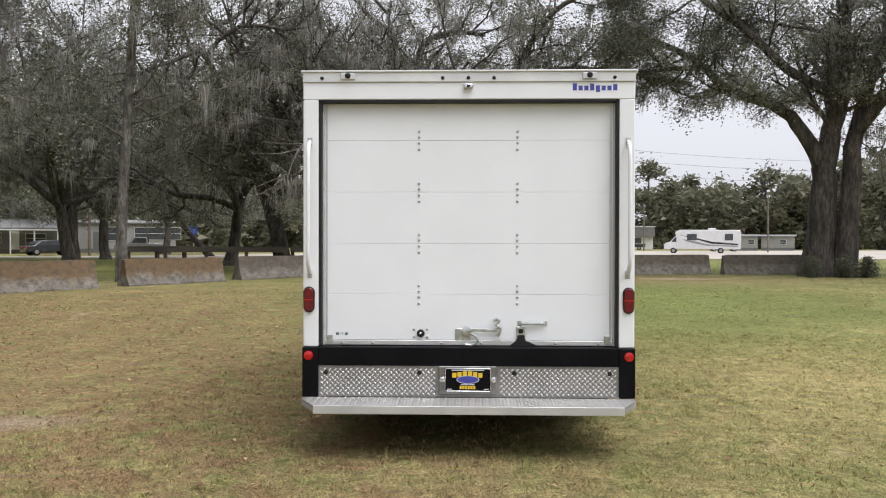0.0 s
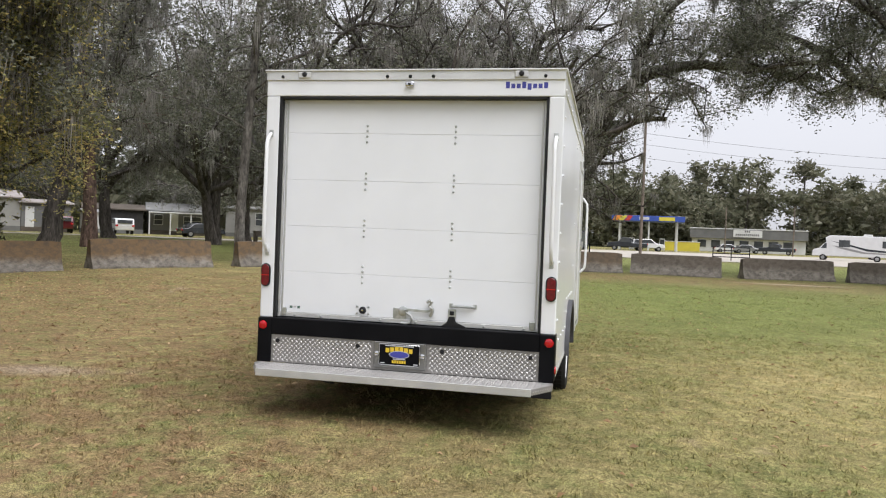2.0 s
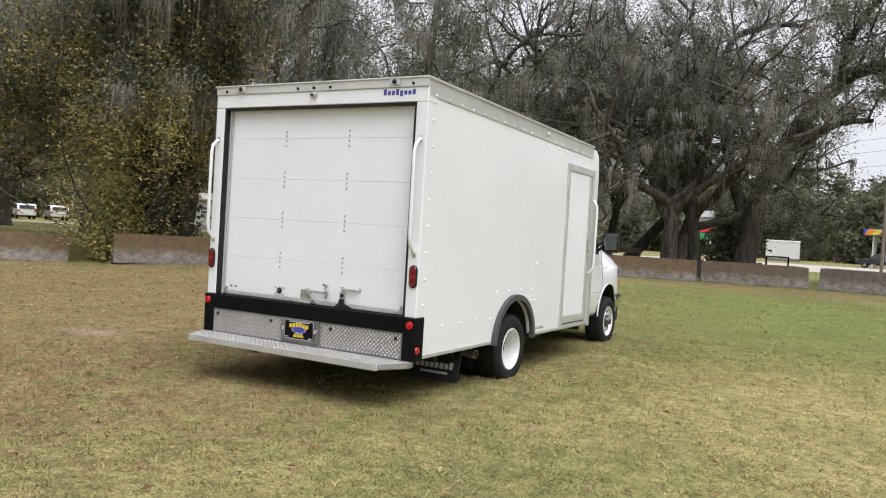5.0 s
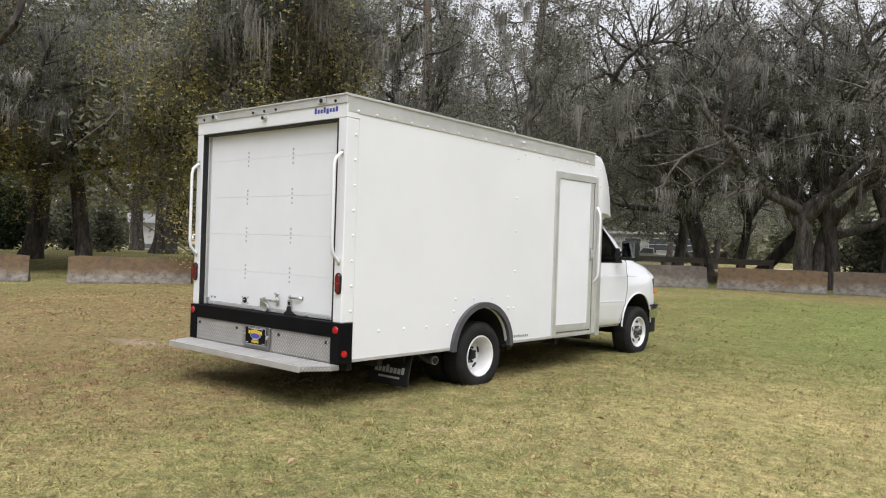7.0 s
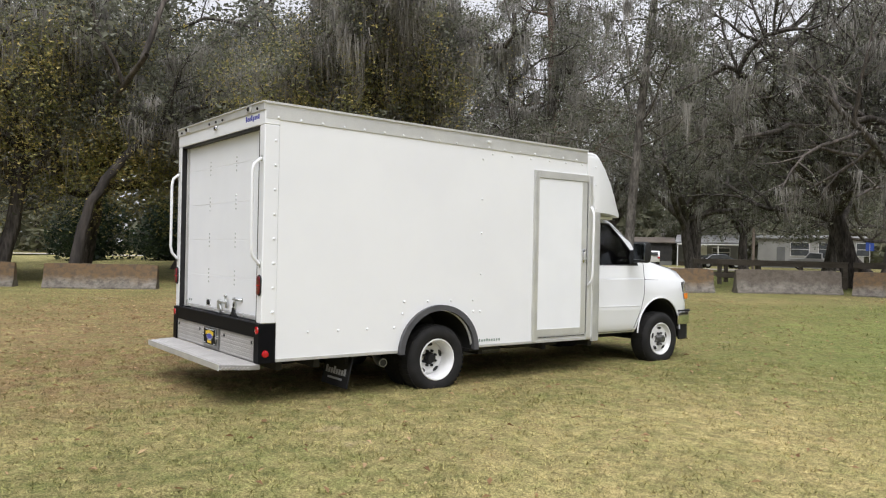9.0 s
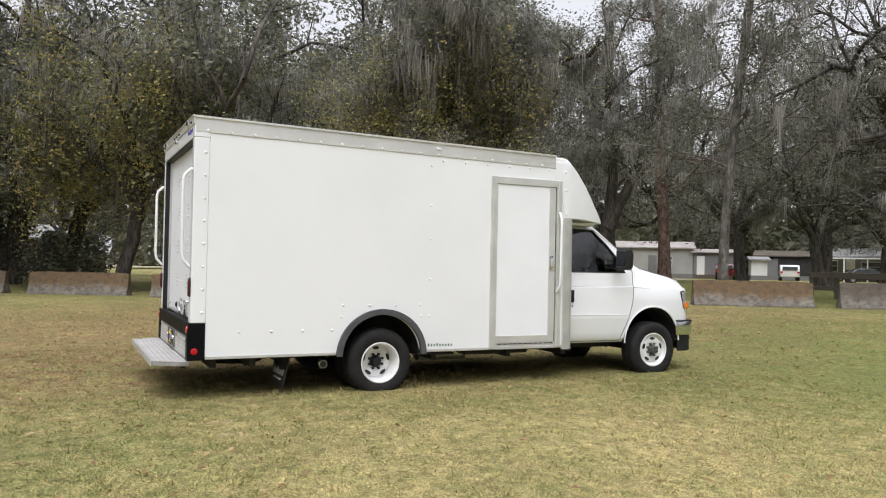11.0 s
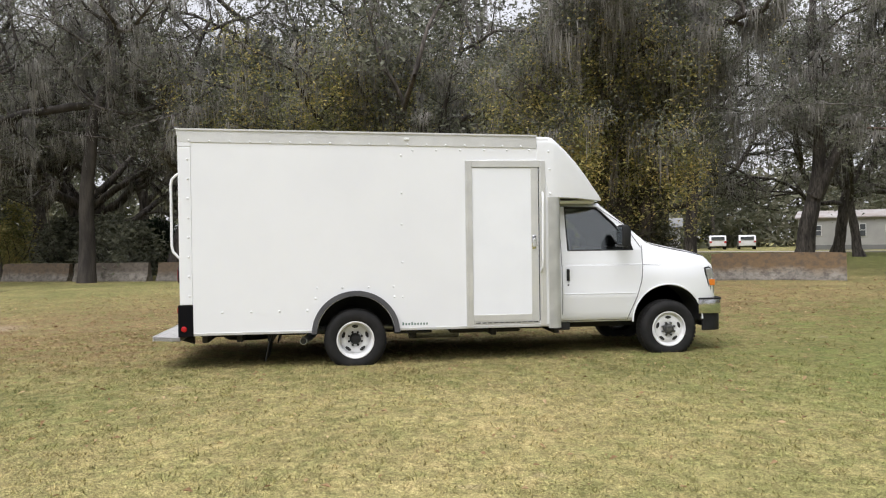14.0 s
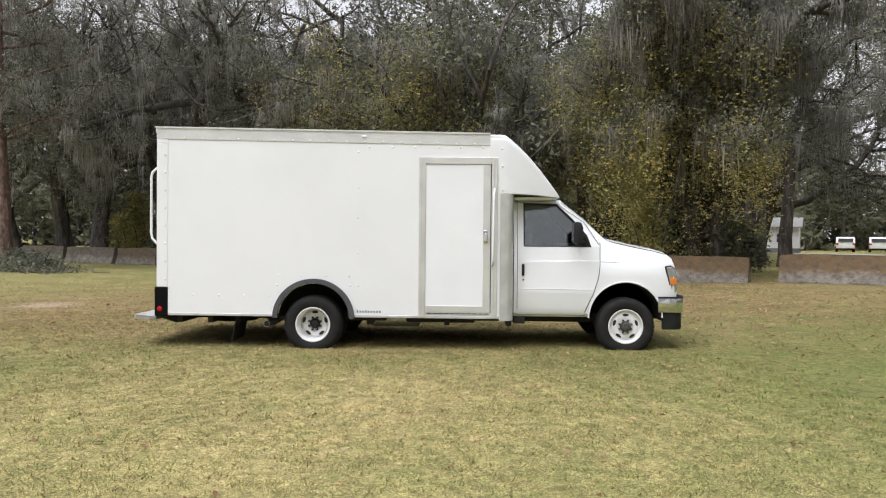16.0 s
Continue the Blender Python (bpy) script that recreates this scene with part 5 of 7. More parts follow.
def moss_at(rng, places, per, length, width=0.015):
    """Limp drapes that hang from places: bundles of tapering strands, longest in the middle."""
    p = np.array(places)
    p = p[rng.random(len(p)) < 0.4]
    n0 = len(p)
    grow = rng.uniform(0.3, 1.2, n0) * rng.uniform(0.45, 1.1, n0)
    c = np.repeat(p, per, axis=0)
    n = len(c)
    off = rng.normal(0, 1, (n, 3)) * (1, 1, 0.4)
    c = c + off * np.repeat(rng.uniform(0.09, 0.32, n0), per)[:, None]
    t = rng.uniform(0, np.pi, n)
    h = np.stack([np.cos(t), np.sin(t), 0 * t], 1) * (width * rng.uniform(0.5, 1.5, n))[:, None]
    ln = length * np.repeat(grow, per) * np.exp(-0.35 * (off[:, 0] ** 2 + off[:, 1] ** 2)) * rng.uniform(0.35, 1.1, n)
    ln = np.minimum(ln, np.maximum(c[:, 2] - 2.4, 0.15))
    sway = np.repeat(rng.normal(0, 0.07, (n0, 2)), per, axis=0) + rng.normal(0, 0.07, (n, 2))
    low = c + np.stack([sway[:, 0], sway[:, 1], -ln], 1)
    v = np.stack([c - h, c + h, low], 1).reshape(-1, 3)
    return v, np.arange(3 * n).reshape(-1, 3)


def make_tree(name, seed, label, trunk=(3.2, 0.42), lean=(0.1, 0.0), limbs=6, reach=8.0, kids=(6, 6), up=(0.25, 0.9), forks=1, per=15, leaf_size=0.058, spread=0.33,
              moss=5, moss_len=1.3, bark=None, leaf=None, vines=0, ivy=0, straight=False, flare=1.5, first=0.0, spread_out=0.35):
    """A tree with its trunk at the origin, as one thing: trunk, crown and hanging moss."""
    g = Growth(seed)
    r = g.r
    th, tr = trunk
    tree = thing(name, label, "tree")
    stems = []
    for k in range(forks):
        a = 2 * np.pi * k / max(forks, 1) + r.uniform(0, 1)
        off = np.array((math.cos(a), math.sin(a), 0)) * (tr * 0.75 if forks > 1 else 0)
        d = np.array((lean[0], lean[1], 1.0)) + off * (spread_out / tr if forks > 1 else 0)
        pts = [off + np.array((0, 0, -0.15))]
        segs = 10 if straight else 7
        for i in range(segs):
            d = unit(d + r.normal(0, 0.025 if straight else 0.07, 3))
            pts.append(pts[-1] + d * (th + 0.15) / segs)
        pts = np.array(pts)
        stems += [pts, (pts[1:] + pts[:-1]) / 2]
        h = np.linspace(0, 1, segs + 1)
        rad = tr * (1 - 0.28 * h) * (1 + (flare - 1) * np.exp(-h * th / 0.28))
        g.tube(pts, rad, 18)
        if straight:
            for j in range(limbs):
                f = first + (1 - first) * (j + r.random()) / limbs
                i = min(int(f * segs), segs - 1)
                b = r.uniform(0, 2 * np.pi)
                g.limb(pts[i] + (pts[i + 1] - pts[i]) * (f * segs - i), (math.cos(b), math.sin(b), r.uniform(*up)), reach * r.uniform(0.6, 1.1) * (1.2 - 0.5 * f), tr * 0.24, 1, kids, 0.0, 0.2)
        else:
            m = limbs if forks == 1 else max(2, limbs // forks + 1)
            b0 = r.uniform(0, 6.28)
            for j in range(m):
                b = b0 + 2 * np.pi * (j + r.uniform(-0.25, 0.25)) / m
                i = segs - (j % 3)
                g.limb(pts[i], (math.cos(b), math.sin(b), r.uniform(*up)), reach * r.uniform(0.75, 1.2), tr * r.uniform(0.42, 0.62), 0, kids, 0.03)
    stems = np.concatenate(stems)
    if ivy:
        g.hang += [p for _ in range(5) for p in stems + r.normal(0, 0.35, stems.shape) * (1, 1, 0.3)]
    trunk_ob = raw("trunk", np.concatenate(g.v), np.concatenate(g.f), bark or BARK, tree, True)
    v, f = leaves_at(r, g.leaf, per, spread, leaf_size)
    crown = raw("crown", v, f, leaf or LEAF, tree)
    if moss:
        high = [p for p in g.hang if p[2] > 3.3]
        v, f = moss_at(r, high, 8 * moss + 4, moss_len)
        raw("hanging_moss", v, f, MOSS, tree)
    if ivy:
        pts = stems[r.integers(0, len(stems), ivy)] + r.normal(0, 0.3, (ivy, 3)) * (1, 1, 1.6)
        v, f = leaves_at(r, pts[pts[:, 2] > 0.3], 8, 0.22, 0.09)
        raw("ivy", v, f, LEAFIVY, tree)
    if vines:
        high = [p for p in g.hang if p[2] > 3.2]
        pick = [high[i] for i in r.integers(0, len(high), vines)]
        drops = np.concatenate([np.array(p) - np.array((0, 0, 1)) * np.linspace(0, r.uniform(0.8, 2.6), 7)[:, None] + r.normal(0, 0.15, (7, 3)) for p in pick])
        v, f = leaves_at(r, drops, 13, 0.26, 0.048)
        raw("vine_leaves", v, f, LEAFGOLD, tree)
    return tree


def plant(tree, x, y, turn=0.0, size=1.0, label=""):
    """A copy of a tree at a place on the ground."""
    ob = copy_thing(tree, pose(x, y, float(ground_z(x, y)) - 0.03, 0, 0, turn))
    ob.scale = (size, size, size)
    if label:
        ob["label"] = label
    return ob


def settle(tree, x, y, turn=0.0, size=1.0):
    tree.matrix_basis = pose(x, y, float(ground_z(x, y)) - 0.03, 0, 0, turn)
    tree.scale = (size, size, size)
    return tree


build_litter()
MOSSY = "live oak with dark bark and grey hanging moss behind the barriers"
oak_a = make_tree("live_oak", 11, MOSSY, trunk=(4.6, 0.42), lean=(0.12, 0.05), limbs=8, reach=9.0, up=(0.15, 1.7), kids=(7, 6), moss=5, moss_len=1.3)
oak_b = make_tree("live_oak", 12, MOSSY, trunk=(5.6, 0.34), lean=(-0.25, 0.1), limbs=8, reach=8.5, up=(0.1, 1.9), kids=(7, 6), moss=5, moss_len=1.4)
oak_c = make_tree("live_oak", 13, MOSSY, trunk=(3.8, 0.46), lean=(0.2, -0.1), limbs=9, reach=9.5, up=(0.1, 1.6), kids=(7, 6), forks=2, moss=5, moss_len=1.9)
oak_v = make_tree("vine_covered_oak", 14, "live oak overgrown with yellowing vines and grey moss", trunk=(8.5, 0.34), limbs=12, reach=3.3, up=(0.1, 1.6), kids=(7, 6), forks=4, spread_out=0.12, vines=60, ivy=1500, moss=7, moss_len=2.0)
oak_w = make_tree("vine_covered_oak", 15, "live oak draped with yellow-green vines", trunk=(4.2, 0.24), limbs=9, reach=4.7, up=(-0.1, 1.6), kids=(6, 6), vines=420, per=20, moss=3, moss_len=1.8)
big = bent_tree("live_oak", 16, "massive double-trunked live oak with low spreading limbs", [
    (((-0.4, 0, -0.2), (-0.15, 0, 2.9), (0, 0, 4.9), (0.4, 0.1, 7.2), (0.6, 0.2, 10.2), (0.9, 0, 13.0)), 0.56, 0.16, 14, 4.2, 0.45),
    (((0.65, 0.1, -0.2), (0.8, 0.1, 2.9), (1.05, 0.2, 5.9), (1.9, 0.3, 9.0), (2.9, 0.2, 11.5)), 0.46, 0.14, 12, 4.2, 0.45),
    (((-0.2, 0, 4.6), (-1.1, -0.1, 6.2), (-2.1, -0.2, 7.1), (-3.7, -0.3, 7.7), (-4.9, -0.3, 9.0), (-7.0, 0.2, 10.3), (-9.0, 0.6, 10.6)), 0.30, 0.08, 17, 3.2, 0.3),
    (((0.4, 0, 7.2), (-1.4, -0.3, 8.4), (-2.9, -0.6, 10.0), (-4.9, -0.6, 11.7), (-6.4, -0.4, 12.8)), 0.22, 0.08, 13, 3.4, 0.26),
    (((-4.7, -0.3, 8.8), (-6.2, -1.2, 8.7), (-7.8, -2.0, 8.3)), 0.13, 0.06, 7, 2.6, 0.2),
    (((1.1, 0.2, 5.9), (3.0, -0.4, 8.0), (5.5, -1.0, 9.3), (8.0, -1.0, 9.8)), 0.26, 0.08, 13, 3.4, 0.3),
    (((0.2, 0, 6.0), (0.0, 2.0, 8.0), (-0.6, 4.5, 9.6)), 0.22, 0.08, 8, 3.4, 0.3)], moss=5, moss_len=0.9, per=46)
pine_r = make_tree("pine", 17, "tall pine with straight reddish bark", trunk=(17.0, 0.33), lean=(0.0, 0.0), straight=True, limbs=30, reach=4.6, kids=(4, 6), up=(-0.2, 0.5), bark=PINEBARK, moss=5, moss_len=1.8, first=0.3, per=24, flare=1.45)
pine_g = make_tree("pale_trunked_tree", 18, "tall tree with a straight pale grey trunk and moss", trunk=(16.0, 0.17), lean=(0.0, 0.0), straight=True, limbs=30, reach=4.6, kids=(4, 6), up=(-0.2, 0.5), bark=GREYBARK, moss=5, moss_len=1.8, first=0.3, per=24, flare=1.3)
lean_t = make_tree("leaning_oak", 19, "leaning oak with a long slanting trunk and moss", trunk=(8.0, 0.30), lean=(0.75, 0.1), limbs=7, reach=7.0, up=(0.1, 1.4), bark=BARKDARK, kids=(7, 6), moss=5, moss_len=1.3)
light = make_tree("live_oak", 20, "live oak with moss in the second row of trees", trunk=(4.2, 0.38), limbs=8, reach=9.5, kids=(5, 5), per=22, leaf_size=0.1, spread=0.5, moss=4, moss_len=2.4, up=(0.2, 1.6))
light2 = make_tree("live_oak", 21, "live oak with moss in the second row of trees", trunk=(4.0, 0.32), limbs=9, reach=9.0, kids=(5, 5), per=22, leaf_size=0.1, spread=0.5, moss=4, moss_len=2.0, up=(-0.05, 1.6))

arch = bent_tree("live_oak", 22, "huge live oak leaning over, its limbs draped with grey moss", [
    (((0, 0, -0.2), (0.1, 0, 1.2), (0.6, 0, 4.1), (1.7, 0, 6.5), (2.9, 0.2, 8.2), (3.9, 0.3, 9.0), (5.2, 0.4, 9.4), (6.8, 0.3, 9.5), (9.0, 0, 9.2), (11.3, -0.3, 8.7)), 0.52, 0.10, 22, 3.2, 0.38),
    (((0.2, 0, 2.0), (-0.8, 0.3, 4.8), (-1.5, 0.3, 8.2), (-1.2, 0.2, 10.6), (0.2, 0.3, 11.3), (1.8, 0.4, 11.2)), 0.30, 0.08, 15, 3.8, 0.24),
    (((0.7, 0, 4.3), (2.0, -0.5, 5.9), (3.4, -1.0, 6.7), (4.7, -1.2, 6.8)), 0.24, 0.09, 4, 1.8, 0.22),
    (((3.2, 0.2, 8.5), (3.6, -1.0, 10.0), (4.8, -2.0, 11.6), (6.5, -2.6, 12.4)), 0.2, 0.07, 9, 3.4, 0.2)], moss=7, moss_len=1.3, per=28)
curve = bent_tree("live_oak", 23, "slender live oak with a curving trunk and long grey moss", [
    (((0, 0, -0.2), (0.2, 0.05, 3.5), (0.6, 0.2, 6.7), (1.1, 1.8, 9.9), (0.2, 3.3, 10.8), (-0.6, 5.0, 11.0)), 0.30, 0.10, 15, 3.6, 0.35),
    (((0.75, 0.8, 8.3), (1.4, 0.0, 10.0), (1.6, -1.2, 11.8)), 0.16, 0.07, 9, 3.4, 0.2)], moss=8, moss_len=1.9, per=24)
slant = bent_tree("leaning_oak", 24, "slender dark oak trunk leaning far over, hung with moss", [
    (((0, 0, -0.2), (0, 0.15, 1.1), (0, 0.6, 3.0), (0, 1.7, 4.7), (0, 3.0, 6.1), (0, 4.5, 6.95), (0.4, 6.4, 7.3)), 0.22, 0.10, 13, 3.2, 0.5)], moss=7, moss_len=1.8, per=18, bark=BARKDARK)
limbed = bent_tree("live_oak", 25, "dark live oak with a long level limb and grey moss", [
    (((0, 0, -0.2), (0.0, 0.1, 4.0), (0.2, 0.5, 7.2), (0.0, 1.2, 9.5), (0.3, 1.0, 12.5)), 0.32, 0.12, 14, 4.0, 0.5),
    (((0.2, 0.6, 7.4), (-0.3, 0.9, 7.9), (0.8, -2.2, 7.2), (2.2, -5.2, 6.0), (3.0, -7.0, 7.7)), 0.22, 0.09, 14, 3.0, 0.2)], moss=9, moss_len=2.0, per=18, bark=BARKDARK)
forked = bent_tree("live_oak", 26, "forked live oak with a dark leaning trunk and grey moss", [
    (((0, 0, -0.2), (0.15, 0.2, 2.0), (0.35, 0.45, 3.4), (0.5, 0.5, 6.0), (0.4, 0.3, 9.0), (0.6, 0.2, 12.5)), 0.40, 0.11, 11, 3.4, 0.5),
    (((0.3, 0.4, 3.0), (0.9, 1.2, 5.0), (1.4, 1.9, 7.5), (1.6, 2.3, 11.0)), 0.27, 0.09, 10, 3.2, 0.4)], moss=6, moss_len=1.8, per=24)
spreading = bent_tree("live_oak", 27, "live oak with long low limbs beyond the barriers", [
    (((0, 0, -0.2), (0, 0, 3.5), (0.3, 0.1, 7.0), (0.2, 0.3, 11.0), (0.5, 0, 14.0)), 0.45, 0.13, 17, 4.2, 0.4),
    (((-0.05, 0, 2.9), (-1.3, -0.7, 4.3), (-3.2, -1.9, 6.2), (-5.5, -3.0, 7.6), (-8.0, -4.5, 8.6)), 0.26, 0.08, 15, 3.4, 0.26),
    (((0.1, 0, 3.6), (1.6, 0.9, 5.0), (3.2, 1.5, 6.9), (5.5, 2.6, 8.0)), 0.2, 0.07, 12, 3.4, 0.26)], moss=7, moss_len=1.8, per=25)
settle(forked, -20.2, 26.7)
settle(spreading, -24.1, 47.3)
settle(limbed, -24.9, -3.6)
settle(arch, -0.75, 36.6)
settle(curve, -26.0, 24.4)
settle(slant, -22.0, 8.5)
settle(big, 14.6, 31.6, -24.8)
settle(pine_r, -23.6, 33.9)
settle(pine_g, -11.4, 25.7)
settle(lean_t, -6.6, 36.6, 20, 0.95)
settle(oak_a, -8.45, 36.9, 200)
settle(oak_b, -7.7, 38.6, 200, 0.7)
settle(oak_c, -35.0, -6.8, 120)
settle(oak_v, -15.7, 17.7, 0)
settle(oak_w, -16.7, 16.6, 60)
settle(light, -13.0, 43.0, 30, 0.9)
settle(light2, -50.0, 4.0, 171)
for tree, x, y, turn, size in ((oak_c, -3.5, 35.0, 20, 0.85), (oak_b, -2.5, 35.7, 70, 0.9), (oak_b, -34.8, 39.7, 100, 0.9), (lean_t, -21.8, 67.0, 200, 0.9), (pine_g, -27.8, 23.3, 40, 0.95), (pine_g, -29.4, 24.6, 250, 1.0), (oak_a, -30.5, -10.5, 160, 1.2), (pine_r, -20.6, -9.7, 60, 1.0), (light, -48, -14, 20, 1.3), (oak_a, -29.5, -1.0, 75, 1.15), (oak_v, -34, 2.0, 110, 1.1), (light2, -31, 10.5, 95, 1.3), (oak_b, -33, -13.5, 190, 1.2),
                               (oak_w, -25.0, 6.5, 150, 1.25), (spreading, -56, 33, 40, 1.2), (oak_c, -46, 30, 75, 1.3), (oak_b, -44.0, -5.7, 220, 1.1),
                               (oak_b, -44.0, -11.9, 100, 1.1), (oak_a, -36.5, 4.5, 20, 1.1), (oak_a, 27.0, 33.0, 210, 1.1), (oak_w, -25.0, 15.0, 220, 1.35),
                               (light, -36, 17, 20, 1.4), (light2, -45, 45, 50, 1.35), (light, -36, 53, 160, 1.25), (light, -26, 56, 124, 1.0), (light2, -19, 63, 14, 0.9), (light2, -46, 88, 210, 0.9), (light, -62, 78, 33, 1.0), (light2, -30, 78, 140, 1.1), (light, -24, 47, 218, 1.0), (light, -46, -20, 312, 1.1), (light2, -36, -18, 0, 1.1),
                               # Unseen oaks south and east, added for the truck's windows to mirror.
                               (light, 33, -14, 47, 1.2), (light2, 26, -28, 94, 1.2), (light2, 42, 6, 188, 1.2), (light, 44, 24, 235, 1.2)):
    plant(tree, x, y, turn, size)

# ---- concrete barriers round the lawn ----
def barrier_mesh(seed, mat):
    rng = random.Random(seed)
    half = [(0.30, 0.0), (0.30, 0.07), (0.175, 0.30), (0.09, 0.80), (0.075, 0.85)]
    poly = half + [(-x, z) for x, z in reversed(half)]
    bm = bmesh.new()
    n = 14
    L = 3.72
    rings = []
    for i in range(n + 1):
        x = -L / 2 + L * i / n
        ring = []
        for k, (y, z) in enumerate(poly):
            j = rng.uniform(-0.006, 0.006)
            end = 0.012 if i in (0, n) else 0
            ring.append(bm.verts.new((x + rng.uniform(-0.01, 0.01) * (0 < i < n), y * (1 - end * 2) + j, max(0, z - (end if z > 0.7 else 0) + (j if z > 0 else 0) - (0.03 * rng.random() if i in (0, n) and z > 0.7 else 0)))))
        rings.append(ring)
    for p, q in zip(rings, rings[1:]):
        for k in range(len(p)):
            bm.faces.new((p[k], p[(k + 1) % len(p)], q[(k + 1) % len(p)], q[k]))
    bm.faces.new(rings[0]), bm.faces.new(rings[-1])
    return finish("concrete_barrier", bm, mat, 25)


BARRIER = [[barrier_mesh(31 + 3 * m + k, mat) for k in range(2)] for m, mat in enumerate(CONCRETES)]
SAID = ["long concrete road barrier stained rusty orange on the grass", "long concrete road barrier with brown stains on the grass", "weathered grey concrete road barrier on the grass"]


def barrier(a, b, tone, k):
    """A barrier whose near foot runs from a to b."""
    (x0, y0), (x1, y1) = a, b
    d = Vector((x1 - x0, y1 - y0))
    out = Vector((-d.y, d.x)).normalized()
    mid = Vector((2.0, 8.0)) - Vector(((x0 + x1) / 2, (y0 + y1) / 2))
    if out.dot(mid) > 0:
        out = -out
    c = Vector(((x0 + x1) / 2, (y0 + y1) / 2)) + out * 0.3
    ob = new("concrete_barrier", BARRIER[tone][k % 2])
    ob.matrix_basis = pose(c.x, c.y, float(ground_z(c.x, c.y)) - 0.02, 0, 0, math.degrees(math.atan2(d.y, d.x)) + (180 if k % 3 == 0 else 0)) @ Matrix.Diagonal((min(1.08, max(0.9, d.length / 3.72)), 1, 1, 1))
    return tagged(ob, SAID[tone], "barrier", "barriers round the lawn")


RUN = [((-14.55, 14.8), (-12.68, 18.0), 0), ((-12.38, 18.8), (-10.45, 22.05), 0), ((-10.0, 23.0), (-8.05, 26.25), 0), ((-7.77, 27.15), (-5.56, 30.1), 2), ((-5.12, 29.75), (-1.5, 30.6), 0),
       ((-1.45, 31.2), (2.28, 32.2), 1), ((2.55, 32.55), (6.0, 31.8), 2), ((6.95, 32.1), (10.6, 33.3), 2), ((11.05, 33.0), (14.7, 33.2), 2),
       ((-18.0, 11.3), (-15.9, 14.3), 0), ((-20.6, 7.3), (-18.85, 10.5), 0), ((-23.3, 3.3), (-21.7, 6.6), 0), ((-25.2, -0.8), (-23.6, 2.5), 1), ((-26.4, -4.7), (-25.2, -1.2), 2),
       ((-28.0, -8.4), (-26.6, -5.0), 1), ((-29.8, -12.0), (-28.2, -8.7), 2), ((-31.6, -15.5), (-30.0, -12.3), 2)]
for k, (a, b, tone) in enumerate(RUN):
    barrier(a, b, tone, k)

# ---- road, houses and woods beyond the lawn ----
ROAD = material("pale_asphalt", (0.45, 0.41, 0.35), (0.39, 0.355, 0.305), rough=0.95, scale=0.3, fine=20, grain=0.12)
SIDING = material("pale_grey_siding", (0.33, 0.325, 0.305), (0.27, 0.265, 0.25), rough=0.8, scale=0.6, fine=12, grain=0.08)
SHED = material("dark_siding_and_shade", (0.17, 0.17, 0.165), (0.13, 0.13, 0.125), rough=0.8, scale=0.6, grain=0.1)
WALLWHITE = material("white_cladding", (0.66, 0.66, 0.64), (0.56, 0.56, 0.54), rough=0.7, scale=0.5, grain=0.06)
ROOFRED = material("rusty_metal_roof", (0.27, 0.225, 0.20), (0.36, 0.34, 0.325), rough=0.7, scale=0.8, fine=10, grain=0.1)
ROOFGREY = material("grey_roof", (0.26, 0.26, 0.25), (0.20, 0.20, 0.195), rough=0.8, scale=0.7, grain=0.1)
PANE = material("dark_window_pane", (0.05, 0.055, 0.06), (0.08, 0.085, 0.09), rough=0.15, scale=1.0)
WOOD = material("dark_weathered_wood", (0.075, 0.062, 0.048), (0.13, 0.108, 0.086), rough=0.9, scale=3, fine=30, grain=0.25, stretch=(0.3, 1, 1))
POLEWOOD = material("utility_pole_wood", (0.13, 0.10, 0.078), (0.19, 0.16, 0.13), rough=0.95, scale=2, fine=25, grain=0.2)
BLUE = material("blue_fascia", (0.03, 0.07, 0.32), (0.035, 0.08, 0.36), rough=0.5, scale=1)
YELLOW = material("yellow_paint", (0.62, 0.52, 0.05), (0.55, 0.46, 0.05), rough=0.6, scale=1)
ORANGE = material("orange_fascia", (0.75, 0.28, 0.03), (0.70, 0.24, 0.03), rough=0.5, scale=1)
REDPAINT = material("dark_red_car_paint", (0.11, 0.006, 0.014), (0.09, 0.005, 0.011), rough=0.25, scale=2, coat=0.6)
DARKPAINT = material("dark_car_paint", (0.02, 0.024, 0.032), (0.03, 0.034, 0.042), rough=0.25, scale=2, coat=0.6)
WHITEPAINT = material("white_car_paint", (0.70, 0.70, 0.70), (0.64, 0.64, 0.64), rough=0.25, scale=2, coat=0.6)
SILVERPAINT = material("silver_car_paint", (0.34, 0.34, 0.34), (0.28, 0.28, 0.28), rough=0.3, metal=0.5, scale=2, coat=0.6)
BRICK = material("red_brick", (0.26, 0.10, 0.07), (0.20, 0.08, 0.06), rough=0.9, scale=4, fine=14, grain=0.15)


def road_strip():
    edges = [((262, 110), (240, 190)), ((150, 80), (140, 150)), ((70, 64), (64, 128)), ((24, 60), (18, 112)), ((-5, 61), (-10, 98)), ((-22, 61), (-27, 70)), ((-40, 59.5), (-41, 63)), ((-52, 47), (-55, 50)), ((-75, 20), (-79, 23)), ((-130, -40), (-135, -37))]
    verts, faces = [], []
    for near_edge, far_edge in edges:
        for t in (0.0, 0.5, 1.0):
            x, y = (near_edge[k] + (far_edge[k] - near_edge[k]) * t for k in (0, 1))
            verts.append((x, y, float(ground_z(x, y)) + 0.04))
    for i in range(len(edges) - 1):
        for k in (0, 1):
            faces.append((3 * i + k, 3 * i + k + 1, 3 * i + k + 4, 3 * i + k + 3))
    return tagged(raw("road", verts, faces, ROAD), "pale asphalt road and broad apron beyond the lawn", "road", kind="structure")


road_strip()


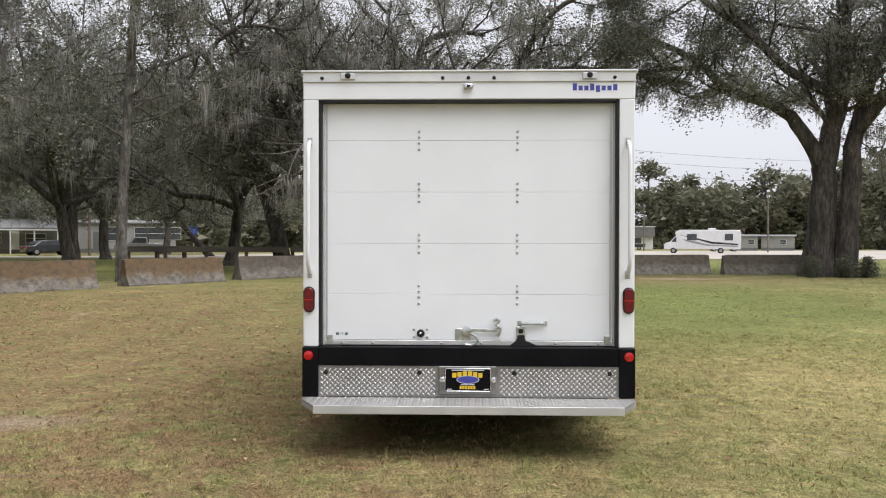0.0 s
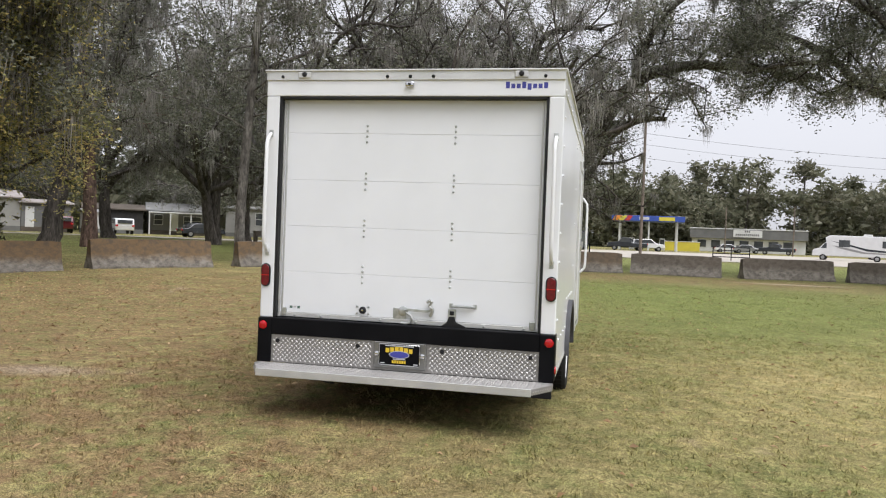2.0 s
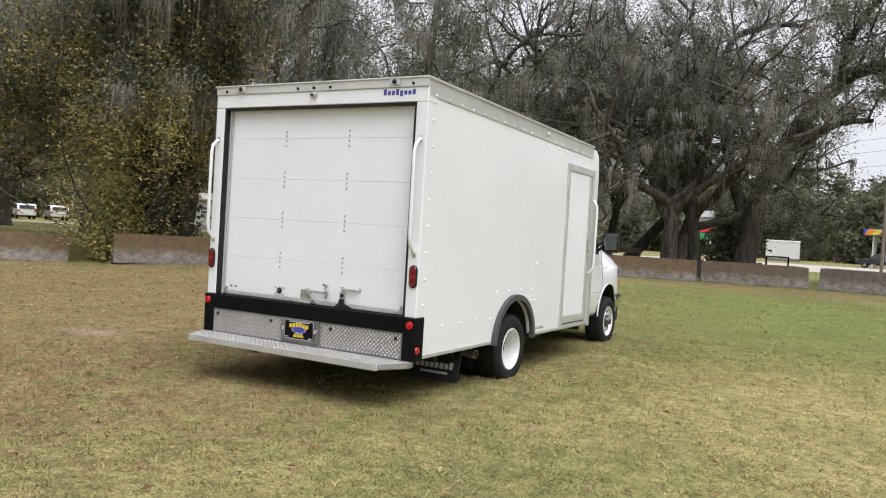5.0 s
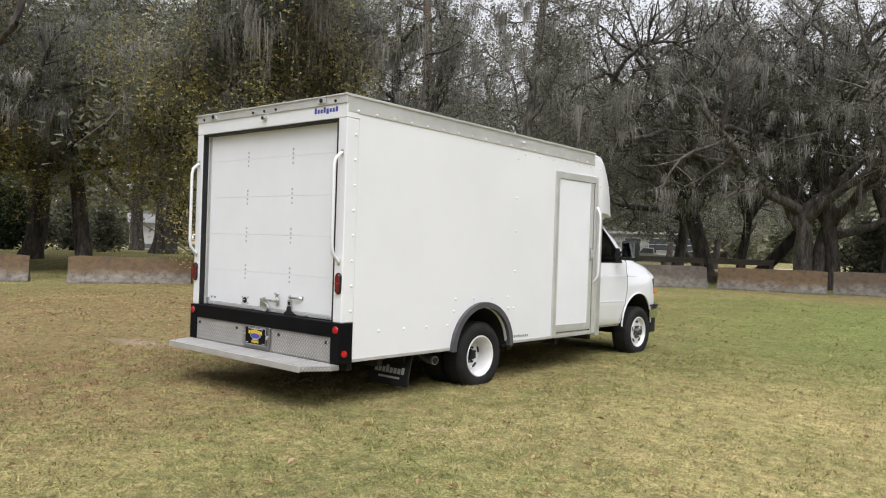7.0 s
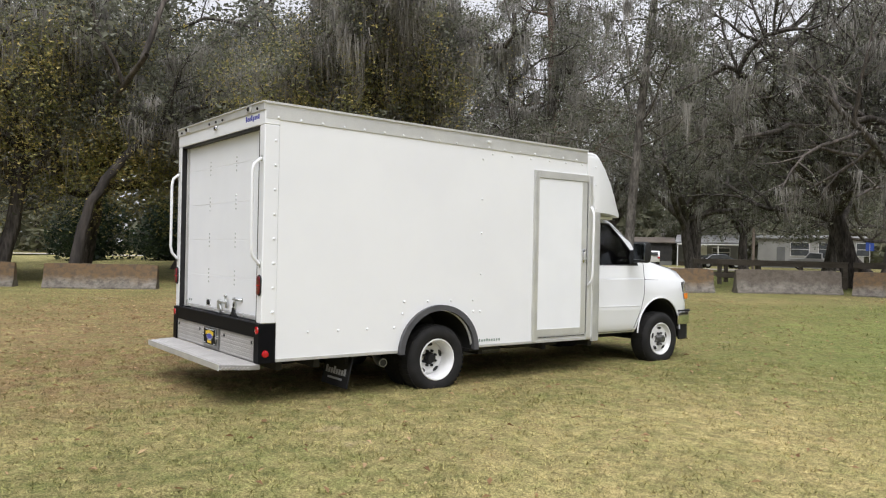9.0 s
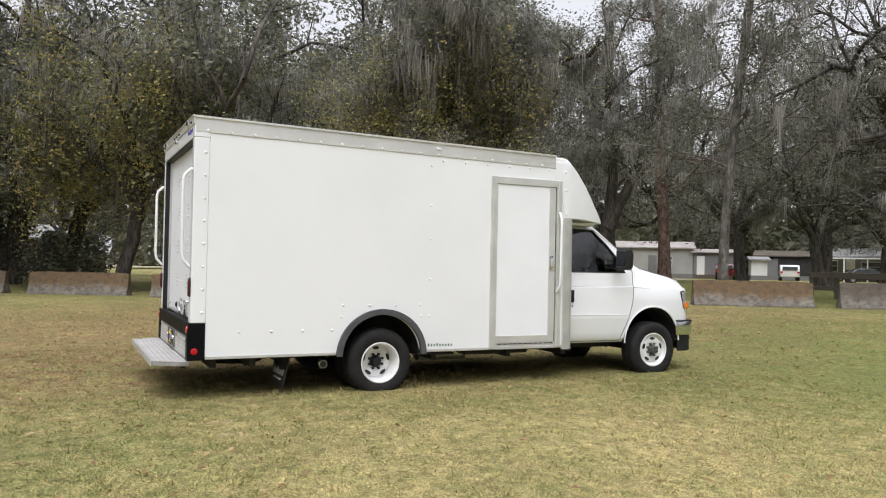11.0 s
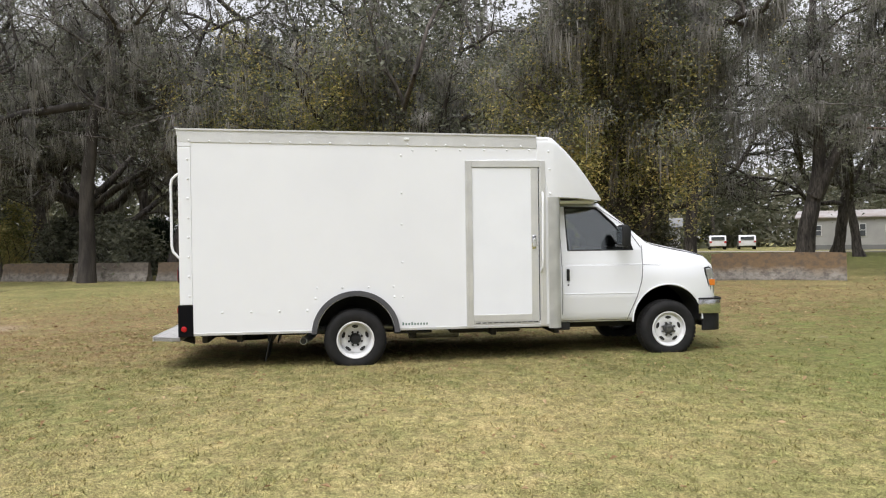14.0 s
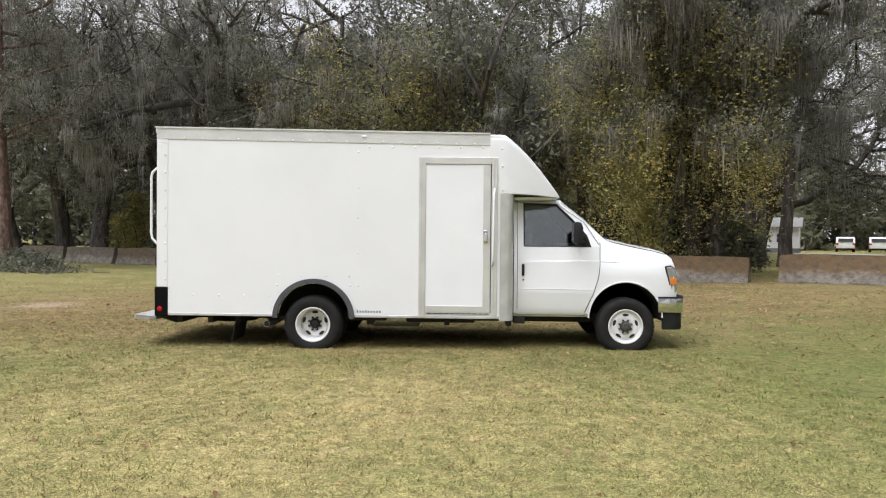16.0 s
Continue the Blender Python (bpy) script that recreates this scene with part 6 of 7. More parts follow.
def facing(x, y):
    """The turn that makes a thing's front (its -y side) look at the lawn."""
    return math.degrees(math.atan2(8.0 - y, 2.0 - x)) + 90


def house(name, label, x, y, turn, wide, deep, high, wall_mat, roof_mat, windows=(), doors=(), rise=0.5, porch=0.0, over=0.3):
    """A low house with its front along x and -y: walls, pitched roof, windows with frames, doors and an open porch."""
    h = thing(name, label, "house", at=(x, y, float(ground_z(x, y)) - 0.02), turn=turn)
    part("wall", block(-wide / 2, wide / 2, 0, deep, 0, high, 0.02), wall_mat, h)
    part("skirting", block(-wide / 2 - 0.02, wide / 2 + 0.02, -0.03, deep + 0.02, 0, 0.5, 0.01), SHED if wall_mat is not SHED else WOOD, h)
    ridge = [(-over, high), (deep / 2, high + rise), (deep + over, high), (deep + over, high + 0.12), (deep / 2, high + rise + 0.12), (-over, high + 0.12)]
    part("roof", prism(ridge, -wide / 2 - over, wide / 2 + over), roof_mat, h)
    for u, z, w, t in windows:
        f = part("window", block(u - w / 2, u + w / 2, -0.05, -0.005, z, z + t, 0.01), WALLWHITE, h)
        part("pane", block(u - w / 2 + 0.06, u + w / 2 - 0.06, -0.065, -0.05, z + 0.06, z + t - 0.06), PANE, f)
        part("sash", block(u - w / 2 + 0.05, u + w / 2 - 0.05, -0.075, -0.06, z + t / 2 - 0.025, z + t / 2 + 0.025), WALLWHITE, f)
    for u, w, t in doors:
        part("door", block(u - w / 2, u + w / 2, -0.05, -0.005, 0.45, 0.45 + t, 0.01), WALLWHITE if wall_mat is SHED else SHED, h)
    if porch:
        part("porch_roof", block(-wide / 2, wide / 2, -porch, -0.3, high - 0.25, high - 0.12, 0.02), WALLWHITE, h)
        for k in range(4):
            u = -wide / 2 + 0.1 + k * (wide - 0.2) / 3
            part("porch_post", block(u - 0.06, u + 0.06, -porch + 0.05, -porch + 0.17, 0, high - 0.25), WALLWHITE, h)
    return h


def vehicle(name, label, x, y, turn, paint, style="car"):
    """A parked vehicle with its nose along +x: shell, glass, wheels, lamps."""
    shapes = {"car": ([(-2.2, 0.35), (-2.25, 0.85), (-1.5, 0.95), (-0.95, 1.40), (0.45, 1.42), (1.05, 0.98), (2.1, 0.82), (2.25, 0.4)], [(-1.35, 0.97), (-0.9, 1.34), (0.4, 1.36), (0.92, 0.98)], 0.88),
              "suv": ([(-2.2, 0.4), (-2.28, 1.0), (-2.0, 1.62), (0.3, 1.68), (1.0, 1.1), (2.1, 0.98), (2.25, 0.45)], [(-2.02, 1.08), (-1.85, 1.56), (0.25, 1.6), (0.85, 1.1)], 0.92),
              "pickup": ([(-2.7, 0.5), (-2.75, 1.08), (-0.55, 1.08), (-0.45, 1.75), (0.75, 1.78), (1.25, 1.18), (2.6, 1.08), (2.75, 0.5)], [(-0.35, 1.15), (-0.35, 1.66), (0.7, 1.7), (1.1, 1.18)], 0.95),
              "motorhome": ([(-4.2, 0.5), (-4.25, 2.75), (2.6, 2.8), (3.1, 2.55), (3.0, 2.05), (3.2, 1.9), (3.7, 1.35), (4.3, 1.2), (4.4, 0.5)], [(2.95, 1.35), (2.95, 1.95), (3.15, 1.9), (3.55, 1.38)], 1.15)}
    body, glass_line, hw = shapes[style]
    v = thing(name, label, "motorhome" if style == "motorhome" else "car" if style != "pickup" else "pickup truck", at=(x, y, float(ground_z(x, y))), turn=turn)

    def shell(poly, a, b, bevel):
        bm = prism([(p, q) for p, q in poly], a, b, "y", bevel)
        return bm
    part("body", shell(body, -hw, hw, 0.06), paint, v)
    for s in (1, -1):
        part("side_window", shell(glass_line, *sorted((s * (hw - 0.02), s * (hw + 0.006))), 0.0), PANE, v)
    if style != "motorhome":
        xs = [p for p, q in glass_line]
        part("rear_window", block(min(xs) - 0.32, min(xs) - 0.02, -hw + 0.2, hw - 0.2, glass_line[0][1] + 0.05, glass_line[1][1] - 0.08), PANE, v)
    for wx in ((-1.35, 1.35) if style in ("car", "suv") else (-1.7, 1.75) if style == "pickup" else (-2.0, 3.3)):
        for s in (1, -1):
            w = part("wheel", lathe([(s * (hw - 0.2), 0.34), (s * (hw + 0.01), 0.34), (s * (hw + 0.03), 0.30)], (0, 0, 0), "y", 20), TYRE, v)
            w.matrix_basis = pose(wx, 0, 0.34)
            part("rim", lathe([(s * (hw + 0.02), 0.20), (s * (hw + 0.04), 0.18)], (0, 0, 0), "y", 16), SILVERPAINT, w)
    for s in (1, -1):
        part("tail_lamp", block(body[1][0] - 0.02, body[1][0] + 0.12, s * (hw - 0.12) - 0.12, s * (hw - 0.12) + 0.12, body[1][1] - 0.2, body[1][1] - 0.02, 0.01), REDLENS, v)
        part("head_lamp", block(body[-1][0] - 0.2, body[-1][0] + 0.01, s * (hw - 0.2) - 0.14, s * (hw - 0.2) + 0.14, body[-2][1] - 0.3, body[-2][1] - 0.14, 0.01), CLEARLENS, v)
    if style == "motorhome":
        for s in (1, -1):
            for u, w in ((-2.9, 0.9), (1.2, 1.1)):
                part("cabin_window", block(u - w / 2, u + w / 2, *sorted((s * hw, s * (hw + 0.015))), 1.55, 2.3), PANE, v)
            wave = [(-3.9, 1.0), (-1.0, 1.15), (1.0, 1.75), (2.6, 2.2), (1.2, 1.95), (-1.0, 1.4), (-3.9, 1.15)]
            part("stripe", prism(wave, *sorted((s * (hw + 0.002), s * (hw + 0.008))), "y"), DARKPAINT, v)
            wave = [(-3.9, 0.8), (-0.5, 0.9), (1.6, 1.35), (2.4, 1.7), (1.2, 1.5), (-0.8, 1.05), (-3.9, 0.95)]
            part("stripe", prism(wave, *sorted((s * (hw + 0.002), s * (hw + 0.008))), "y"), SILVERPAINT, v)
        part("roof_unit", block(-1.5, -0.6, -0.4, 0.4, 2.76, 3.0, 0.06), WALLWHITE, v)
    return v


def at_bearing(eye, az, d):
    return eye[0] - d * math.sin(radians(az)), eye[1] + d * math.cos(radians(az))


# long trailer home with its garage, north-west
house("trailer_home", "long pale grey trailer home with a rusty metal roof", -59.2, 59.5, 51.5, 15.2, 4.5, 3.2, SIDING, ROOFRED,
      windows=((-6.0, 1.4, 1.1, 1.1), (-1.8, 1.3, 0.6, 1.3), (0.7, 1.7, 1.1, 0.8), (5.0, 1.4, 0.9, 1.0)), doors=((3.4, 0.9, 2.0),), rise=0.7)
house("garage", "dark grey flat garage with a carport roof", -53.0, 67.2, 51.5, 4.5, 5.0, 2.8, SHED, ROOFRED, doors=((-1.5, 0.8, 2.0),), rise=0.35)
house("white_shed", "small white shed beside the garage", -50.2, 70.6, 51.5, 1.6, 2.0, 2.1, WALLWHITE, ROOFGREY, rise=0.3)
vehicle("red_suv", "dark red compact car parked before the garage", -50.5, 66.1, 133, REDPAINT, "suv")
# This house's dark wall colour carries the shade of the trees.
hx, hy = at_bearing((1.2, -0.5), 30.4, 95)
house("porch_house", "small house with an open white porch under trees", hx, hy, facing(hx, hy), 6.8, 6.0, 2.7, SHED, ROOFGREY, windows=((1.4, 1.1, 2.0, 1.1), (-2.3, 1.1, 1.0, 1.2)), doors=((-0.6, 0.9, 2.0),), porch=2.2, rise=0.9)
# Solid dark walls paint the shade inside the open carport.
cx, cy = at_bearing((1.2, -0.5), 34.6, 93)
house("carport", "open carport beside the porch house, inner shade painted as dark walls", cx, cy, facing(cx, cy), 6.0, 5.5, 2.6, DARK, WOOD, rise=0.6, doors=((-1.5, 1.6, 1.9),))
vehicle("parked_car", "white hatchback parked in the carport", -49.0, 73.6, 133, WHITEPAINT, "suv")
vehicle("parked_car", "dark saloon parked by the porch house", *at_bearing((1.2, -0.5), 28.9, 82), facing(hx, hy) + 15, DARKPAINT, "car")
wx, wy = at_bearing((0.1, -0.3), 23.6, 98)
house("trailer_home", "pale trailer home with an outside stair and grey screens", wx, wy, facing(wx, wy), 11.0, 4.0, 3.4, SIDING, ROOFGREY, windows=((2.6, 1.5, 3.4, 1.5), (5.4, 1.5, 1.4, 1.5), (-1.0, 1.4, 2.0, 1.6)), doors=((-3.0, 0.9, 2.0),), rise=0.35)
vehicle("pickup", "old white and dark pickup truck by the trailer", *at_bearing((0.1, -0.3), 22.6, 89), facing(wx, wy) + 180, SILVERPAINT, "pickup")
lx, ly = at_bearing((10.1, 5.9), 101, 75)
house("carport_house", "low grey house with a dark open carport", lx, ly, facing(lx, ly), 12.0, 6.0, 2.9, SIDING, ROOFGREY, windows=((3.5, 1.0, 1.6, 1.2),), doors=((-1.8, 3.6, 2.0),), porch=2.5, rise=0.5)
bx, by = at_bearing((9.4, 4.4), 92.5, 74)
house("brick_house", "small red brick house among the trees", bx, by, facing(bx, by), 9.0, 6.0, 2.7, BRICK, ROOFGREY, windows=((-2, 1.0, 1.2, 1.2), (2, 1.0, 1.2, 1.2)), rise=1.2)
for az, d, paint, style in ((56.3, 98, WHITEPAINT, "suv"), (54.4, 98, WHITEPAINT, "suv")):
    px, py = at_bearing((11.0, 8.0), az + 7.5, d)
    vehicle("parked_car", "white car parked on the far lawn edge" if paint is WHITEPAINT else "silver car parked on the far lawn edge", px, py, facing(px, py) + 95, paint, style)
sx, sy = at_bearing((11.3, 9.6), 68.9, 80)
house("small_shed", "small pale shed with a gable roof", sx, sy, facing(sx, sy), 4.0, 3.5, 2.4, WALLWHITE, ROOFGREY, windows=((0.5, 1.0, 0.9, 0.9),), rise=0.9)


# filling station and shop, north
def filling_station(x, y, turn):
    st = thing("filling_station", "filling station canopy with a blue fascia on pale columns", "canopy", at=(x, y, 0.3), turn=turn)
    part("roof", block(-5.2, 5.2, 0, 7, 4.3, 5.1, 0.03), BLUE, st)
    for k, (m, w) in enumerate(((ORANGE, 1.1), (YELLOW, 0.8), (material("red_fascia", (0.5, 0.04, 0.03), rough=0.5), 0.7))):
        part("stripe", prism([(-5.1 + k * 0.9, 4.34), (-5.1 + k * 0.9 + w, 4.34), (-4.6 + k * 0.9 + w, 5.06), (-4.6 + k * 0.9, 5.06)], -0.03 - 0.004 * k, -0.004, "y"), m, st)
    part("sign_panel", block(1.6, 3.8, -0.03, -0.004, 4.42, 4.95), YELLOW, st)
    part("sign_panel", block(-1.2, 0.2, -0.03, -0.004, 4.5, 4.92), GREYMARK, st)
    for u in (-4.0, 0.2, 4.2):
        for v in (0.8, 6.0):
            part("column", block(u - 0.12, u + 0.12, v, v + 0.24, 0, 4.3, 0.02), WALLWHITE, st)
    for u in (-2.2, 2.2):
        p = part("fuel_pump", block(u - 0.4, u + 0.4, 3.0, 3.5, 0.1, 1.9, 0.05), WALLWHITE, st)
        part("pump_panel", block(u - 0.3, u + 0.3, 2.97, 3.0, 1.0, 1.7), PANE, p)
    return st


fx, fy = at_bearing((3.27, -0.5), -1.8, 118)
filling_station(fx, fy, facing(fx, fy))


def shop(x, y, turn):
    s = thing("roadside_shop", "low shop with a grey parapet and a white sign", "shop", at=(x, y, 0.3), turn=turn)
    part("wall", block(-9.5, 9.5, 0, 9, 0, 3.0, 0.03), WALLWHITE, s)
    part("parapet", block(-9.8, 9.8, -0.8, 9.2, 2.4, 4.1, 0.05), SHED, s)
    part("parapet_cap", block(-9.9, 9.9, -0.9, 9.3, 4.1, 4.25, 0.02), WALLWHITE, s)
    board = part("sign_board", block(-2.4, 2.4, -1.0, -0.82, 2.75, 4.0, 0.02), WALLWHITE, s)
    for a, b, z in ((-0.5, 0.5, 3.6), (-2.0, 2.0, 3.0)):
        n = int((b - a) / 0.33)
        for k in range(n):
            part("sign_mark", block(a + k * 0.33, a + k * 0.33 + 0.22, -1.02, -1.0, z, z + 0.36), SHED, board)
    for k in range(7):
        f = part("window", block(-8.6 + k * 2.4, -6.9 + k * 2.4, -0.05, -0.004, 0.7, 2.2, 0.01), ALUDULL, s)
        part("pane", block(-8.5 + k * 2.4, -7.0 + k * 2.4, -0.07, -0.05, 0.8, 2.1), PANE, f)
    return s


qx, qy = at_bearing((1.19, -0.47), -9.4, 150)
shop(qx, qy, facing(qx, qy))
ax, ay = at_bearing((1.19, -0.47), -13.4, 162)
house("shop_annexe", "pale gabled metal shed beside the shop", ax, ay, facing(ax, ay) + 30, 7.0, 9.0, 3.0, SIDING, ROOFGREY, rise=1.4)
yw = thing("yellow_hoarding", "long low yellow painted wall by the shop", "wall", at=(*at_bearing((1.19, -0.47), -5.0, 136), 0.3), turn=facing(12, 116))
part("panel", block(-3.2, 3.2, 0, 0.2, 0, 1.5, 0.02), YELLOW, yw)
part("coping", block(-3.3, 3.3, -0.05, 0.25, 1.5, 1.6, 0.01), WALLWHITE, yw)
for az, d, paint, style in ((-11.3, 135, DARKPAINT, "pickup"), (-8.2, 140, WHITEPAINT, "car"), (-9.4, 140, SILVERPAINT, "car"), (-1.5, 112, DARKPAINT, "pickup"), (-2.9, 113, WHITEPAINT, "suv"), (-17.6, 118, WHITEPAINT, "suv")):
    px, py = at_bearing((1.19, -0.47), az, d)
    vehicle("parked_car" if style != "pickup" else "pickup", {"pickup": "dark pickup truck parked by the shop", "car": "pale saloon car parked by the shop", "suv": "white utility car parked by the road"}[style], px, py, facing(px, py) + (178 if style == "pickup" else 8), paint, style)
vx, vy = at_bearing((0.06, -0.27), -16.8, 98)
vehicle("motorhome", "white motorhome with dark swooping stripes beyond the road", vx, vy, facing(vx, vy) + 180, WHITEPAINT, "motorhome")
px, py = at_bearing((3.27, -0.5), 5.45, 126)
house("white_trailer", "white box trailer parked near the filling station", px, py, facing(px, py), 4.6, 2.6, 2.9, WHITEPAINT, WALLWHITE, rise=0.1, over=0.05)
for az, d, w in ((-19.6, 134, 3.5), (-21.6, 138, 5)):
    px, py = at_bearing((0.06, -0.27), az, d)
    house("white_trailer", "pale storage trailer beyond the road", px, py, facing(px, py), w, 3.0, 2.3, SIDING, ROOFGREY, windows=((0.8, 1.0, 1.0, 0.8),), rise=0.2)

# utility poles and wires
def utility_pole(x, y, h, r=0.14, arm=True):
    p = thing("utility_pole", "brown wooden utility pole beyond the barriers", "pole", "utility poles", at=(x, y, float(ground_z(x, y)) - 0.1))
    part("shaft", tube([(0, 0, 0), (0.02, 0, h * 0.5), (0, 0, h)], [r, r * 0.9, r * 0.75], 10), POLEWOOD, p)
    if arm:
        part("cross_arm", block(-1.1, 1.1, -0.06, 0.06, h - 0.9, h - 0.75, 0.01), POLEWOOD, p)
        for u in (-1.0, -0.4, 0.4, 1.0):
            part("insulator", lathe([(h - 0.75, 0.04), (h - 0.65, 0.05), (h - 0.56, 0.02)], (u, 0, 0), "z", 8), RUBBER, p)
    return p


POLES = [(4.4, 72.0, 15.5), (-34.0, 70.0, 10.0), (52.0, 84.0, 10.5), (95.0, 100.0, 10.5)]
for x, y, h in POLES:
    utility_pole(x, y, h)
for px, py, h in ((*at_bearing((1.19, -0.47), -8.0, 124), 7.0), (*at_bearing((1.19, -0.47), -12.3, 122), 7.2), (*at_bearing((1.19, -0.47), -20.4, 110), 8), (*at_bearing((10.1, 5.9), 54.5, 88), 9)):
    utility_pole(px, py, h, 0.11, False)
for a, b in ((POLES[1], POLES[0]), (POLES[0], POLES[2]), (POLES[2], POLES[3])):
    for off in (0.0, 1.0, 2.2):
        za, zb = min(a[2], 11.5) - 0.5 - off, min(b[2], 11.5) - 0.5 - off
        pts = [(a[0] + (b[0] - a[0]) * t, a[1] + (b[1] - a[1]) * t, 0.3 + za + (zb - za) * t - 0.9 * 4 * t * (1 - t)) for t in np.linspace(0, 1, 14)]
        tagged(part("overhead_wire", tube(pts, 0.016, 4), TRIMGREY), "black overhead wire sagging between poles", "wire", "overhead wires")

# price sign
px, py = at_bearing((3.27, -0.5), 10.2, 95)
sign = thing("price_sign", "tall filling station sign with red and green panels", "sign", at=(px, py, 0.3), turn=facing(px, py))
for u in (-0.6, 0.6):
    part("post", block(u - 0.07, u + 0.07, 0, 0.14, 0, 5.6), WALLWHITE, sign)
for k, m in enumerate((GREYMARK, SHED, material("red_panel", (0.5, 0.03, 0.03), rough=0.5), material("green_panel", (0.03, 0.25, 0.08), rough=0.5))):
    part("panel", block(-0.8, 0.8, -0.12, -0.004, 4.8 - k * 0.85, 5.55 - k * 0.85, 0.02), m, sign)
px, py = at_bearing((0.06, -0.27), 19.2, 84)
bs = thing("blue_road_sign", "small blue road sign on a post", "sign", at=(px, py, 0.3), turn=facing(px, py))
part("post", tube([(0, 0, 0), (0, 0, 2.6)], 0.04, 8), ALUDULL, bs)
part("plate", block(-0.35, 0.35, -0.03, 0.0, 2.0, 2.9, 0.02), BLUE, bs)


# wooden rails and metal racks beyond the barriers
def rail_fence(x, y, turn, length, posts):
    f = thing("wooden_rail_fence", "dark weathered wooden rail fence behind the barriers", "fence", "rail fences", at=(x, y, float(ground_z(x, y)) - 0.05), turn=turn)
    for k in range(posts):
        u = -length / 2 + length * k / (posts - 1)
        part("post", block(u - 0.08, u + 0.08, -0.08, 0.08, 0, 1.12, 0.01), WOOD, f)
    for z in (1.02, 0.45):
        part("rail", block(-length / 2 - 0.1, length / 2 + 0.1, -0.14, -0.081, z - 0.1, z + 0.1, 0.01), WOOD, f)
    part("cap_rail", block(-length / 2 - 0.1, length / 2 + 0.1, -0.15, 0.12, 1.121, 1.17, 0.01), WOOD, f)
    return f


rail_fence(-10.6, 34.6, 15, 5.2, 4)
rail_fence(-6.6, 36.0, 8, 2.6, 3)
rail_fence(-14.5, 36.5, 60, 3.2, 3)


def metal_rack(x, y, turn, w, bars):
    f = thing("metal_rack", "black metal rack standing in the grass", "rack", "metal racks", at=(x, y, float(ground_z(x, y)) - 0.03), turn=turn)
    for u in (-w / 2, 0.0 if bars > 2 else -w / 2 + 0.01, w / 2):
        part("upright", tube([(u, 0, 0), (u, 0, 1.15)], 0.04, 8), BLACK, f)
    for k in range(bars):
        part("bar", tube([(-w / 2, 0, 1.12 - k * 0.26), (w / 2, 0, 1.12 - k * 0.26)], 0.035, 8), BLACK, f)
    return f


metal_rack(11.3, 66.0, 8, 2.9, 4)
metal_rack(*at_bearing((3.27, -0.5), 4.3, 41), -6, 1.0, 1)
metal_rack(*at_bearing((3.27, -0.5), 7.0, 41), -6, 0.8, 1)
metal_rack(*at_bearing((5.8, 0.24), 10.2, 42), -12, 1.2, 1)
metal_rack(*at_bearing((5.8, 0.24), 12.3, 42), -12, 1.1, 1)


# shrubs
def shrub(seed, label, wide, high, count, leaf, size=0.07):
    rng = np.random.default_rng(seed)
    b = thing("shrub", label, "shrub")
    g = Growth(seed)
    for k in range(9):
        a = rng.uniform(0, 6.28)
        pts = g.path((0, 0, -0.05), (math.cos(a) * 0.6, math.sin(a) * 0.6, 1), high * rng.uniform(0.6, 0.95), 5, 0.16, 0.0)
        g.tube(pts, np.linspace(0.035, 0.01, 6), 5)
    raw("brushwood", np.concatenate(g.v), np.concatenate(g.f), BARK, b, True)["kind"] = "stuff"
    t = rng.uniform(0, 6.28, count)
    u = rng.uniform(0, 1, count) ** 0.5
    h = rng.uniform(0.05, 1, count)
    k = wide / 2 * np.sqrt(np.clip(1 - (h * 1.02 - 0.35) ** 2 / 0.46, 0.05, 1)) * (0.75 + 0.35 * np.sin(3 * t + seed))
    pts = np.stack([u * k * np.cos(t), u * k * np.sin(t), h * high], 1)
    v, f = leaves_at(rng, pts, 5, 0.13, size)
    raw("leaves", v, f, leaf, b)
    return b


dark_bush = shrub(41, "dense dark evergreen bush behind the barriers", 3.6, 2.6, 1800, LEAFDARK, 0.085)
light_bush = shrub(42, "loose green shrub under the oaks", 2.2, 2.0, 620, LEAF, 0.085)
gold_bush = shrub(43, "yellow-green vine thicket at a barrier's end", 1.8, 2.6, 900, LEAFGOLD, 0.055)
thicket = shrub(44, "tall thicket of yellowing vines climbing beside an oak", 4.2, 7.6, 3300, LEAFGOLD, 0.048)
settle(thicket, -16.0, 15.9)
settle(dark_bush, -53.0, 21.5, 0, 1.7)
settle(light_bush, -49.0, 27.0, 0, 1.4)
settle(gold_bush, -15.3, 15.4)
for k, (src, x, y, s) in enumerate(((dark_bush, -17.4, 17.8, 0.62), (light_bush, -30, 4, 1.2), (dark_bush, -40, -4, 1.2), (light_bush, -37, -9, 1.4), (light_bush, -42, -15, 1.5),
                                   (gold_bush, -39, -12, 1.6), (light_bush, -20.5, 20.5, 1.0), (light_bush, 14.8, 30.4, 0.42), (light_bush, 15.6, 30.3, 0.4), (light_bush, 13.6, 30.6, 0.4),
                                   (light_bush, -55, 0, 1.8), (light_bush, -52, 26, 1.7), (dark_bush, -57, 16.5, 1.9), (light_bush, -47, 6, 1.5), (light_bush, -3.6, 37.6, 0.8), (light_bush, -1.6, 38.0, 1.4), (light_bush, -27, -2.0, 1.3), (light_bush, -30, -4.0, 1.5), (light_bush, -33, -7.0, 1.5), (gold_bush, -31, -9.5, 1.0))):
    plant(src, x, y, 61 * k, s)


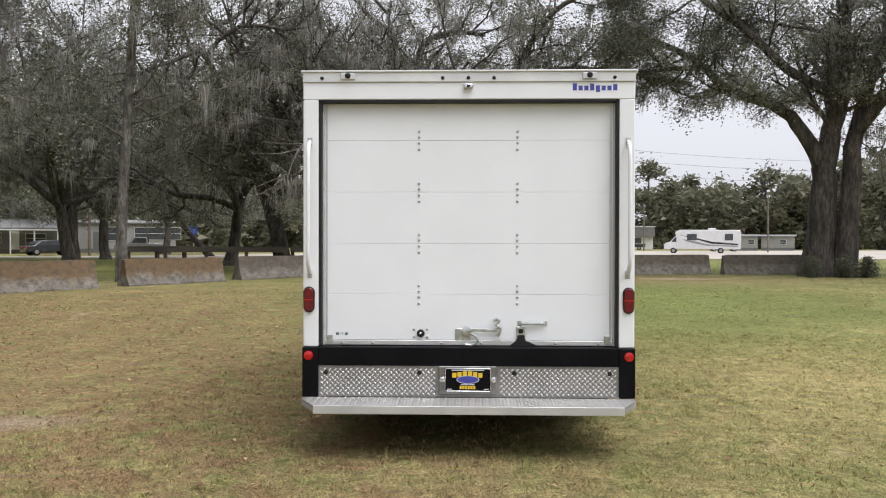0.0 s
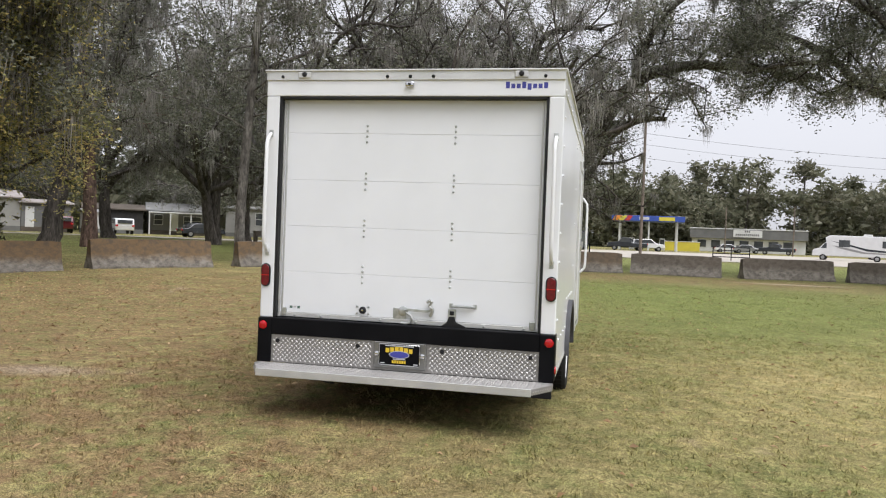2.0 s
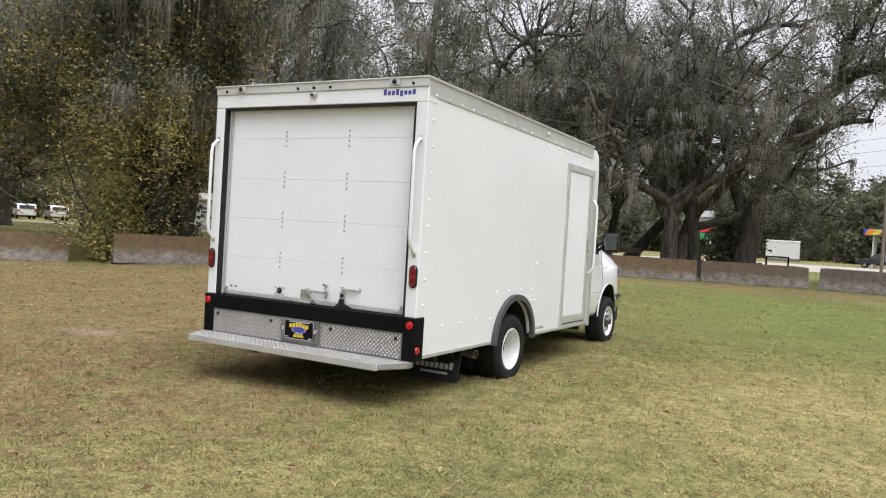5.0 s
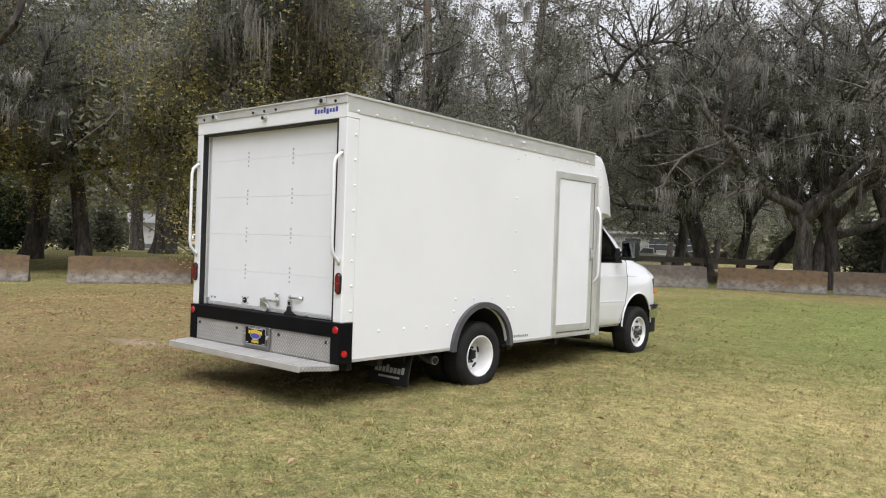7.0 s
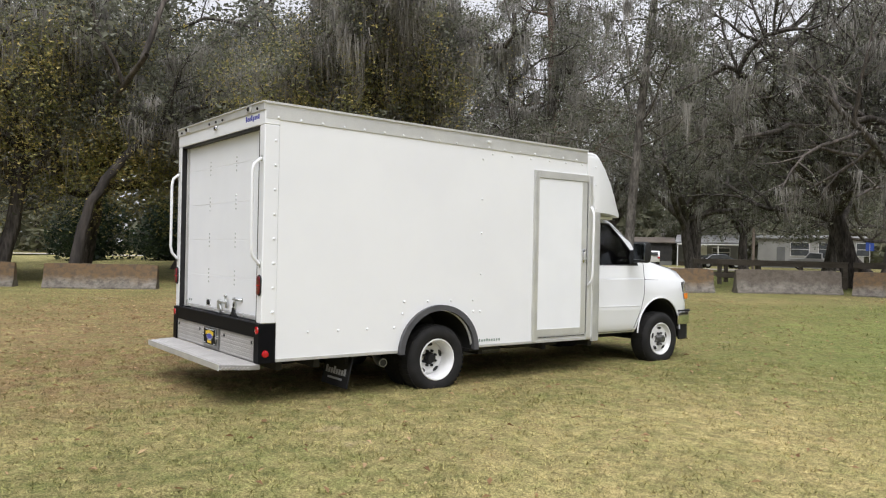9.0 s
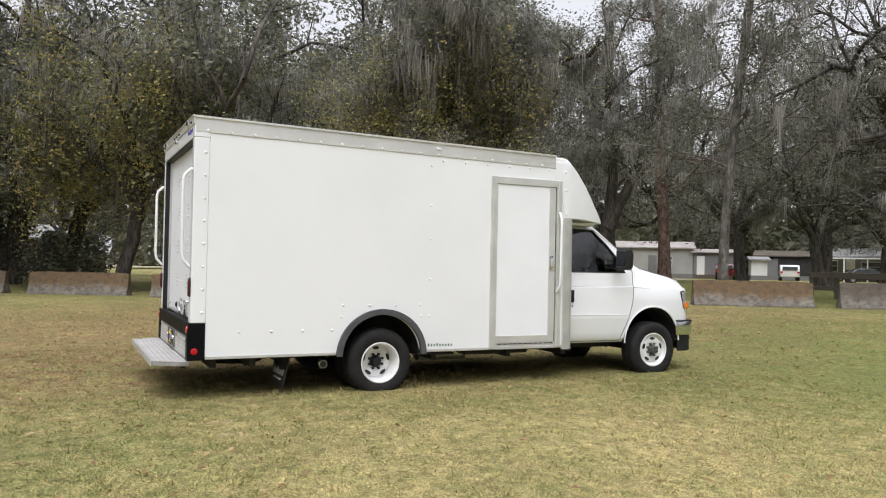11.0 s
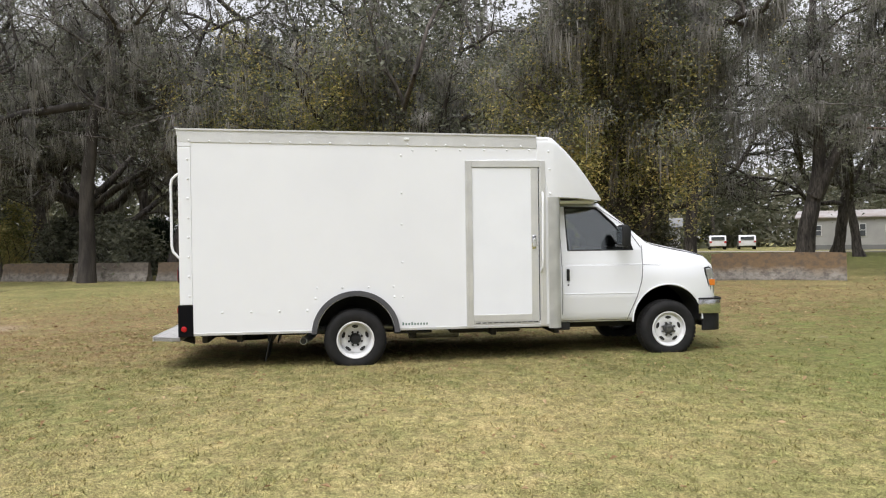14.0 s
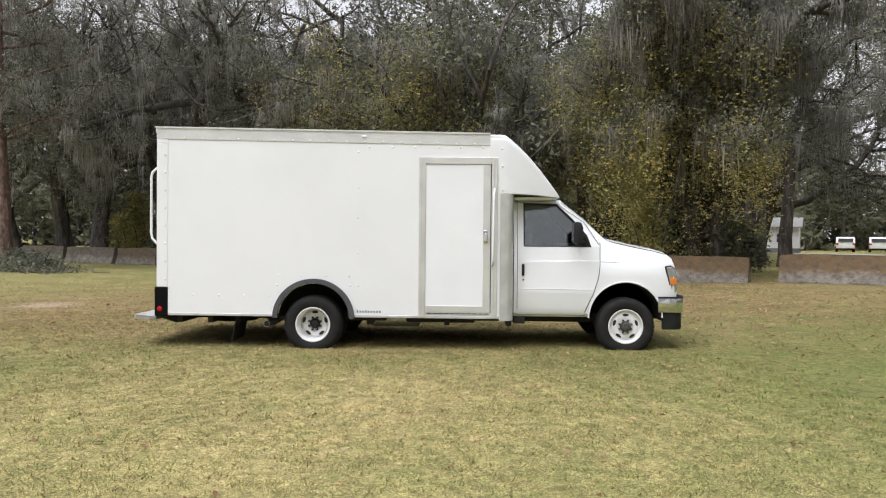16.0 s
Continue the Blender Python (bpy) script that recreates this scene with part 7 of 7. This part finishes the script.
# distant woods all round, taller pines to the north
def far_woods():
    rng = np.random.default_rng(77)
    V, F, n = [], [], 0
    g = Growth(78)
    for k in range(390):
        north = k < 195
        az = rng.uniform(-0.85, 0.35) if north else rng.uniform(0.35, 2.3) if k < 365 else rng.uniform(2.3, 5.43)
        d = rng.uniform(150, 205) if north else rng.uniform(95, 140)
        x, y = 2 - d * math.sin(az), 8 + d * math.cos(az)
        tall = rng.random() < (0.28 if north else 0.12)
        h = (rng.uniform(15, 20) if tall else rng.uniform(9, 14)) * (1.0 if north else 0.9)
        if tall:
            g.tube(np.array([(x, y, 0), (x + rng.normal(0, 0.4), y, h * 0.6), (x + rng.normal(0, 0.6), y, h)]), (0.3, 0.22, 0.08), 6)
            m, lo, wide = 54, 0.42, 3.2
        else:
            g.tube(np.array([(x, y, 0), (x, y, h * 0.5)]), (0.25, 0.15), 5)
            m, lo, wide = 76, 0.02, 5.8
        lobes = 9 if tall else 19
        u = np.concatenate([rng.uniform(0, 1, lobes - 1), (0.97,)])
        t = rng.uniform(0, 6.28, lobes)
        rad = wide * np.sqrt(np.sin(np.pi * (0.15 + 0.72 * u))) * rng.uniform(0.25, 0.9, lobes)
        mid = np.stack([x + rad * np.cos(t), y + rad * np.sin(t), h * (lo + (1.0 - lo) * u)], 1)
        pts = np.repeat(mid, m // lobes, axis=0)
        pts = pts + rng.normal(0, 1.15, pts.shape) * (1, 1, 0.75)
        pts[:, 2] = np.maximum(pts[:, 2], 0.4)
        v, f = leaves_at(rng, pts, 14 if north else 5, 1.0, 0.33 if north else 0.4, 0.4)
        V.append(v), F.append(f + n)
        n += len(v)
        v, f = leaves_at(rng, mid, 30 if north else 12, 0.95, 0.72, 0.6)
        V.append(v), F.append(f + n)
        n += len(v)
    tagged(raw("distant_woods", np.concatenate(V), np.concatenate(F), LEAFFAR), "distant mixed woods of pines and broadleaf trees", "trees", kind="stuff")
    tagged(raw("distant_trunks", np.concatenate(g.v), np.concatenate(g.f), BARK), "trunks of the distant woods", "trees", kind="stuff")


far_woods()


# brush heap at the foot of the reddish pine
def brush_heap(x, y):
    rng = np.random.default_rng(91)
    heap = thing("brush_heap", "heap of cut branches and dry leaves at a pine's foot", "brush heap", at=(x, y, float(ground_z(x, y)) - 0.02), turn=55)
    g = Growth(92)
    for k in range(70):
        u, w = rng.normal(0, 1.1), rng.normal(0, 0.5)
        top = max(0.1, 0.85 - 0.32 * abs(u + 0.6))
        a = rng.uniform(0, 6.28)
        pts = g.path((u, w, rng.uniform(0, 0.5) * top), (math.cos(a), math.sin(a) * 0.6, rng.uniform(-0.1, 0.45)), rng.uniform(0.5, 1.3), 5, 0.2, 0.0)
        pts[:, 2] = np.maximum(pts[:, 2], 0.03)
        g.tube(pts, np.linspace(0.03, 0.008, 6), 5)
    raw("brushwood", np.concatenate(g.v), np.concatenate(g.f), BARK, heap, True)["kind"] = "stuff"
    u, w = rng.normal(0, 1.1, 900), rng.normal(0, 0.55, 900)
    pts = np.stack([u, w, rng.uniform(0.05, 1, 900) * np.maximum(0.12, 0.9 - 0.34 * np.abs(u + 0.6))], 1)
    v, f = leaves_at(rng, pts, 5, 0.1, 0.06)
    v[:, 2] = np.maximum(v[:, 2], 0.01)
    raw("leaves", v, f, LEAF, heap)
    return heap


brush_heap(-19.4, -7.9)
